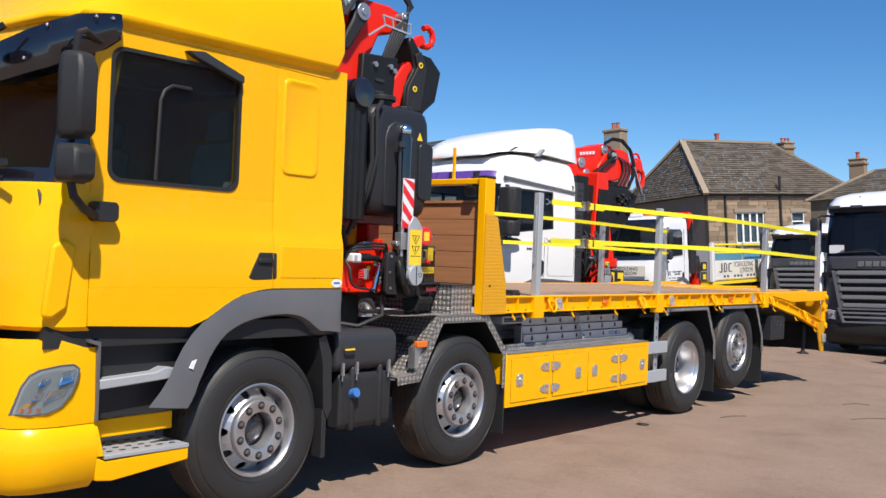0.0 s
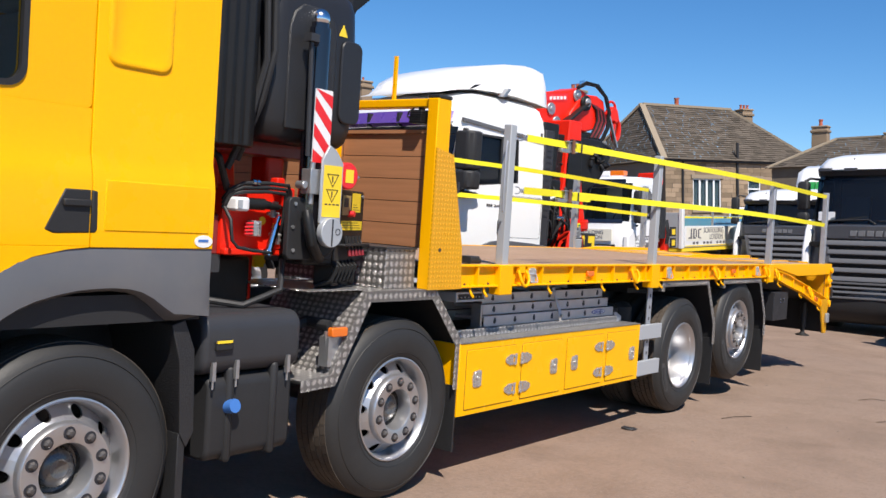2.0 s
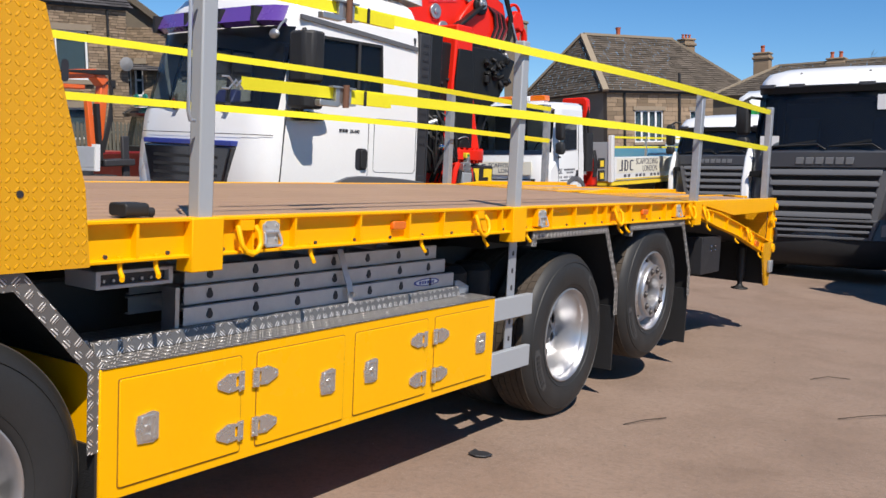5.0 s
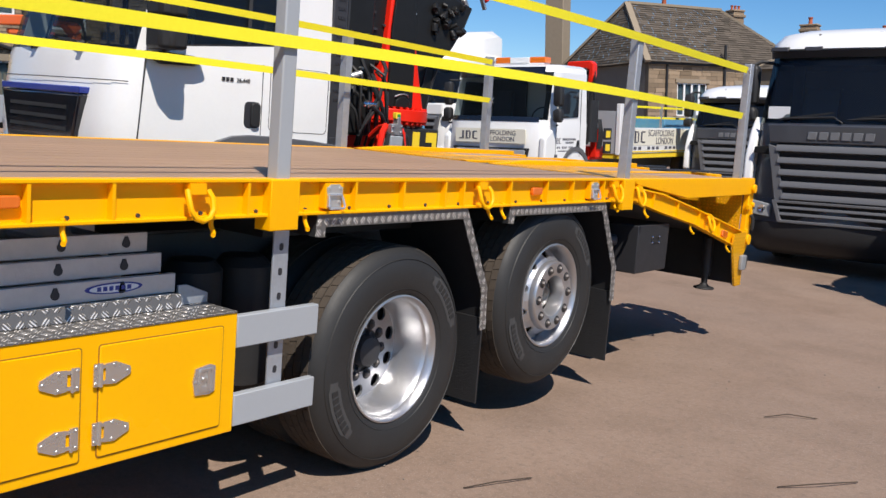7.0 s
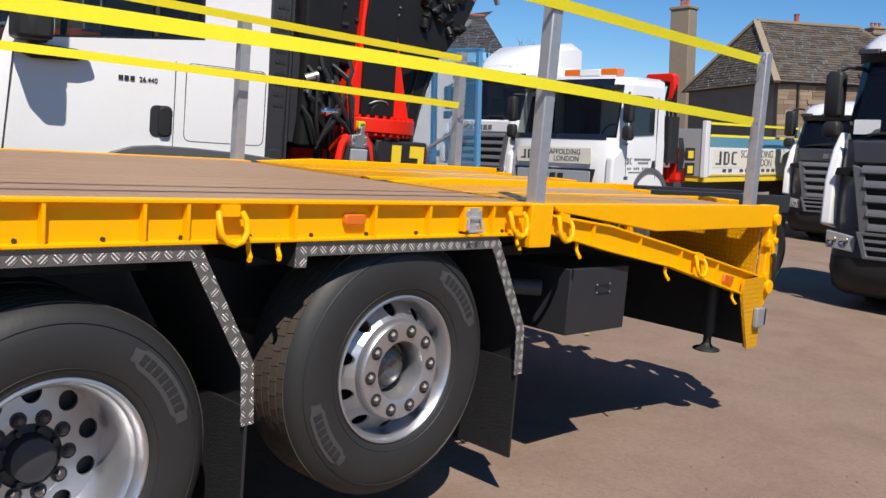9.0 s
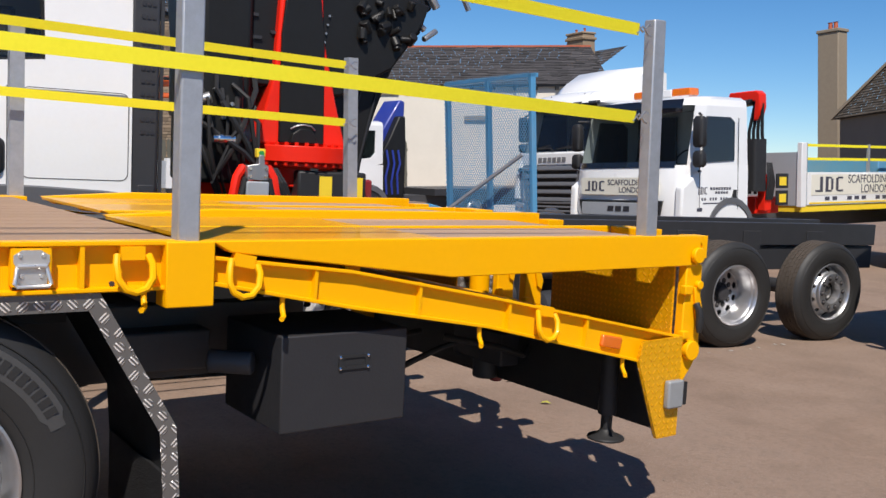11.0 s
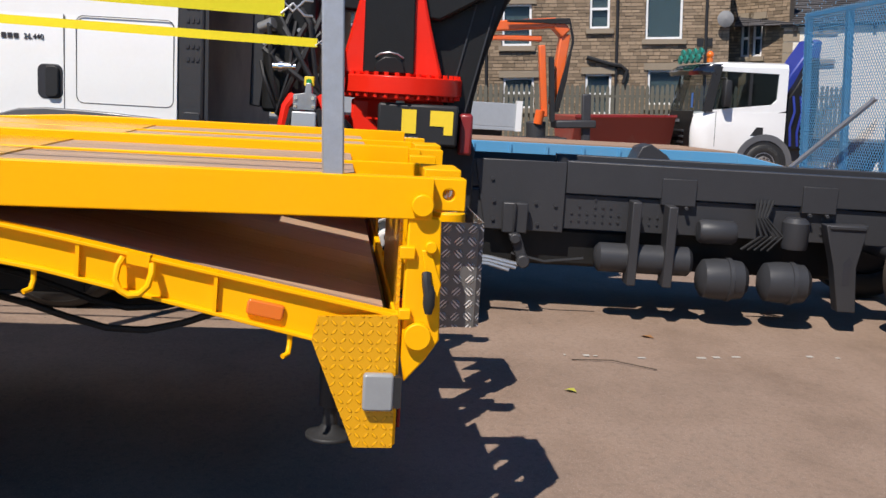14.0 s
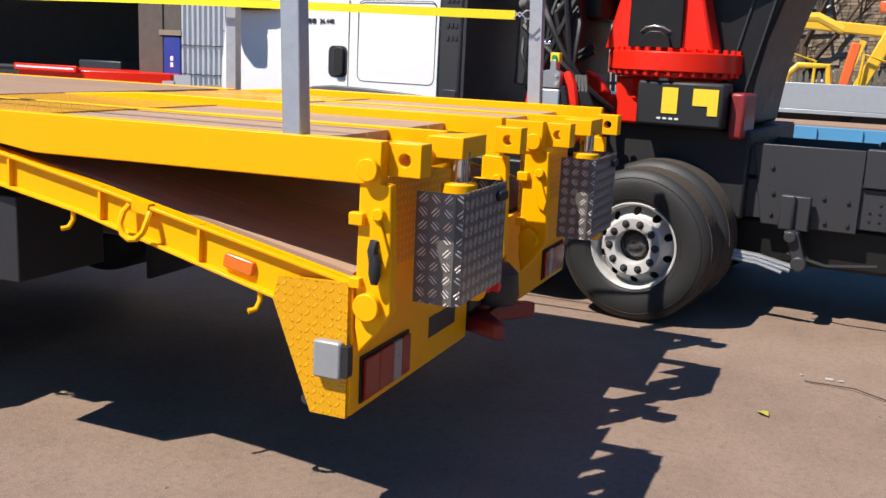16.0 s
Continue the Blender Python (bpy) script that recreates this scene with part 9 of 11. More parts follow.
def monogram(g, place, w, h, t):
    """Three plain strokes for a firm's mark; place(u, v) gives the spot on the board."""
    for u0, u1, v0, v1 in ((0.16, 0.26, 0.0, 1.0), (0.0, 0.16, 0.0, 0.13), (0.36, 0.46, 0.0, 1.0), (0.46, 0.58, 0.87, 1.0), (0.46, 0.58, 0.0, 0.13), (0.56, 0.64, 0.13, 0.87), (0.74, 0.83, 0.08, 0.92), (0.80, 1.0, 0.87, 1.0), (0.80, 1.0, 0.0, 0.13)):
        place(g, u0 * w, u1 * w, v0 * h, v1 * h, t)


g = Geo()
monogram(g, lambda g, a, b, c, d, t: g.box(DX0 + 0.46 + a, DX0 + 0.46 + b, DY0 - 0.055, DY0 - 0.05, 1.275 + c, 1.275 + d), 0.46, 0.17, 0)
part("firm_mark", g, SHOP, sgn)
g = Geo()
monogram(g, lambda g, a, b, c, d, t: g.box(SX, SX + 0.004, DY0 + 0.46 + a, DY0 + 0.46 + b, 1.22 + c, 1.22 + d), 0.26, 0.12, 0)
for k in range(8):
    g.box(SX, SX + 0.004, DY0 + 0.80 + 0.07 * k, DY0 + 0.85 + 0.07 * k, 1.29, 1.335)
for k in range(5):
    g.box(SX, SX + 0.004, DY0 + 0.93 + 0.07 * k, DY0 + 0.98 + 0.07 * k, 1.225, 1.265)
for k in range(10):
    if k not in (2, 6):
        g.box(SX, SX + 0.004, DY0 + 0.58 + 0.07 * k, DY0 + 0.62 + 0.07 * k, 1.12, 1.165)
g.box(SX, SX + 0.004, DY0 + 0.62, DY0 + 1.2, 1.06, 1.08)
g.box(SX, SX + 0.004, DY0 + 0.42, DY0 + 0.60, 0.94, 1.0)
part("door_lettering", g, SHOP, daf)
BX = DX0 + DWD / 2
g = Geo()
g.box(BX - 0.60, BX + 0.60, DY0 + 1.0, DY0 + 1.25, 2.85, 2.90)
g.box(BX - 0.24, BX + 0.24, DY0 + 0.98, DY0 + 1.26, 2.90, 3.02)
bk = part("roof_light_bar", g, WHITE, daf, bevel=0.01)
for a in (-0.64, 0.24):
    g = Geo()
    g.prism("y", rrect(BX + a, BX + a + 0.40, 2.90, 3.03, 0.03), DY0 + 1.0, DY0 + 1.24)
    part("beacon", g, AMBER, bk, "amber beacon", bevel=0.02)
for x in (DX0 + 0.55, DX0 + 1.87):
    g = Geo()
    g.box(x, x + 0.08, DY0 + 0.3, DY0 + 10.2, 0.55, 0.85)
    part("chassis_rail", g, CHASSIS, daf)
for yy in (1.35, 7.6):
    wheel(daf, dinv @ Matrix.Translation((SX - 0.06, DY0 + yy, 0.53)), False, 10, False)
    wheel(daf, dinv @ Matrix.Translation((DX0 + 0.06, DY0 + yy, 0.53)) @ Matrix.Rotation(math.pi, 4, "Z"), False, 10)
g = Geo()
g.box(DX0 + 0.2, DX0 + 2.3, DY0 + 0.5, DY0 + 0.85, 1.3, 1.72)
g.box(DX0 + 0.1, DX0 + 1.0, DY0 + 1.70, DY0 + 1.76, 0.85, 2.6)
g.box(DX0 + 1.0, DX0 + 1.5, DY0 + 1.70, DY0 + 1.76, 0.85, 1.75)
g.box(DX0 + 1.5, DX0 + 2.4, DY0 + 1.70, DY0 + 1.76, 0.85, 2.6)
g.tube([(DX0 + 1.85 + 0.2 * math.cos(a), DY0 + 0.95 + 0.1 * math.sin(a), 1.80 + 0.17 * math.sin(a)) for a in [2 * math.pi * k / 20 for k in range(20)]], 0.018, 6, True)
for x in (DX0 + 0.6, DX0 + 1.9):
    g.prism("x", [(DY0 + 1.25, 1.3), (DY0 + 1.38, 1.3), (DY0 + 1.52, 2.30), (DY0 + 1.42, 2.32)], x - 0.22, x + 0.22)
part("cab_interior", g, CHARCOAL, daf, bevel=0.02)
g = Geo()
g.box(DX0, SX, DY0 + 3.4, DY0 + 10.2, 0.86, 0.97)
bed = part("bed_frame", g, LABEL_YELLOW, daf)
g = Geo()
g.box(DX0 + 0.05, SX - 0.08, DY0 + 3.38, DY0 + 3.44, 0.97, 1.95)
part("headboard", g, GREY_STEEL, daf, "grey steel headboard", bevel=0.006)
for x in (DX0, SX - 0.09):
    g = Geo()
    g.box(x, x + 0.10, DY0 + 3.36, DY0 + 3.52, 0.95, 2.12)
    part("headboard_post", g, WHITE, daf, bevel=0.01)
for a, b in ((SX - 0.03, SX + 0.02), (DX0 - 0.02, DX0 + 0.03)):
    g = Geo()
    g.box(a, b, DY0 + 3.55, DY0 + 10.2, 0.98, 1.58)
    side = part("side_board", g, WHITE, daf, bevel=0.006)
    if a < DX0 + 1:
        continue
    g = Geo()
    g.box(SX + 0.02, SX + 0.026, DY0 + 3.65, DY0 + 7.2, 1.16, 1.54)
    s2 = part("sign_board", g, SIGN, side, "cream sign board with dark lettering")
    g = Geo()
    g.box(SX + 0.02, SX + 0.026, DY0 + 3.6, DY0 + 10.0, 1.0, 1.03)
    part("edge_stripe", g, LABEL_YELLOW, side)
words(s2, "SCAFFOLDING", 0.23, pose(SX + 0.028, DY0 + 4.85, 1.38, 90, 0, 90), SHOP, dinv)
words(s2, "LONDON", 0.23, pose(SX + 0.028, DY0 + 5.3, 1.19, 90, 0, 90), SHOP, dinv)
g = Geo()
monogram(g, lambda g, a, b, c, d, t: g.box(SX + 0.026, SX + 0.03, DY0 + 3.78 + a, DY0 + 3.78 + b, 1.22 + c, 1.22 + d), 0.90, 0.28, 0)
for k in range(10):
    if k not in (2, 6):
        g.box(SX + 0.020, SX + 0.024, DY0 + 4.1 + 0.25 * k, DY0 + 4.25 + 0.25 * k, 1.06, 1.13)
part("firm_mark", g, SHOP, s2)
for z in (1.80, 2.05):
    g = Geo()
    g.box(SX - 0.03, SX - 0.02, DY0 + 3.5, DY0 + 10.0, z, z + 0.05)
    part("safety_strap", g, WEBBING, daf)
for k in range(4):
    g = Geo()
    g.box(SX - 0.05, SX, DY0 + 3.5 + 2.1 * k, DY0 + 3.55 + 2.1 * k, 0.97, 2.12)
    part("side_post", g, GALV, daf)
g = Geo()
g.box(DX0 + 0.3, DX0 + 2.2, DY0 + 6.5, DY0 + 9.8, 0.98, 1.86)
part("blue_load", g, SKY_BLUE, daf, bevel=0.02)
# its folded crane between cab and bed
g = Geo()
g.box(DX0 + 0.2, DX0 + 2.3, DY0 + 2.3, DY0 + 3.0, 0.85, 1.15)
dc = part("truck_crane", g, RED, daf, bevel=0.02)
g = Geo()
g.prism("x", [(DY0 + 2.4, 1.15), (DY0 + 2.9, 1.15), (DY0 + 2.8, 2.6), (DY0 + 2.5, 2.6)], DX0 + 1.0, DX0 + 1.5)
part("crane_column", g, BOOM_BLACK, dc, bevel=0.02)
for k in range(4):
    g = Geo()
    g.tube([(SX - 0.5 + 0.12 * k, DY0 + 2.55, 1.2), (SX - 0.45 + 0.10 * k, DY0 + 2.45, 1.7), (SX - 0.5 + 0.09 * k, DY0 + 2.5, 2.3), (SX - 0.42 + 0.05 * k, DY0 + 2.55, 2.8)], 0.03, 8)
    part("hydraulic_hose", g, BOOM_BLACK, dc)
g = Geo()
g.prism("y", [(SX - 0.95, 2.86), (SX - 0.90, 3.02), (SX - 0.34, 3.03), (SX - 0.26, 2.97), (SX - 0.25, 2.74), (SX - 0.32, 2.50), (SX - 0.39, 2.50), (SX - 0.36, 2.84)], DY0 + 2.45, DY0 + 2.65)
part("crane_jib", g, RED, dc, bevel=0.02)
g = Geo()
g.prism("y", [(SX - 1.05, 2.72), (SX - 0.45, 2.78), (SX - 0.40, 2.88), (SX - 0.95, 2.86)], DY0 + 2.40, DY0 + 2.60)
part("crane_link", g, BLACK, dc, bevel=0.015)
g = Geo()
g.loft([[(x, y, z) for x, y in rrect(SX - 0.55, SX + 0.0, DY0 + 2.0, DY0 + 2.35, 0.06)] for z in (1.25, 1.3, 2.10, 2.16)])
part("oil_tank", g, BLACK, daf)
g = Geo()
g.box(SX - 0.20, SX - 0.04, DY0 + 2.35, DY0 + 2.55, 0.9, 1.55)
part("valve_stack", g, RED, daf, bevel=0.02)
for k in range(5):
    g = Geo()
    g.tube([(SX - 0.02, DY0 + 2.36 + 0.04 * k, 1.1), (SX + 0.02, DY0 + 2.34 + 0.05 * k, 1.4), (SX - 0.04, DY0 + 2.40 + 0.03 * k, 1.75)], 0.014, 6)
    part("hydraulic_hose", g, BLACK, daf)
for z in (1.0, 1.3):
    g = Geo()
    g.box(SX - 0.02, SX + 0.02, DY0 + 2.62, DY0 + 2.95, z, z + 0.26)
    cb = part("control_box", g, BLACK, daf, bevel=0.01)
    q = Geo()
    q.box(SX + 0.02, SX + 0.024, DY0 + 2.68, DY0 + 2.88, z + 0.05, z + 0.20)
    part("crane_label", q, LABEL_YELLOW, cb)

settle(daf, (DX0 + 1.25, DY0, 1.37), 2.0, -2.4)
daf.location.z += 0.08

# another white lorry with a red crane, half hidden beyond
KX, KY = -7.9, 30.5
kt = thing("distant_crane_lorry", "white lorry with red crane parked beyond", "lorry", pose(KX, KY, 0))
g = Geo()
g.loft([[(x, y, z) for x, y in rrect(KX - 1.2, KX + 1.2, KY + i, KY + 1.9, 0.15)] for z, i in ((0.5, 0.0), (1.6, 0.02), (2.55, 0.3), (2.68, 0.5))])
part("cab", g, WHITE, kt, smooth=50)
g = Geo()
g.box(KX - 1.05, KX + 1.05, KY - 0.02, KY + 0.05, 1.62, 1.66)
g.prism("x", [(KY + 0.0, 1.66), (KY + 0.10, 1.66), (KY + 0.32, 2.45), (KY + 0.22, 2.45)], KX - 1.05, KX + 1.05)
part("windscreen", g, GLASS_SHADE, kt)
g = Geo()
g.prism("x", [(KY + 0.55, 1.66), (KY + 1.4, 1.66), (KY + 1.4, 2.40), (KY + 0.7, 2.40)], KX + 1.12, KX + 1.205)
part("side_window", g, GLASS_SHADE, kt)
g = Geo()
g.box(KX - 1.0, KX + 1.0, KY + 1.95, KY + 8.0, 0.6, 1.3)
part("bed", g, CHASSIS, kt)
for a in (0.0, 0.75):
    g = Geo()
    g.tube([(KX + 0.5 + a, KY + 2.3, 1.3), (KX + 0.5 + a, KY + 2.3, 2.7), (KX + 0.7 + a, KY + 2.3, 3.05), (KX + 1.1 + a, KY + 2.3, 3.0), (KX + 1.4 + a, KY + 2.3, 2.5), (KX + 1.6 + a, KY + 2.3, 1.7)], 0.09, 8)
    part("crane_arm", g, RED, kt)
for y in (1.1, 6.0):
    wheel(kt, pose(KX, KY, 0).inverted() @ Matrix.Translation((KX + 1.14, KY + y, 0.53)), False, 15)


# blue low-loader trailer with an upright mesh ramp
trailer = thing("low_loader_trailer", "pale blue low-loader trailer with upright mesh ramps", "trailer", pose(-10.7, 11.0, 0))
TX0, TX1 = -11.95, -9.45
g = Geo()
for x in (TX0, TX1 - 0.12):
    g.box(x, x + 0.12, 3.0, 16.0, 0.86, 1.08)
    g.prism("x", [(16.0, 0.86), (16.0, 1.08), (18.0, 0.66), (18.0, 0.54)], x, x + 0.12)
g.box(TX0, TX1, 2.9, 3.1, 0.75, 1.02)
g.box(TX0, TX1, 17.9, 18.05, 0.55, 0.76)
fr = part("trailer_frame", g, SKY_BLUE, trailer, bevel=0.008)
g = Geo()
g.box(TX0 + 0.12, TX1 - 0.12, 3.0, 16.0, 1.05, 1.10)
g.prism("x", [(16.0, 1.03), (16.0, 1.09), (18.0, 0.68), (18.0, 0.62)], TX0 + 0.12, TX1 - 0.12)
part("trailer_deck", g, DECK_WOOD, trailer)
for k in range(24):
    g = Geo()
    y = 3.3 + 0.5 * k
    g.box(TX1, TX1 + 0.03, y, y + 0.03, 0.88, 1.06)
    part("trailer_rib", g, SKY_BLUE, trailer)
for y in (9.2, 10.4, 13.7, 15.4):
    g = Geo()
    g.prism("x", arc(y, 0.43, 0.50, 15, 165, 12) + arc(y, 0.43, 0.47, 165, 15, 12), TX1 - 0.4, TX1 + 0.02)
    part("trailer_mudguard", g, BLACK, trailer)
tinv = pose(-10.7, 11.0, 0).inverted()
for y in (9.2, 10.4, 13.7, 15.4):
    wheel(trailer, tinv @ Matrix.Translation((TX1 - 0.08, y, 0.43)) @ Matrix.Scale(0.8, 4), True)
    wheel(trailer, tinv @ Matrix.Translation((TX0 + 0.08, y, 0.43)) @ Matrix.Rotation(math.pi, 4, "Z") @ Matrix.Scale(0.8, 4), True)
g = Geo()
g.prism("x", [(14.35, 0.80), (15.05, 0.80), (14.85, 1.02), (14.62, 1.16), (14.5, 1.12)], -9.44, -9.05)
part("deck_block", g, CHARCOAL, trailer, bevel=0.02)
g = Geo()
g.box(TX1 + 0.02, TX1 + 0.05, 15.0, 15.12, 0.86, 0.92)
part("side_marker", g, AMBER, trailer)
g = Geo()
z0, z1, yb = 0.80, 3.32, 18.02
for x in (TX0, -10.72, TX1 - 0.08):
    g.box(x, x + 0.08, yb, yb + 0.10, z0, z1)
for z in (z0, z1 - 0.06):
    g.box(TX0, TX1, yb, yb + 0.10, z, z + 0.06)
g.box(TX0, TX1, yb + 0.08, yb + 0.16, z1 - 0.06, z1 + 0.01)
ramp_ = part("mesh_ramp", g, SKY_BLUE, trailer, "upright blue ramp of expanded metal", bevel=0.004)
g = Geo()
nx, nz = 38, 58
dx, dz = (TX1 - TX0) / nx, (z1 - z0) / nz
for i in range(nx):
    for j in range(nz):
        cx_, cz_ = TX0 + dx * (i + 0.5 + 0.5 * (j % 2)), z0 + dz * (j + 0.5)
        if cx_ > TX1 - 0.05:
            continue
        for s in (-1, 1):
            p, q = (cx_ - dx / 2, cz_), (cx_, cz_ + s * dz)
            r = 0.0115
            g.add([(p[0], yb - 0.014, p[1] - r), (q[0], yb - 0.006, q[1] - r), (q[0], yb - 0.006, q[1] + r), (p[0], yb - 0.014, p[1] + r)], [(0, 1, 2, 3)])
            p, q = (cx_ + dx / 2, cz_), (cx_, cz_ + s * dz)
            g.add([(p[0], yb - 0.014, p[1] - r), (q[0], yb - 0.006, q[1] - r), (q[0], yb - 0.006, q[1] + r), (p[0], yb - 0.014, p[1] + r)], [(0, 1, 2, 3)])
tagged(part("expanded_mesh", g, SKY_BLUE, ramp_, smooth=0), kind="stuff")
ramp_.matrix_basis = Matrix.Translation((0, yb - 11.0, z1)) @ Matrix.Rotation(radians(4), 4, "X") @ Matrix.Translation((0, 11.0 - yb, -z1))
g = Geo()
g.bar((-9.52, 17.96, 1.95), (-11.9, 17.96, 0.78), 0.06, 0.05)
part("ramp_strut", g, GALV, trailer)
settle(trailer, (TX1, 13.0, 1.0), 0.0, -1.4)
trailer.location.z -= 0.05


# white rigid lorry parked side-on behind, facing -y, on lower ground
def side_lorry():
    X, Y, down = -20.4, 19.6, -0.33
    at = pose(X - 1.2, Y + 4, 0)
    t = thing("crane_lorry", "white lorry with dark blue crane and green roof lamps", "lorry", at)
    w = 2.45

    def ring(z, front, inset, rear=2.45):
        h = [(X - inset, rear), (X - inset, front + 0.45), (X - 0.07 - inset, front + 0.18), (X - 0.26 - inset, front + 0.03), (X - 0.50 - inset, front), (X - w / 2, front - 0.03)]
        a = [(x, Y + y, z) for x, y in h]
        return a + [(2 * X - w - x, y, zz) for x, y, zz in a[:-1]][::-1]

    g = Geo()
    g.loft([ring(0.70, 0.04, 0.02), ring(0.78, 0.0, 0.0), ring(1.45, 0.0, 0.0), ring(1.72, 0.06, 0.0), ring(1.86, 0.20, 0.0)])
    part("cab_body", g, WHITE, t, smooth=50)
    g = Geo()
    g.loft([[(x, y - 0.02, z) for x, y, z in ring(zz, f, i)[3:-4]] for zz, f, i in ((0.62, 0.06, -0.02), (0.70, -0.02, -0.04), (1.40, -0.03, 0.0), (1.86, 0.08, 0.04))], close=False, caps=False)
    gr_ = part("grille", g, BOOM_BLACK, t, smooth=50)
    for k in range(4):
        g = Geo()
        z = 0.86 + 0.15 * k
        g.box(X - w + 0.55, X - 0.55, Y - 0.085, Y - 0.045, z, z + 0.06)
        part("grille_bar", g, CHARCOAL, gr_, bevel=0.01)
    for k in range(5):
        g = Geo()
        g.box(X - 1.55 + 0.13 * k, X - 1.46 + 0.13 * k, Y - 0.07, Y - 0.045, 1.56, 1.64)
        part("maker_badge", g, GRILLE_GREY, gr_)
    win = [(Y + 0.46, 1.90), (Y + 1.04, 1.96), (Y + 2.04, 2.06), (Y + 2.18, 2.20), (Y + 2.20, 2.84), (Y + 0.66, 2.88)]
    g = Geo()
    g.ring("x", [(Y + 0.36, 1.85), (Y + 1.04, 1.85), (Y + 2.2, 1.85), (Y + 2.45, 1.90), (Y + 2.45, 3.0), (Y + 0.58, 3.0)], win, X - 0.08, X - 0.01)
    part("cab_side", g, WHITE, t, bevel=0.01)
    g = Geo()
    g.prism("x", win, X - 0.06, X - 0.03)
    part("side_window", g, GLASS, t)
    g = Geo()
    g.box(X - 0.07, X - 0.012, Y + 1.42, Y + 1.50, 1.99, 2.87)
    part("window_post", g, BLACK, t)
    g = Geo()
    g.prism("x", [(Y + 0.22, 1.85), (Y + 0.46, 1.85), (Y + 0.68, 3.0), (Y + 0.46, 3.0)], X - 0.07, X - 0.004)
    part("front_pillar", g, BLACK, t)
    g = Geo()
    a, b = ring(1.85, 0.10, 0.02), ring(2.98, 0.36, 0.06)
    n = len(a)
    for i in range(1, n - 2):
        g.add([a[i], a[i + 1], b[i + 1], b[i]], [(0, 1, 2, 3)])
    part("windscreen", g, GLASS_SHADE, t)
    g = Geo()
    g.loft([ring(2.98, 0.40, 0.03), ring(3.08, 0.46, 0.06), ring(3.13, 0.8, 0.28)])
    part("cab_roof", g, WHITE, t, smooth=50)
    g = Geo()
    g.loft([[(x, y - dy, z) for x, y, z in ring(zz, 0.30, 0.0)[1:-2]] for zz, dy in ((2.78, 0.22), (2.88, 0.30), (3.06, 0.06))], close=False, caps=False)
    part("sun_visor", g, BLACK_GLOSS, t, smooth=60)
    g = Geo()
    g.bar((X - 0.15, Y + 0.16, 3.20), (X - 2.2, Y + 0.16, 3.20), 0.04, 0.04)
    bar_ = part("lamp_bar", g, BLACK, t)
    green = plain("green_lamp", (0.02, 0.20, 0.15), 0.3)
    for row in range(2):
        for k in range(4):
            g = Geo()
            g.lathe([(0.0, 0.0), (0.11, 0.0), (0.115, 0.05), (0.05, 0.12), (0.0, 0.12)], 14, "y", (X - 0.34 - 0.42 * k - 0.15 * row, Y + 0.10 + 0.12 * row, 3.20 + 0.17 * row), skip=lambda k, i: False)
            part("roof_lamp", g, green, bar_)
    g = Geo()
    g.cyl((X - 0.22, Y + 0.40, 3.10), (X - 0.22, Y + 0.40, 3.22), 0.08, 12)
    g.sphere((X - 0.22, Y + 0.40, 3.28), 0.10, 12, (1, 1, 1.1))
    part("beacon", g, AMBER, t)
    g = Geo()
    g.loft([[(x, y, z) for x, y in rrect(X + 0.03 + d, X + 0.25 - d, Y + 0.66 + d, Y + 0.86 - d, 0.05)] for z, d in ((1.98, 0.03), (2.03, 0.0), (2.60, 0.0), (2.66, 0.03))])
    part("door_mirror", g, BLACK, t)
    g = Geo()
    g.tube([(X + 0.14, Y + 0.76, 2.64), (X + 0.08, Y + 0.72, 2.72), (X - 0.03, Y + 0.66, 2.70)], 0.025, 8)
    part("mirror_arm", g, BLACK, t)
    g = Geo()
    g.box(X - 0.004, X + 0.004, Y + 0.56, Y + 0.572, 0.98, 1.86)
    part("door_gap", g, CHARCOAL, t)
    g = Geo()
    g.prism("x", [(Y + 1.52, 1.26), (Y + 1.68, 1.48), (Y + 1.86, 1.48), (Y + 1.86, 1.26)], X - 0.004, X + 0.006)
    part("door_handle", g, BLACK, t)
    g = Geo()
    g.prism("x", arc(Y + 1.92, 0.53, 0.78, 0, 180, 14) + arc(Y + 1.92, 0.53, 0.62, 180, 0, 14), X - 0.3, X + 0.03)
    part("wheel_arch", g, ARCH_GREY, t)
    g = Geo()
    g.prism("x", [(Y + 1.30, 0.45)] + arc(Y + 1.92, 0.53, 0.625, 180, 0, 14) + [(Y + 2.54, 0.45)], X - 0.3, X + 0.006)
    part("wheel_well", g, BLACK_RUBBER, t)
    inv = at.inverted()
    for yy in (1.92, 5.8):
        wheel(t, inv @ Matrix.Translation((X + 0.02, Y + yy, 0.53)), False, 0)
        wheel(t, inv @ Matrix.Translation((X - w + 0.03, Y + yy, 0.53)) @ Matrix.Rotation(math.pi, 4, "Z"), False, 0)
    g = Geo()
    g.box(X - w + 0.5, X - 0.5, Y + 0.5, Y + 8.5, 0.6, 0.95)
    part("chassis_frame", g, CHASSIS, t)
    g = Geo()
    g.prism("x", [(Y + 2.62, 0.9), (Y + 3.0, 0.9), (Y + 3.1, 2.2), (Y + 3.55, 2.9), (Y + 3.6, 3.75), (Y + 3.40, 3.80), (Y + 3.0, 3.2), (Y + 2.66, 2.7)], X - 1.5, X - 0.6)
    part("loading_crane", g, DARK_BLUE, t, bevel=0.05)
    g = Geo()
    g.box(X - w, X, Y + 4.3, Y + 9.0, 0.95, 1.15)
    part("flat_body", g, CHARCOAL, t)
    g = Geo()
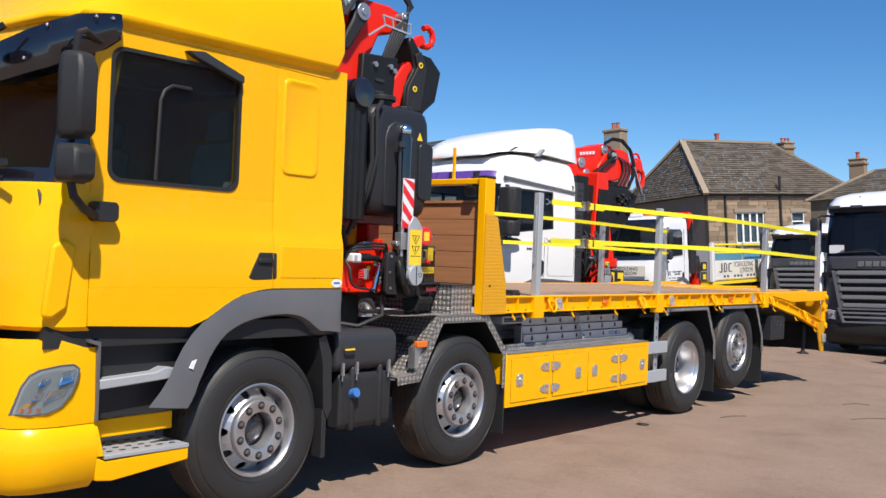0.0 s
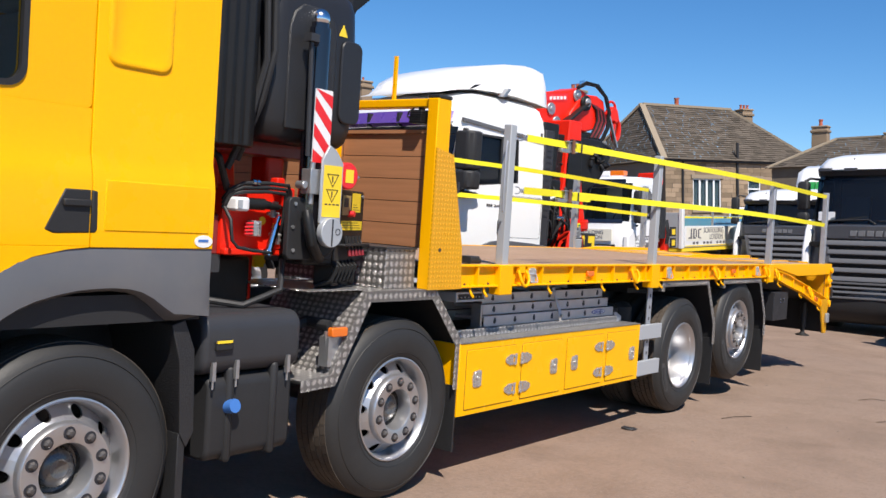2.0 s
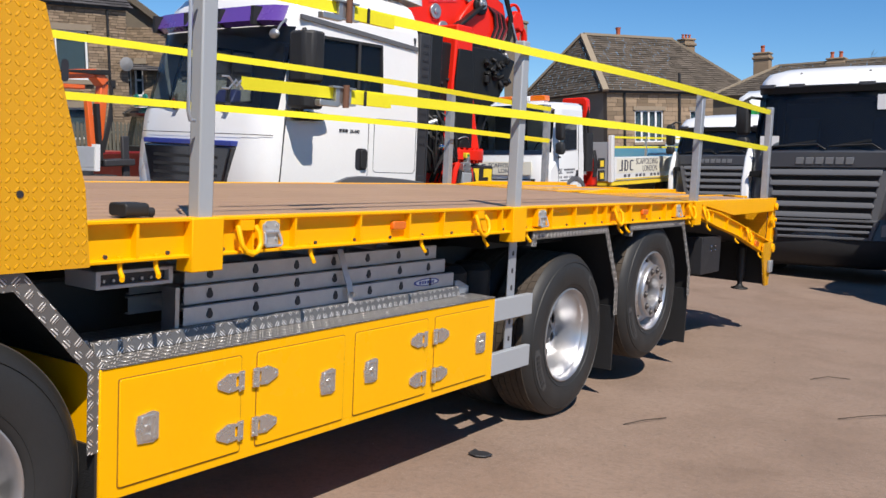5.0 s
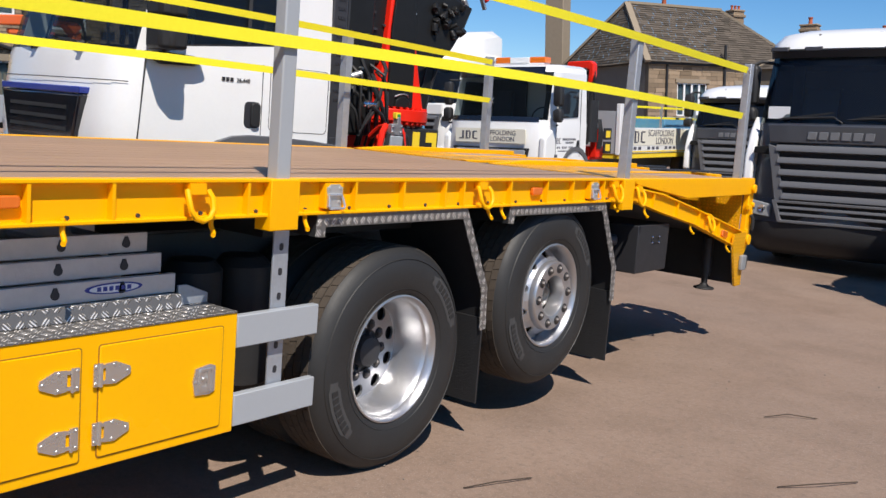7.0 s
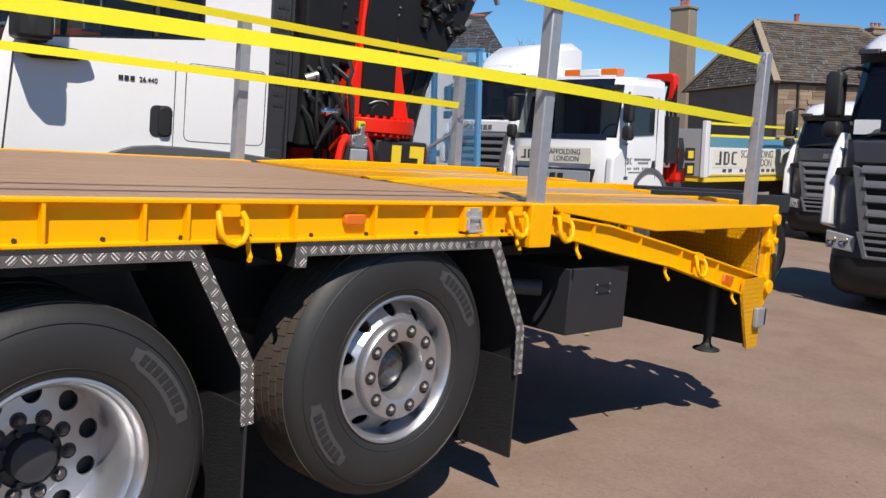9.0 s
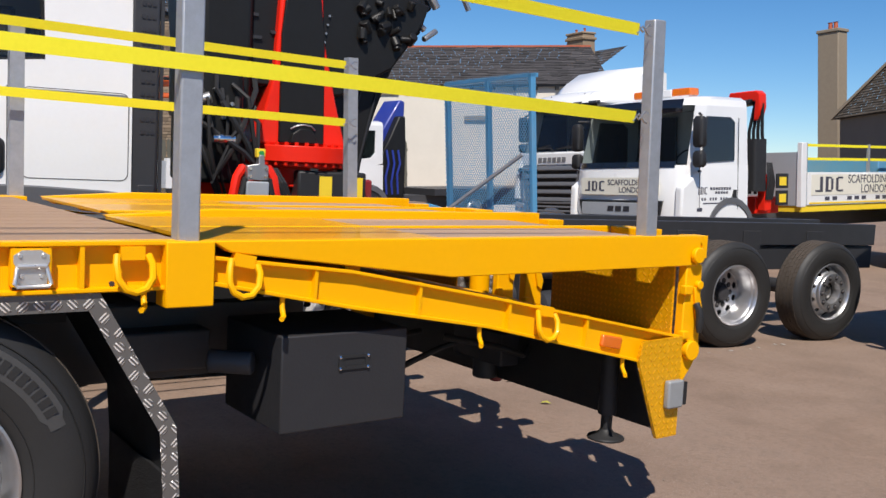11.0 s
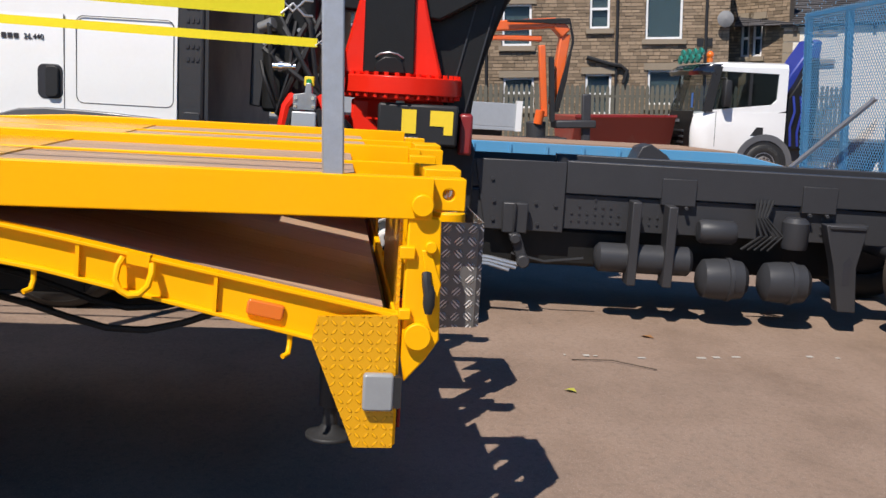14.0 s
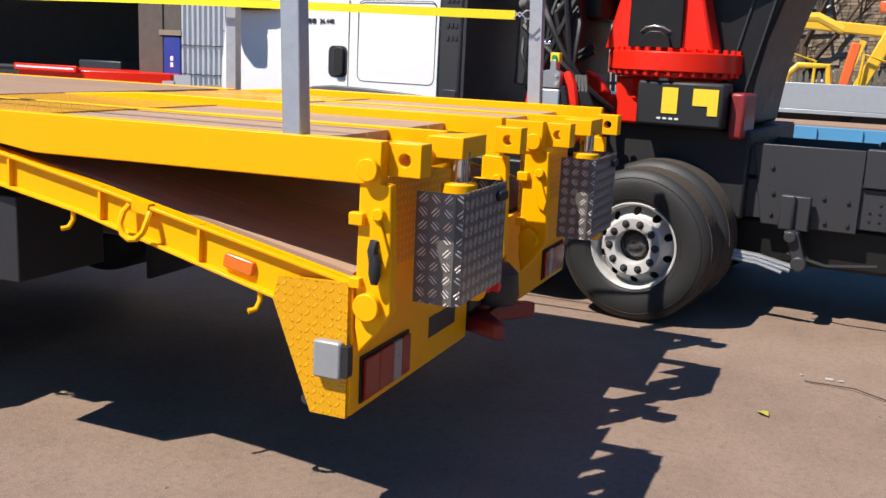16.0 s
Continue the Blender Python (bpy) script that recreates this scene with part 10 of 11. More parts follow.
    g.prism("x", [(Y + 2.55, 0.9), (Y + 3.4, 0.9), (Y + 3.45, 2.4), (Y + 3.42, 3.3), (Y + 3.2, 3.3), (Y + 2.85, 2.6), (Y + 2.60, 2.2)], X - 0.6, X - 0.3)
    part("lifting_gear", g, BOOM_BLACK, t, bevel=0.04)
    for y, z in ((2.75, 1.5), (2.95, 1.35), (3.15, 1.6)):
        g = Geo()
        g.tube([(X - 0.28, Y + y, 2.3), (X - 0.24, Y + y + 0.05, 1.9), (X - 0.26, Y + y - 0.04, z), (X - 0.3, Y + y + 0.02, 1.0)], 0.035, 8)
        part("hydraulic_hose", g, DARK_BLUE, t)
    g = Geo()
    g.box(X - w + 0.2, X - 0.2, Y + 0.5, Y + 0.8, 1.4, 1.85)
    g.box(X - w + 0.1, X - 0.1, Y + 2.34, Y + 2.42, 0.9, 2.95)
    for xx in (X - 0.55, X - w + 0.55):
        g.prism("x", [(Y + 1.4, 1.5), (Y + 1.55, 1.5), (Y + 1.72, 2.6), (Y + 1.6, 2.6)], xx - 0.24, xx + 0.24)
    part("cab_interior", g, CHARCOAL, t)
    g = Geo()
    g.prism("y", rrect(X - 0.52, X - 0.40, 1.95, 2.32, 0.01), Y + 0.085, Y + 0.09)
    part("window_sticker", g, BLUE_CAP, t)
    settle(t, (X, Y + 1.4, 1.6), 1.8, -0.8)
    t.location.z += down


side_lorry()

# red skip behind the trailer
skip = thing("red_skip", "rust-red steel skip behind the trailer", "skip", pose(-22.2, 17.4, 0))
g = Geo()
g.prism("y", [(-23.2, 0.45), (-21.4, 0.45), (-21.0, 1.25), (-23.6, 1.25)], 16.65, 19.35)
part("skip_body", g, paint("red_skip_paint", (0.30, 0.045, 0.03), 0.5, 0.1, 0.3), skip, bevel=0.02)
g = Geo()
g.box(-21.05, -20.95, 16.65, 19.35, 1.22, 1.28)
g.box(-23.4, -21.4, 16.75, 19.25, -0.40, 0.46)
part("skip_rim", g, RED_DARK, skip)
settle(skip, (-21.0, 18.0, 1.2), 3.0, -0.7)


# orange excavator arm behind the trailer
exc = thing("excavator_arm", "orange folded excavator arm with black hoses", "excavator", pose(-17.6, 15.0, 0))
g = Geo()
P0, P1, P2, P3, P4 = (-17.8, 15.28, 1.45), (-17.8, 15.42, 2.5), (-17.8, 15.52, 3.0), (-17.8, 15.30, 3.24), (-17.8, 12.6, 3.08)
g.bar(P0, P2, 0.22, 0.24, (1, 0, 0))
g.bar(P2, P3, 0.26, 0.34, (1, 0, 0))
part("lower_boom", g, ORANGE, exc, bevel=0.03)
g = Geo()
g.bar(P3, P4, 0.22, 0.26, (1, 0, 0))
g.bar((-17.8, 13.9, 2.92), (-17.8, 15.0, 2.90), 0.12, 0.12, (1, 0, 0))
part("dipper", g, ORANGE, exc, bevel=0.03)
g = Geo()
g.bar((-17.65, 15.05, 1.2), (-17.65, 14.97, 2.75), 0.14, 0.16, (1, 0, 0))
part("boom_ram", g, ORANGE, exc, bevel=0.02)
g = Geo()
g.bar((-17.6, 15.22, 1.1), (-17.6, 15.18, 2.5), 0.1, 0.14, (1, 0, 0))
part("boom_cylinder", g, BLACK, exc)
for k in range(4):
    g = Geo()
    g.tube([(-17.6, 15.25 + 0.03 * k, 1.3), (-17.5, 15.4 + 0.03 * k, 2.0), (-17.6, 15.66, 2.8 + 0.04 * k), (-17.6, 15.58, 3.22 + 0.03 * k), (-17.6, 14.2, 3.26)], 0.025, 6)
    part("hose", g, BLACK, exc)
g = Geo()
g.box(-18.3, -17.3, 14.3, 15.5, -0.40, 0.75)
g.cyl((-17.8, 14.9, 0.7), (-17.8, 14.9, 1.1), 0.22, 16)
g.box(-18.1, -17.5, 15.3, 16.2, 0.95, 1.12)
g.box(-17.7, -17.6, 15.9, 16.1, 0.0, 1.7)
part("arm_base", g, DARK_STEEL, exc, bevel=0.03)
g = Geo()
g.cyl((-17.62, 14.9, 1.05), (-17.60, 14.95, 1.35), 0.1, 12)
part("swivel", g, ORANGE, exc)
settle(exc, (-17.8, 15.2, 1.6), 3.2, -0.8)

# grey dropside flatbed beyond the trailer
ds = thing("dropside_body", "grey aluminium dropside lorry body", "lorry body", pose(-16.2, 12.0, 0))
g = Geo()
g.box(-16.4, -16.3, 9.8, 14.2, 0.98, 1.46)
g.box(-18.4, -16.3, 9.7, 9.8, 0.98, 1.5)
g.box(-18.4, -16.3, 9.8, 14.2, 0.90, 0.98)
part("dropside", g, SILVER_GREY, ds, bevel=0.01)
g = Geo()
g.box(-16.42, -16.26, 14.18, 14.3, 0.9, 1.52)
part("corner_post", g, WHITE, ds)
g = Geo()
g.box(-18.0, -16.8, 9.0, 14.0, 0.5, 0.88)
for y in (10.5, 12.6):
    g.lathe([(0.0, 0.0), (0.48, 0.0), (0.48, 0.25), (0.0, 0.25)], 24, "x", (-16.8, y, 0.48), skip=lambda k, i: False)
part("dropside_chassis", g, BLACK, ds)

# yellow crane arms beyond
yc_ = thing("yellow_crane", "yellow folded lorry crane", "crane", pose(-21.0, 12.0, 0))
g = Geo()
g.bar((-21.0, 12.3, 1.2), (-21.0, 12.9, 2.6), 0.28, 0.34, (1, 0, 0))
g.bar((-21.0, 12.9, 2.6), (-21.0, 11.0, 2.75), 0.24, 0.28, (1, 0, 0))
part("crane_boom", g, paint("yellow_crane_paint", (0.80, 0.48, 0.02), 0.35, 0.3, 0.1), yc_, bevel=0.03)
YC = bpy.data.materials["yellow_crane_paint"]
g = Geo()
g.bar((-20.9, 12.0, 1.3), (-20.9, 12.35, 2.4), 0.14, 0.14, (1, 0, 0))
for y in (11.4, 13.0):
    g.tube([(-20.7, y, 1.0), (-20.7, y, 1.9), (-20.7, y - 0.6, 2.1), (-20.7, y - 0.7, 1.0)], 0.04, 8)
part("crane_frame", g, YC, yc_)
g = Geo()
g.box(-21.8, -20.4, 10.6, 13.4, -0.40, 1.1)
part("crane_bed", g, DARK_STEEL, yc_, bevel=0.02)
# a second yellow frame and an orange post, further along
yc2 = thing("yellow_lift", "yellow and orange lifting frames", "machinery", pose(-19.5, 11.0, 0))
g = Geo()
g.tube([(-19.5, 10.8, 0.9), (-19.5, 10.9, 1.6), (-19.5, 11.1, 1.8), (-19.5, 11.7, 1.8), (-19.5, 11.8, 1.0)], 0.07, 8)
g.tube([(-19.5, 11.0, 1.2), (-19.5, 11.7, 1.2)], 0.05, 8)
g.tube([(-19.3, 9.6, 2.75), (-19.3, 11.4, 2.80), (-19.3, 11.9, 2.55)], 0.10, 8)
g.box(-19.6, -19.4, 9.0, 10.8, 0.9, 1.08)
part("lift_frame", g, YC, yc2)
g = Geo()
g.bar((-19.4, 11.95, 0.9), (-19.4, 12.2, 2.3), 0.2, 0.3, (1, 0, 0))
part("lift_post", g, ORANGE, yc2, bevel=0.03)
g = Geo()
g.box(-20.3, -19.2, 8.5, 13.0, -0.40, 0.9)
part("lift_base", g, SILVER_GREY, yc2)

# palisade fence
fence = thing("palisade_fence", "weathered grey wooden palisade fence", "fence", pose(-26.5, 15, 0))
FENCE_M = plain("weathered_fence", (0.13, 0.125, 0.10), 0.85, 0, 6, 0.35, 0.3, 60, 0.2)
g = Geo()
g.prism("x", [(-0.055, -0.6), (0.055, -0.6), (0.055, 1.95), (0.02, 2.05), (-0.02, 2.05), (-0.055, 1.95)], -0.012, 0.012)
PALE = g.mesh("pale", FENCE_M, 30)
g = Geo()
for z in (0.75, 1.65):
    g.box(-26.55, -26.50, 4.0, 27.0, z, z + 0.09)
fr_ = part("fence_rail", g, FENCE_M, fence)
for k in range(140):
    piece("pale", PALE, fr_, pose(0, 0, 0) @ Matrix.Translation((0.02, -10.8 + 0.163 * k, random.Random(k).uniform(-0.03, 0.03))))
settle(fence, (-26.5, 18.0, 1.9), 2.9, -0.8)


# stone buildings
def stone_course(g, length, z0, z1, course, rng_, depth, holes, gap=0.018):
    """Rows of stones on the plane y = 0, facing -y, along x; holes are left open."""
    z = z0
    while z < z1 - 0.05:
        h = course * rng_.uniform(0.85, 1.15)
        h = min(h, z1 - z)
        x = -rng_.uniform(0, 0.3)
        while x < length:
            w = rng_.uniform(1.5, 3.8) * course
            a, b = max(0, x), min(length, x + w)
            cuts = [(a, b)]
            for hx0, hx1, hz0, hz1 in holes:
                if z + h > hz0 and z < hz1:
                    nxt = []
                    for c, d in cuts:
                        if d <= hx0 or c >= hx1:
                            nxt.append((c, d))
                        else:
                            if c < hx0:
                                nxt.append((c, hx0))
                            if d > hx1:
                                nxt.append((hx1, d))
                    cuts = nxt
            for c, d in cuts:
                if d - c > 0.05:
                    p = depth + rng_.uniform(-0.012, 0.012)
                    c2, d2, e, f = c + gap / 2, d - gap / 2, z + gap / 2, z + h - gap / 2
                    g.add([(c2, -p, e), (d2, -p, e), (d2, -p, f), (c2, -p, f), (c2, 0.02, e), (d2, 0.02, e), (d2, 0.02, f), (c2, 0.02, f)], [(0, 1, 2, 3), (0, 4, 5, 1), (3, 2, 6, 7), (1, 5, 6, 2), (0, 3, 7, 4)])
            x += w
        z += h


STONE = stone("gritstone", (0.33, 0.245, 0.165), False)
STONE_DARK = stone("sooty_gritstone", (0.15, 0.125, 0.095), False)
MORTAR = plain("dark_mortar", (0.12, 0.10, 0.08), 0.95, 0, 3, 0.2, 0.3, 30, 0.1)
ROOF_STONE = stone("stone_slates", (0.115, 0.095, 0.075), False)
SLATE = stone("grey_slates", (0.085, 0.08, 0.082), False)
RENDER_W = plain("cream_render", (0.68, 0.63, 0.54), 0.9, 0, 1.2, 0.12, 0.2, 25, 0.2)
RENDER_G = plain("grey_render", (0.16, 0.145, 0.125), 0.9, 0, 1.0, 0.2, 0.3, 20, 0.2)
FRAME_W = plain("white_window_frame", (0.75, 0.75, 0.74), 0.5, 0, 5, 0.05)
CURTAIN = plain("net_curtain", (0.55, 0.58, 0.60), 0.9, 0, 3, 0.15)
LINTEL = plain("stone_lintel", (0.27, 0.22, 0.16), 0.9, 0, 4, 0.2, 0.3, 30, 0.2)
TERRA = plain("terracotta", (0.40, 0.10, 0.05), 0.8, 0, 8, 0.2)
PANE = glass("house_glass", (0.05, 0.08, 0.12), 0.82)


def house_window(parent, x0, x1, z0, z1, lights=1, split=0.0, curtain=False):
    """In the wall's own space, facing -y: window > frame, sill, panes."""
    g = Geo()
    g.ring("y", [(x0, z0), (x1, z0), (x1, z1), (x0, z1)], [(x0 + 0.07, z0 + 0.07), (x1 - 0.07, z0 + 0.07), (x1 - 0.07, z1 - 0.07), (x0 + 0.07, z1 - 0.07)], 0.03, 0.10)
    for k in range(1, lights):
        xx = x0 + (x1 - x0) * k / lights
        g.box(xx - 0.06, xx + 0.06, 0.02, 0.10, z0 + 0.05, z1 - 0.05)
    if split:
        zz = z0 + (z1 - z0) * split
        g.box(x0 + 0.05, x1 - 0.05, 0.025, 0.10, zz - 0.04, zz + 0.04)
    w = part("window", g, FRAME_W, parent)
    g = Geo()
    g.box(x0 + 0.05, x1 - 0.05, 0.07, 0.08, z0 + 0.05, z1 - 0.05)
    part("pane", g, PANE, w)
    g = Geo()
    g.box(x0 - 0.12, x1 + 0.12, -0.11, 0.12, z0 - 0.16, z0 - 0.003)
    part("sill", g, LINTEL, w)
    g = Geo()
    g.box(x0 - 0.15, x1 + 0.15, -0.07, 0.12, z1 + 0.003, z1 + 0.22)
    part("lintel", g, LINTEL, w)
    g = Geo()
    g.box(x0 + 0.06, x1 - 0.06, 0.16, 0.18, z0 + 0.05, z1 - 0.05)
    part("curtain", g, CURTAIN, w)
    return w


def stone_wall(parent, length, z0, z1, holes, seed, course=0.17, mat=STONE, name="wall"):
    g = Geo()
    xs_ = sorted({0, length, *[h[0] for h in holes], *[h[1] for h in holes]})
    zs_ = sorted({z0, z1, *[h[2] for h in holes], *[h[3] for h in holes]})
    for a, b in zip(xs_[:-1], xs_[1:]):
        for c, d in zip(zs_[:-1], zs_[1:]):
            if not any(h[0] - 1e-6 <= a and b <= h[1] + 1e-6 and h[2] - 1e-6 <= c and d <= h[3] + 1e-6 for h in holes):
                g.box(a, b, 0.0, 0.3, c, d)
    w = part(name, g, MORTAR, parent)
    g = Geo()
    stone_course(g, length, z0, z1, course, random.Random(seed), 0.02, holes)
    tagged(part("stonework", g, mat, w, smooth=0), "coursed gritstone blocks", kind="stuff")
    return w


def slate_slope(parent, p0, p1, up, rows, name, mat, seed, taper0=0.0, taper1=0.0, width=0.42):
    """Overlapping slates from the eave p0-p1 up along the vector up; tapers shorten the rows for hips."""
    g = Geo()
    rg = random.Random(seed)
    p0, p1, up = Vector(p0), Vector(p1), Vector(up)
    d = (p1 - p0)
    L = d.length
    d.normalize()
    nrm = d.cross(up).normalized()
    if nrm.z < 0:
        nrm = -nrm
    for r in range(rows):
        s0, s1 = r / rows, min(1.0, (r + 1.25) / rows)
        x, end = taper0 * s0, L - taper1 * s0
        x -= rg.uniform(0, width) * 0
        while x < end - 0.05:
            w = min(width * rg.uniform(0.75, 1.25), end - x)
            lift = rg.uniform(0.02, 0.045)
            a, b = p0 + d * (x + 0.006) + up * s0, p0 + d * (x + w - 0.006) + up * s0
            c = p0 + d * min(x + w - 0.006, L - taper1 * s1) + up * s1
            e = p0 + d * max(x + 0.006, taper0 * s1) + up * s1
            g.add([a + nrm * lift, b + nrm * lift, c, e, a, b], [(0, 1, 2, 3), (4, 5, 1, 0)])
            x += w
    return tagged(part(name, g, mat, parent, smooth=0), kind="stuff")


def chimney(parent, x, y, z0, z1, w, d, pots, mat=STONE_DARK, ps=1.0):
    g = Geo()
    g.box(x, x + w, y, y + d, z0, z1)
    g.box(x - 0.08, x + w + 0.08, y - 0.08, y + d + 0.08, z1 - 0.35, z1 - 0.18)
    g.box(x - 0.05, x + w + 0.05, y - 0.05, y + d + 0.05, z1, z1 + 0.12)
    c = part("chimney", g, mat, parent, bevel=0.03)
    for k in range(pots):
        g = Geo()
        g.lathe([(0.16 * ps, z1 + 0.1), (0.13 * ps, z1 + 0.1 + 0.4 * ps), (0.17 * ps, z1 + 0.1 + 0.45 * ps), (0.17 * ps, z1 + 0.1 + 0.55 * ps), (0.11 * ps, z1 + 0.1 + 0.55 * ps)], 12, "z", (x + w * (k + 0.5) / pots, y + d / 2, 0), skip=lambda k, i: False)
        part("chimney_pot", g, TERRA, c)
    return c


# terrace of stone houses, its wall facing the yard
TA = Matrix.Translation((-29.2, 9.5, 0)) @ Matrix.Rotation(radians(90 - 10), 4, "Z")
terrace = thing("stone_terrace", "coursed stone terraced houses with white windows", "house", TA, local=True)
WIN = [(1.2, 2.2, 1.5, 2.4), (1.3, 2.15, 3.5, 4.8), (3.7, 4.7, 1.4, 2.4), (3.7, 4.7, 3.5, 4.8), (6.5, 7.5, 1.4, 2.4), (6.45, 7.4, 3.42, 4.75), (9.18, 10.02, 1.2, 2.5), (9.28, 9.92, 3.95, 5.2), (11.2, 12.35, 1.5, 2.62), (11.08, 12.25, 3.6, 5.3)]
stone_wall(terrace, 13.75, -1.0, 6.2, WIN, 21, 0.108)
for k, (a, b, c, d) in enumerate(WIN):
    house_window(terrace, a, b, c, d, 1, 0.0 if k in (9, 8) else 0.5, k in (9,))
g = Geo()
for x in (5.93, 10.16, 13.0):
    g.tube([(x, -0.06, 0.2), (x, -0.06, 6.1)], 0.05, 8)
g.tube([(10.4, -0.08, 2.2), (10.5, -0.10, 2.6), (10.3, -0.12, 2.75), (9.95, -0.12, 2.82), (9.2, -0.10, 3.04)], 0.07, 8)
g.box(0, 13.75, -0.14, -0.02, 6.12, 6.24)
part("drainpipe", g, BLACK, terrace)
g = Geo()
g.lathe([(0.0, 0.0), (0.15, 0.02), (0.26, 0.07)], 20, "y", (13.55, -0.35, 4.2), skip=lambda k, i: False)
g.bar((13.55, -0.3, 4.15), (13.6, 0.0, 3.95), 0.03, 0.03)
part("satellite_dish", g, plain("dull_dish_grey", (0.20, 0.20, 0.20), 0.7), terrace)
g = Geo()
g.box(12.72, 12.94, -0.05, 0.0, 3.36, 3.62)
g.box(13.0, 13.22, -0.05, 0.0, 3.36, 3.62)
part("wall_vent", g, BLACK, terrace)
slate_slope(terrace, (-0.2, -0.2, 6.2), (13.95, -0.2, 6.2), (0, 4.2, 2.9), 26, "roof", SLATE, 3)
g = Geo()
g.box(-0.1, 13.7, 0.3, 8.0, 0.0, 6.1)
part("house_body", g, MORTAR, terrace)
chimney(terrace, 6.1, 3.6, 8.0, 10.6, 1.5, 0.9, 3)
settle(terrace, TA @ Vector((10.5, 0, 3.0)), 3.4, -0.9)
# gable of the next house, turned away, and the rendered house beyond it
GA = Matrix.Translation((-31.3, 22.4, 0)) @ Matrix.Rotation(radians(38), 4, "Z")
gable = thing("gable_house", "stone gable house with narrow windows", "house", GA, local=True)
gw = [(3.08, 3.40, 3.35, 4.6), (3.52, 3.86, 3.35, 4.6)]
stone_wall(gable, 4.8, -1.0, 6.0, gw, 8, 0.108)
for a, b, c, d in gw:
    house_window(gable, a, b, c, d, 1, 0.5)
g = Geo()
g.prism("y", [(0, 6.0), (4.8, 6.0), (0.4, 9.4), (0, 9.4)], 0.0, 0.3)
g.bar((0.2, -0.08, 9.6), (5.0, -0.08, 5.95), 0.35, 0.22)
part("gable_wall", g, STONE_DARK, gable)
settle(gable, GA @ Vector((3.2, 0, 3.8)), 3.2, -1.4)
RA = Matrix.Translation((-27.6, 25.2, 0)) @ Matrix.Rotation(radians(58), 4, "Z")
rend = thing("rendered_house", "cream rendered house with long grey slate roof", "house", RA, local=True)
g = Geo()
g.box(0, 8, 0, 7, -0.8, 4.4)
part("wall", g, RENDER_W, rend)
g = Geo()
for z in range(12):
    w = 0.5 if z % 2 else 0.3
    g.box(-0.02, w, -0.02, 0.1, 0.36 * z, 0.36 * z + 0.34)
part("quoins", g, LINTEL, rend)
house_window(rend, 0.85, 1.5, 3.35, 4.15, 1, 0.0)
house_window(rend, 4.2, 4.9, 3.35, 4.15, 1, 0.0)
g = Geo()
for k in range(10):
    g.box(0.3 + 0.8 * k, 0.42 + 0.8 * k, -0.14, 0.0, 4.28, 4.4)
g.box(-0.1, 8, -0.16, -0.02, 4.4, 4.48)
part("gutter", g, BLACK, rend)
slate_slope(rend, (-1.6, -0.2, 4.48), (9.6, -0.2, 4.48), (0, 3.6, 1.8), 24, "roof", SLATE, 5)
g = Geo()
g.box(-1.6, 9.6, 3.3, 3.5, 6.2, 6.32)
part("ridge_tiles", g, TERRA, rend)
settle(rend, RA @ Vector((1.5, 0, 4.2)), 3.0, -1.6)

# hipped stone house
HA = Matrix.Translation((-19.8, 48.7, 0)) @ Matrix.Rotation(math.atan2(8.07, 3.97), 4, "Z")
FAR = Matrix.Translation((3, 0, 1.67)) @ Matrix.Scale(2.1, 4) @ Matrix.Translation((-3, 0, -1.67))
HA = FAR @ HA
hip = thing("hipped_house", "stone house with hipped stone-slate roof", "house", HA, local=True)
LW, LD, EZ, RZ, HX, HL = 11.5, 8.0, 5.75, 9.45, 3.0, 1.5
hw = [(2.0, 4.1, 2.9, 4.7), (6.2, 7.2, 3.3, 4.7), (8.8, 9.9, 3.2, 4.7)]
stone_wall(hip, LW, -1.5, EZ, hw, 31, 0.24, STONE)
house_window(hip, *hw[0], 4, 0.0)
house_window(hip, *hw[1], 1, 0.6)
house_window(hip, *hw[2], 2, 0.6)
g = Geo()
g.box(0, LW, 0.3, LD, -1.5, EZ + 0.06)
part("house_body", g, RENDER_G, hip)
g = Geo()
g.box(-0.2, LW + 0.2, -0.18, LD + 0.2, EZ - 0.04, EZ + 0.10)
part("eaves_board", g, BLACK, hip)
g = Geo()
g.box(-0.15, LW + 0.15, -0.2, 0.0, EZ - 0.1, EZ + 0.02)
g.tube([(1.2, -0.08, 0.2), (1.2, -0.08, EZ)], 0.07, 8)
g.tube([(5.3, -0.08, 0.2), (5.3, -0.08, EZ), (5.3, -0.08, EZ + 1.1)], 0.08, 8)
part("gutter", g, BLACK, hip)
hh = RZ - EZ
half = LD / 2
slate_slope(hip, (-0.3, -0.3, EZ), (LW + 0.3, -0.3, EZ), (0, half + 0.3, hh), 26, "roof_slope", ROOF_STONE, 1, HL + 0.3, HX + 0.3, 0.55)
slate_slope(hip, (-0.3, LD + 0.3, EZ), (-0.3, -0.3, EZ), (HL + 0.3, 0, hh), 26, "roof_slope", ROOF_STONE, 2, half + 0.3, half + 0.3, 0.55)
slate_slope(hip, (LW + 0.3, -0.3, EZ), (LW + 0.3, LD + 0.3, EZ), (-HX - 0.3, 0, hh), 26, "roof_slope", ROOF_STONE, 4, half + 0.3, half + 0.3, 0.55)
g = Geo()
for a, b in (((-0.3, -0.3, EZ), (HL, half, RZ)), ((LW + 0.3, -0.3, EZ), (LW - HX, half, RZ)), ((HL, half, RZ), (LW - HX, half, RZ)), ((-0.3, LD + 0.3, EZ), (HL, half, RZ))):
    g.bar(a, b, 0.34, 0.14)
part("ridge_tiles", g, LINTEL, hip)
chimney(hip, LW - HX + 1.45, half + 0.3, 7.0, 9.5, 0.85, 0.7, 3, STONE, 0.55)
g = Geo()
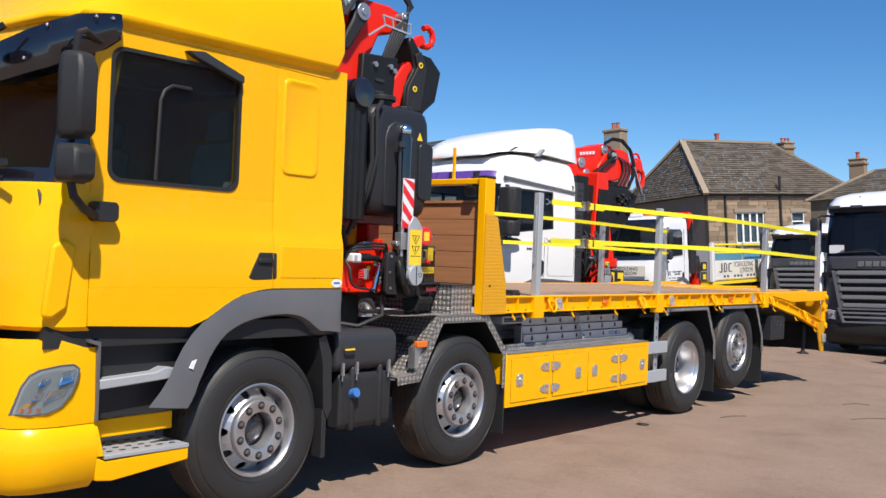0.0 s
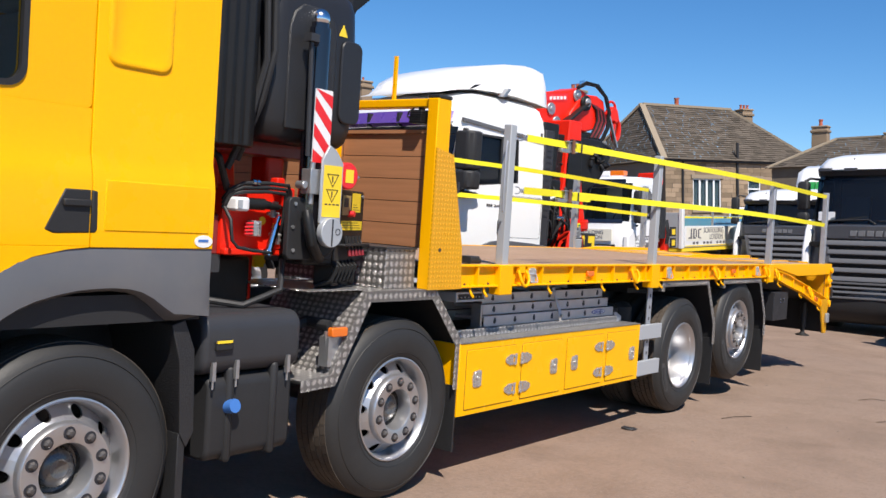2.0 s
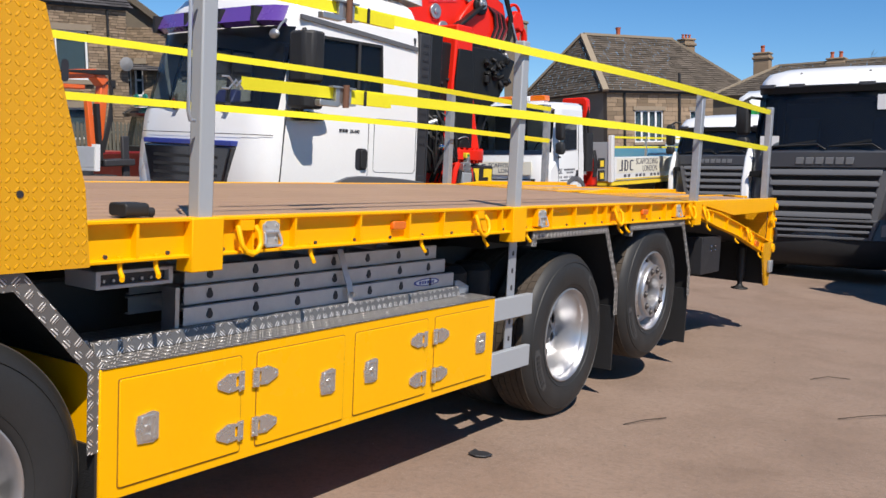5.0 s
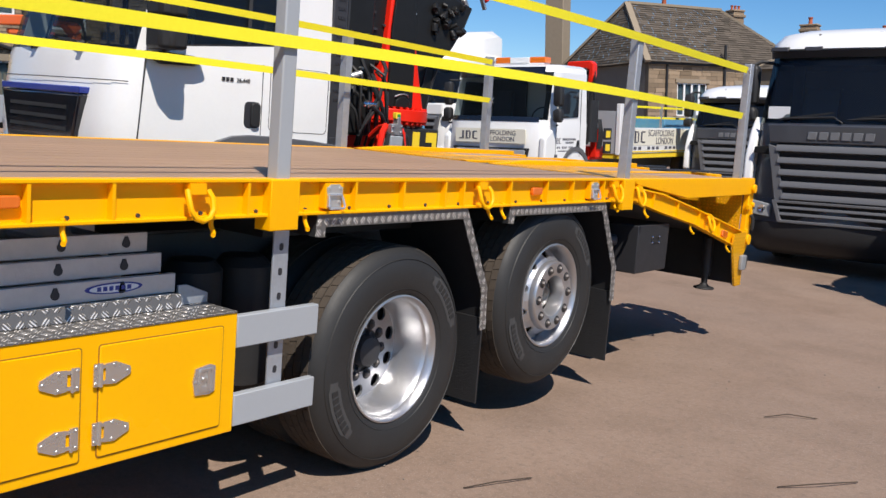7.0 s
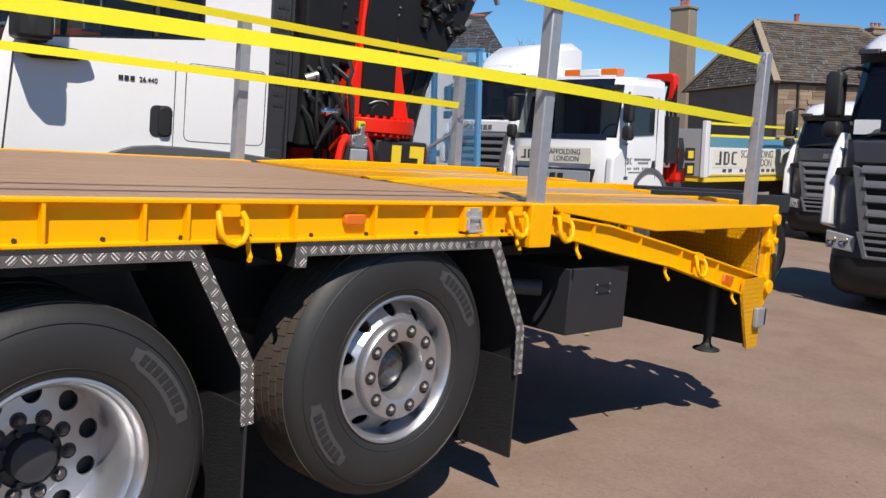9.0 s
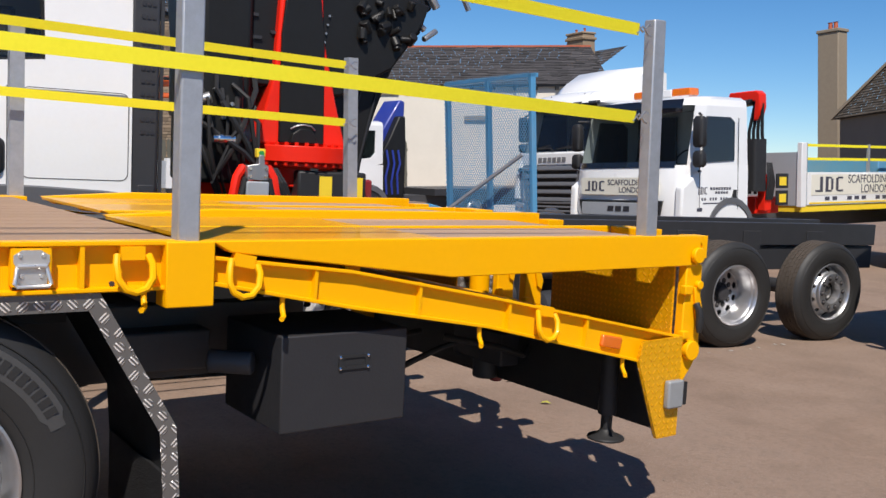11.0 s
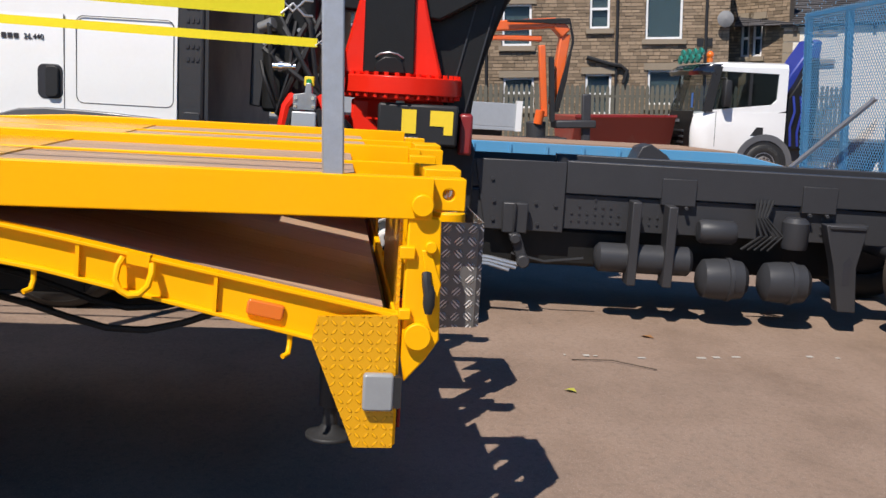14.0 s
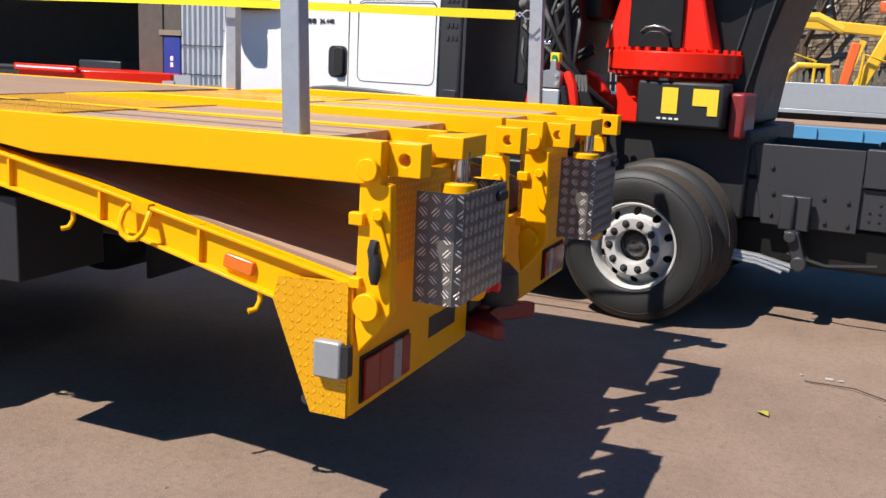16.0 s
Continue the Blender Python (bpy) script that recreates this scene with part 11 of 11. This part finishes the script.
g.lathe([(0.13, RZ), (0.13, RZ + 0.35), (0.18, RZ + 0.5)], 10, "z", (half + 0.2, half, 0), skip=lambda k, i: False)
part("roof_vent", g, TERRA, hip)
settle(hip, HA @ Vector((3.0, 2.0, 7.0)), 1.9, -4.0)

# further houses and chimneys
tall = thing("tall_chimney", "tall square stone chimney", "chimney", FAR, local=True)
g = Geo()
g.box(-30.85, -29.5, 56, 57.0, 0, 10.75)
g.box(-30.92, -29.43, 55.93, 57.07, 10.75, 10.95)
part("chimney_shaft", g, LINTEL, tall, bevel=0.04)
for k in range(2):
    g = Geo()
    g.lathe([(0.14, 10.95), (0.12, 11.35), (0.16, 11.4)], 12, "z", (-30.3 + 0.35 * k, 56.5, 0), skip=lambda k, i: False)
    part("chimney_pot", g, TERRA, tall)
settle(tall, FAR @ Vector((-30.2, 56.5, 8.0)), 1.9, -4.0)
low = thing("low_house", "low stone house with hipped slate roof and chimneys", "house", pose(-12.5, 67.5, 0))
g = Geo()
g.box(-18.7, -4.0, 63.0, 72.0, 0, 6.65)
part("wall", g, STONE_DARK, low)
slate_slope(low, (-19.0, 62.7, 6.6), (-3.7, 62.7, 6.6), (0, 4.8, 2.2), 14, "roof_slope", ROOF_STONE, 9, 3.3, 4.5, 0.5)
slate_slope(low, (-19.0, 72.3, 6.6), (-19.0, 62.7, 6.6), (3.3, 0, 2.2), 14, "roof_slope", ROOF_STONE, 10, 4.8, 4.8, 0.5)
g = Geo()
g.bar((-19.0, 62.7, 6.62), (-15.7, 67.5, 8.85), 0.3, 0.12)
part("hip_tiles", g, LINTEL, low)
g = Geo()
g.bar((-15.7, 67.5, 8.85), (-8.2, 67.5, 8.85), 0.3, 0.12)
part("ridge_tiles", g, LINTEL, low)
chimney(low, -17.2, 66.8, 7.8, 9.65, 1.05, 0.8, 1, STONE, 0.9)
chimney(low, -12.5, 67.2, 7.8, 8.95, 1.1, 0.8, 2, STONE, 0.8)
settle(low, (-16.0, 64.0, 8.0), 1.0, -3.6)
east = thing("slate_roofed_house", "grey slate-roofed house with stone chimney", "house", FAR, local=True)
g = Geo()
g.box(-52, -36.5, 40, 52, 0, 5.6)
part("wall", g, STONE_DARK, east)
slate_slope(east, (-52.4, 39.7, 5.6), (-36.2, 39.7, 5.6), (0, 5.8, 3.2), 16, "roof", SLATE, 12, 0.5, 0.5, 0.6)
chimney(east, -39.8, 43.5, 7.5, 9.62, 1.4, 1.0, 2, STONE, 0.5)
settle(east, FAR @ Vector((-42.0, 42.0, 8.0)), 2.7, -3.0)

# workshop at the yard's head
WORKSHOP_DARK = plain("sooty_stone", (0.10, 0.085, 0.07), 0.85, 0, 3, 0.5, 0.5, 14)
ws = thing("workshop", "dark open workshop with pale corrugated wall and blue door", "workshop", pose(-12.5, 0.0, 0))
CORR = plain("corrugated_sheet", (0.50, 0.53, 0.56), 0.5, 0.2, 3, 0.12)
WX = -12.5
g = Geo()
g.box(WX - 14.2, WX - 14.0, -10.2, 4.0, 0, 6.0)
part("back_wall", g, WORKSHOP_DARK, ws)
g = Geo()
g.box(WX - 14.0, WX, -10.2, -10.0, 0, 6.0)
part("side_wall", g, WORKSHOP_DARK, ws)
g = Geo()
g.box(WX - 14.0, WX, -10.0, 4.0, 6.0, 6.2)
part("roof", g, WORKSHOP_DARK, ws)
g = Geo()
y = 0.28
while y < 1.5:
    g.prism("z", [(WX, y), (WX + 0.03, y + 0.02), (WX + 0.03, y + 0.06), (WX, y + 0.08), (WX - 0.06, y + 0.08), (WX - 0.06, y)], 0.0, 6.0)
    y += 0.12
g.box(WX - 0.06, WX - 0.02, 0.26, 1.56, 0, 6.0)
part("corrugated_wall", g, CORR, ws)
g = Geo()
g.cyl((WX + 0.06, 1.60, 0.0), (WX + 0.06, 1.60, 6.0), 0.045, 12)
part("downpipe", g, DARK_STEEL, ws)
g = Geo()
g.box(WX - 0.06, WX, 1.66, 3.9, 0.0, 6.0)
part("pale_wall", g, CORR, ws)
for z in (1.08, 1.62):
    g = Geo()
    g.tube([(WX + 0.05, 0.28 + 0.13 * k, z + 0.015 * (k % 2)) for k in range(11)], 0.010, 6)
    part("wall_cable", g, BLACK, ws)
g = Geo()
g.box(WX - 0.05, WX + 0.02, -0.14, 0.25, 0.0, 1.78)
dd = part("side_door", g, DARK_BLUE, ws, "blue door", bevel=0.01)
for z in (1.20, 1.32):
    g = Geo()
    g.box(WX + 0.02, WX + 0.024, 0.02, 0.09, z, z + 0.09)
    part("door_sign", g, WHITE_LABEL, dd)
g = Geo()
g.box(WX - 0.3, WX + 0.03, -0.72, -0.15, 0.0, 6.0)
g.box(WX - 0.2, WX, -0.15, 0.26, 1.90, 6.0)
g.box(WX - 0.3, WX, -10.0, -0.72, 4.4, 6.0)
part("stone_pier", g, WORKSHOP_DARK, ws)
g = Geo()
g.box(WX - 0.1, WX + 0.05, -0.22, 0.30, 1.80, 1.90)
part("door_lintel", g, LINTEL, ws)
for x, y, s in ((-15.5, -4, 1.2), (-17, -2, 1.5), (-15.0, -6.5, 1.0), (-19, 1, 1.8)):
    g = Geo()
    g.box(x, x + s, y, y + s, 0, s)
    part("stored_crate", g, CHARCOAL, ws, bevel=0.03)
# red low trailer: tail rail, receding bed side and grey end plate
red_t = thing("red_trailer", "red low trailer with white-marked tail rail", "trailer", pose(-10.5, -0.6, 0))
g = Geo()
g.prism("z", [(-11.4, -2.78), (-11.4, -1.26), (-12.2, 0.25), (-13.4, 0.25), (-12.6, -2.78)], 0.55, 1.08)
part("trailer_bed", g, RED, red_t, bevel=0.02)
g = Geo()
g.box(-11.40, -11.33, -2.80, -1.24, 1.02, 1.15)
rl_ = part("tail_rail", g, RED, red_t, bevel=0.015)
g = Geo()
g.box(-11.33, -11.326, -2.74, -1.30, 1.075, 1.11)
part("reflective_strip", g, WHITE_LABEL, rl_)
g = Geo()
g.cyl((-11.4, -4.8, 1.06), (-11.4, -2.80, 1.06), 0.05, 12)
part("black_pole", g, BLACK, red_t)
g = Geo()
g.box(-12.0, -11.95, 0.52, 0.90, 0.55, 1.08)
g.box(-12.2, -11.95, 0.25, 0.55, 0.50, 0.95)
part("rear_plate", g, SILVER_GREY, red_t)
g = Geo()
g.cyl((-11.96, 0.80, 1.0), (-11.96, 0.82, 1.30), 0.008, 6)
part("thin_rod", g, CHROME, red_t)
for y in (-2.3, -1.6):
    g = Geo()
    g.lathe([(0.0, 0.0), (0.27, 0.0), (0.27, 0.25), (0.0, 0.25)], 24, "x", (-11.75, y, 0.27), skip=lambda k, i: False)
    part("wheel", g, BLACK, red_t)
g = Geo()
g.box(-12.3, -11.6, -2.6, -0.3, 0.27, 0.55)
part("running_gear", g, BLACK, red_t)


# bare trees
def tree(x, y, h, seed, name="bare_tree"):
    rg = random.Random(seed)
    t = thing(name, "bare spring tree with fine brown twigs", "tree", pose(x, y, 0))
    bark = bpy.data.materials.get("bark") or plain("bark", (0.10, 0.075, 0.055), 0.9, 0, 6, 0.3, 0.4, 40, 0.1)
    g, tw = Geo(), Geo()

    def grow(p, d, length, r, depth):
        q = p + d * length
        target = g if depth < 3 else tw
        target.cyl(p, q, r, 6 if depth < 3 else 3, r * 0.65)
        if depth >= 5:
            return
        for k in range(3 if depth < 4 else 2):
            nd = (d + Vector((rg.uniform(-1, 1), rg.uniform(-1, 1), rg.uniform(-0.2, 0.8))) * 0.75).normalized()
            grow(p.lerp(q, rg.uniform(0.55, 1.0)), nd, length * rg.uniform(0.6, 0.8), r * 0.55, depth + 1)

    grow(Vector((x, y, 0)), Vector((0, 0, 1)), h * 0.33, h * 0.022, 0)
    part("trunk", g, bark, t)
    part("crown", tw, bark, t)


for x, y, h, s in ((-27.5, 8.0, 8.5, 1), (-28.5, 10.8, 8, 2), (-29.5, 5.5, 9, 3), (-34.0, 46.0, 9, 4), (3.5, 62.0, 10.5, 5), (-48.5, 47.0, 12, 6), (-12.0, 70.0, 11.5, 7)):
    tree(x, y, h, s)

# twigs, leaf and stones on the yard
def twig(pts, r=0.0035):
    g = Geo()
    g.tube(pts, r, 5)
    single("twig", g, plain("twig_bark", (0.05, 0.035, 0.025), 0.9) if not bpy.data.materials.get("twig_bark") else bpy.data.materials["twig_bark"], "thin dry brown twig lying on the yard", "twig", group="yard litter")


twig([(1.40, 7.55, 0.005), (1.55, 7.72, 0.02), (1.68, 7.95, 0.008)])
twig([(0.95, 8.70, 0.005), (1.05, 8.85, 0.018), (1.2, 8.95, 0.006)])
twig([(-2.75, 12.05, 0.005), (-2.72, 12.3, 0.015), (-2.55, 12.55, 0.01)])
twig([(0.35, 6.35, 0.004), (0.42, 6.5, 0.014), (0.5, 6.7, 0.006)])
twig([(1.9, 8.1, 0.004), (2.1, 8.15, 0.02), (2.3, 8.4, 0.006)])
g = Geo()
g.add([(-2.13, 11.85, 0.004), (-2.095, 11.865, 0.018), (-2.08, 11.91, 0.008), (-2.12, 11.905, 0.02), (-2.14, 11.88, 0.012)], [(0, 1, 3, 4), (1, 2, 3)])
single("fallen_leaf", g, plain("yellow_green_leaf", (0.38, 0.36, 0.05), 0.6), "small yellow-green fallen leaf on the yard", "leaf", group="yard litter")
g = Geo()
g.add([(-3.40, 12.72, 0.004), (-3.35, 12.73, 0.02), (-3.33, 12.80, 0.006), (-3.39, 12.79, 0.016)], [(0, 1, 2, 3)])
single("fallen_leaf", g, plain("brown_leaf", (0.30, 0.14, 0.05), 0.7), "small brown fallen leaf on the yard", "leaf", group="yard litter")
rr = random.Random(77)
g = Geo()
for k in range(420):
    x, y = rr.uniform(-4, 6), rr.uniform(-2, 16)
    s = rr.uniform(0.003, 0.009)
    g.sphere((x, y, s * 0.4), s, 5, (1, rr.uniform(0.6, 1.3), 0.6))
single("loose_grit", g, plain("grit_stone", (0.20, 0.17, 0.14), 0.9), "loose grit scattered over the yard", "grit", kind="stuff")
LINE = plain("worn_line_paint", (0.40, 0.37, 0.33), 0.85)
g = Geo()
for k in range(46):
    t = k / 45
    px, py = -2.9 + rr.uniform(-0.03, 0.03) + 0.05 * math.sin(9 * t), 11.85 + 4.0 * t + rr.uniform(-0.06, 0.06)
    w = rr.uniform(0.01, 0.07)
    if rr.random() < 0.42:
        g.box(px, px + rr.uniform(0.015, 0.04), py, py + w, 0.004, 0.007)
single("worn_line", g, LINE, "worn broken white paint line on the yard", "road marking", kind="stuff", smooth=0)
g = Geo()
g.prism("z", [(-0.06, 5.15), (0.0, 5.13), (0.05, 5.16), (0.06, 5.22), (0.01, 5.24), (-0.03, 5.22), (-0.07, 5.24)], 0.004, 0.014)
single("rubber_scrap", g, TRUCK_BLACK, "flat black scrap of rubber on the yard", "scrap", bevel=0.004)
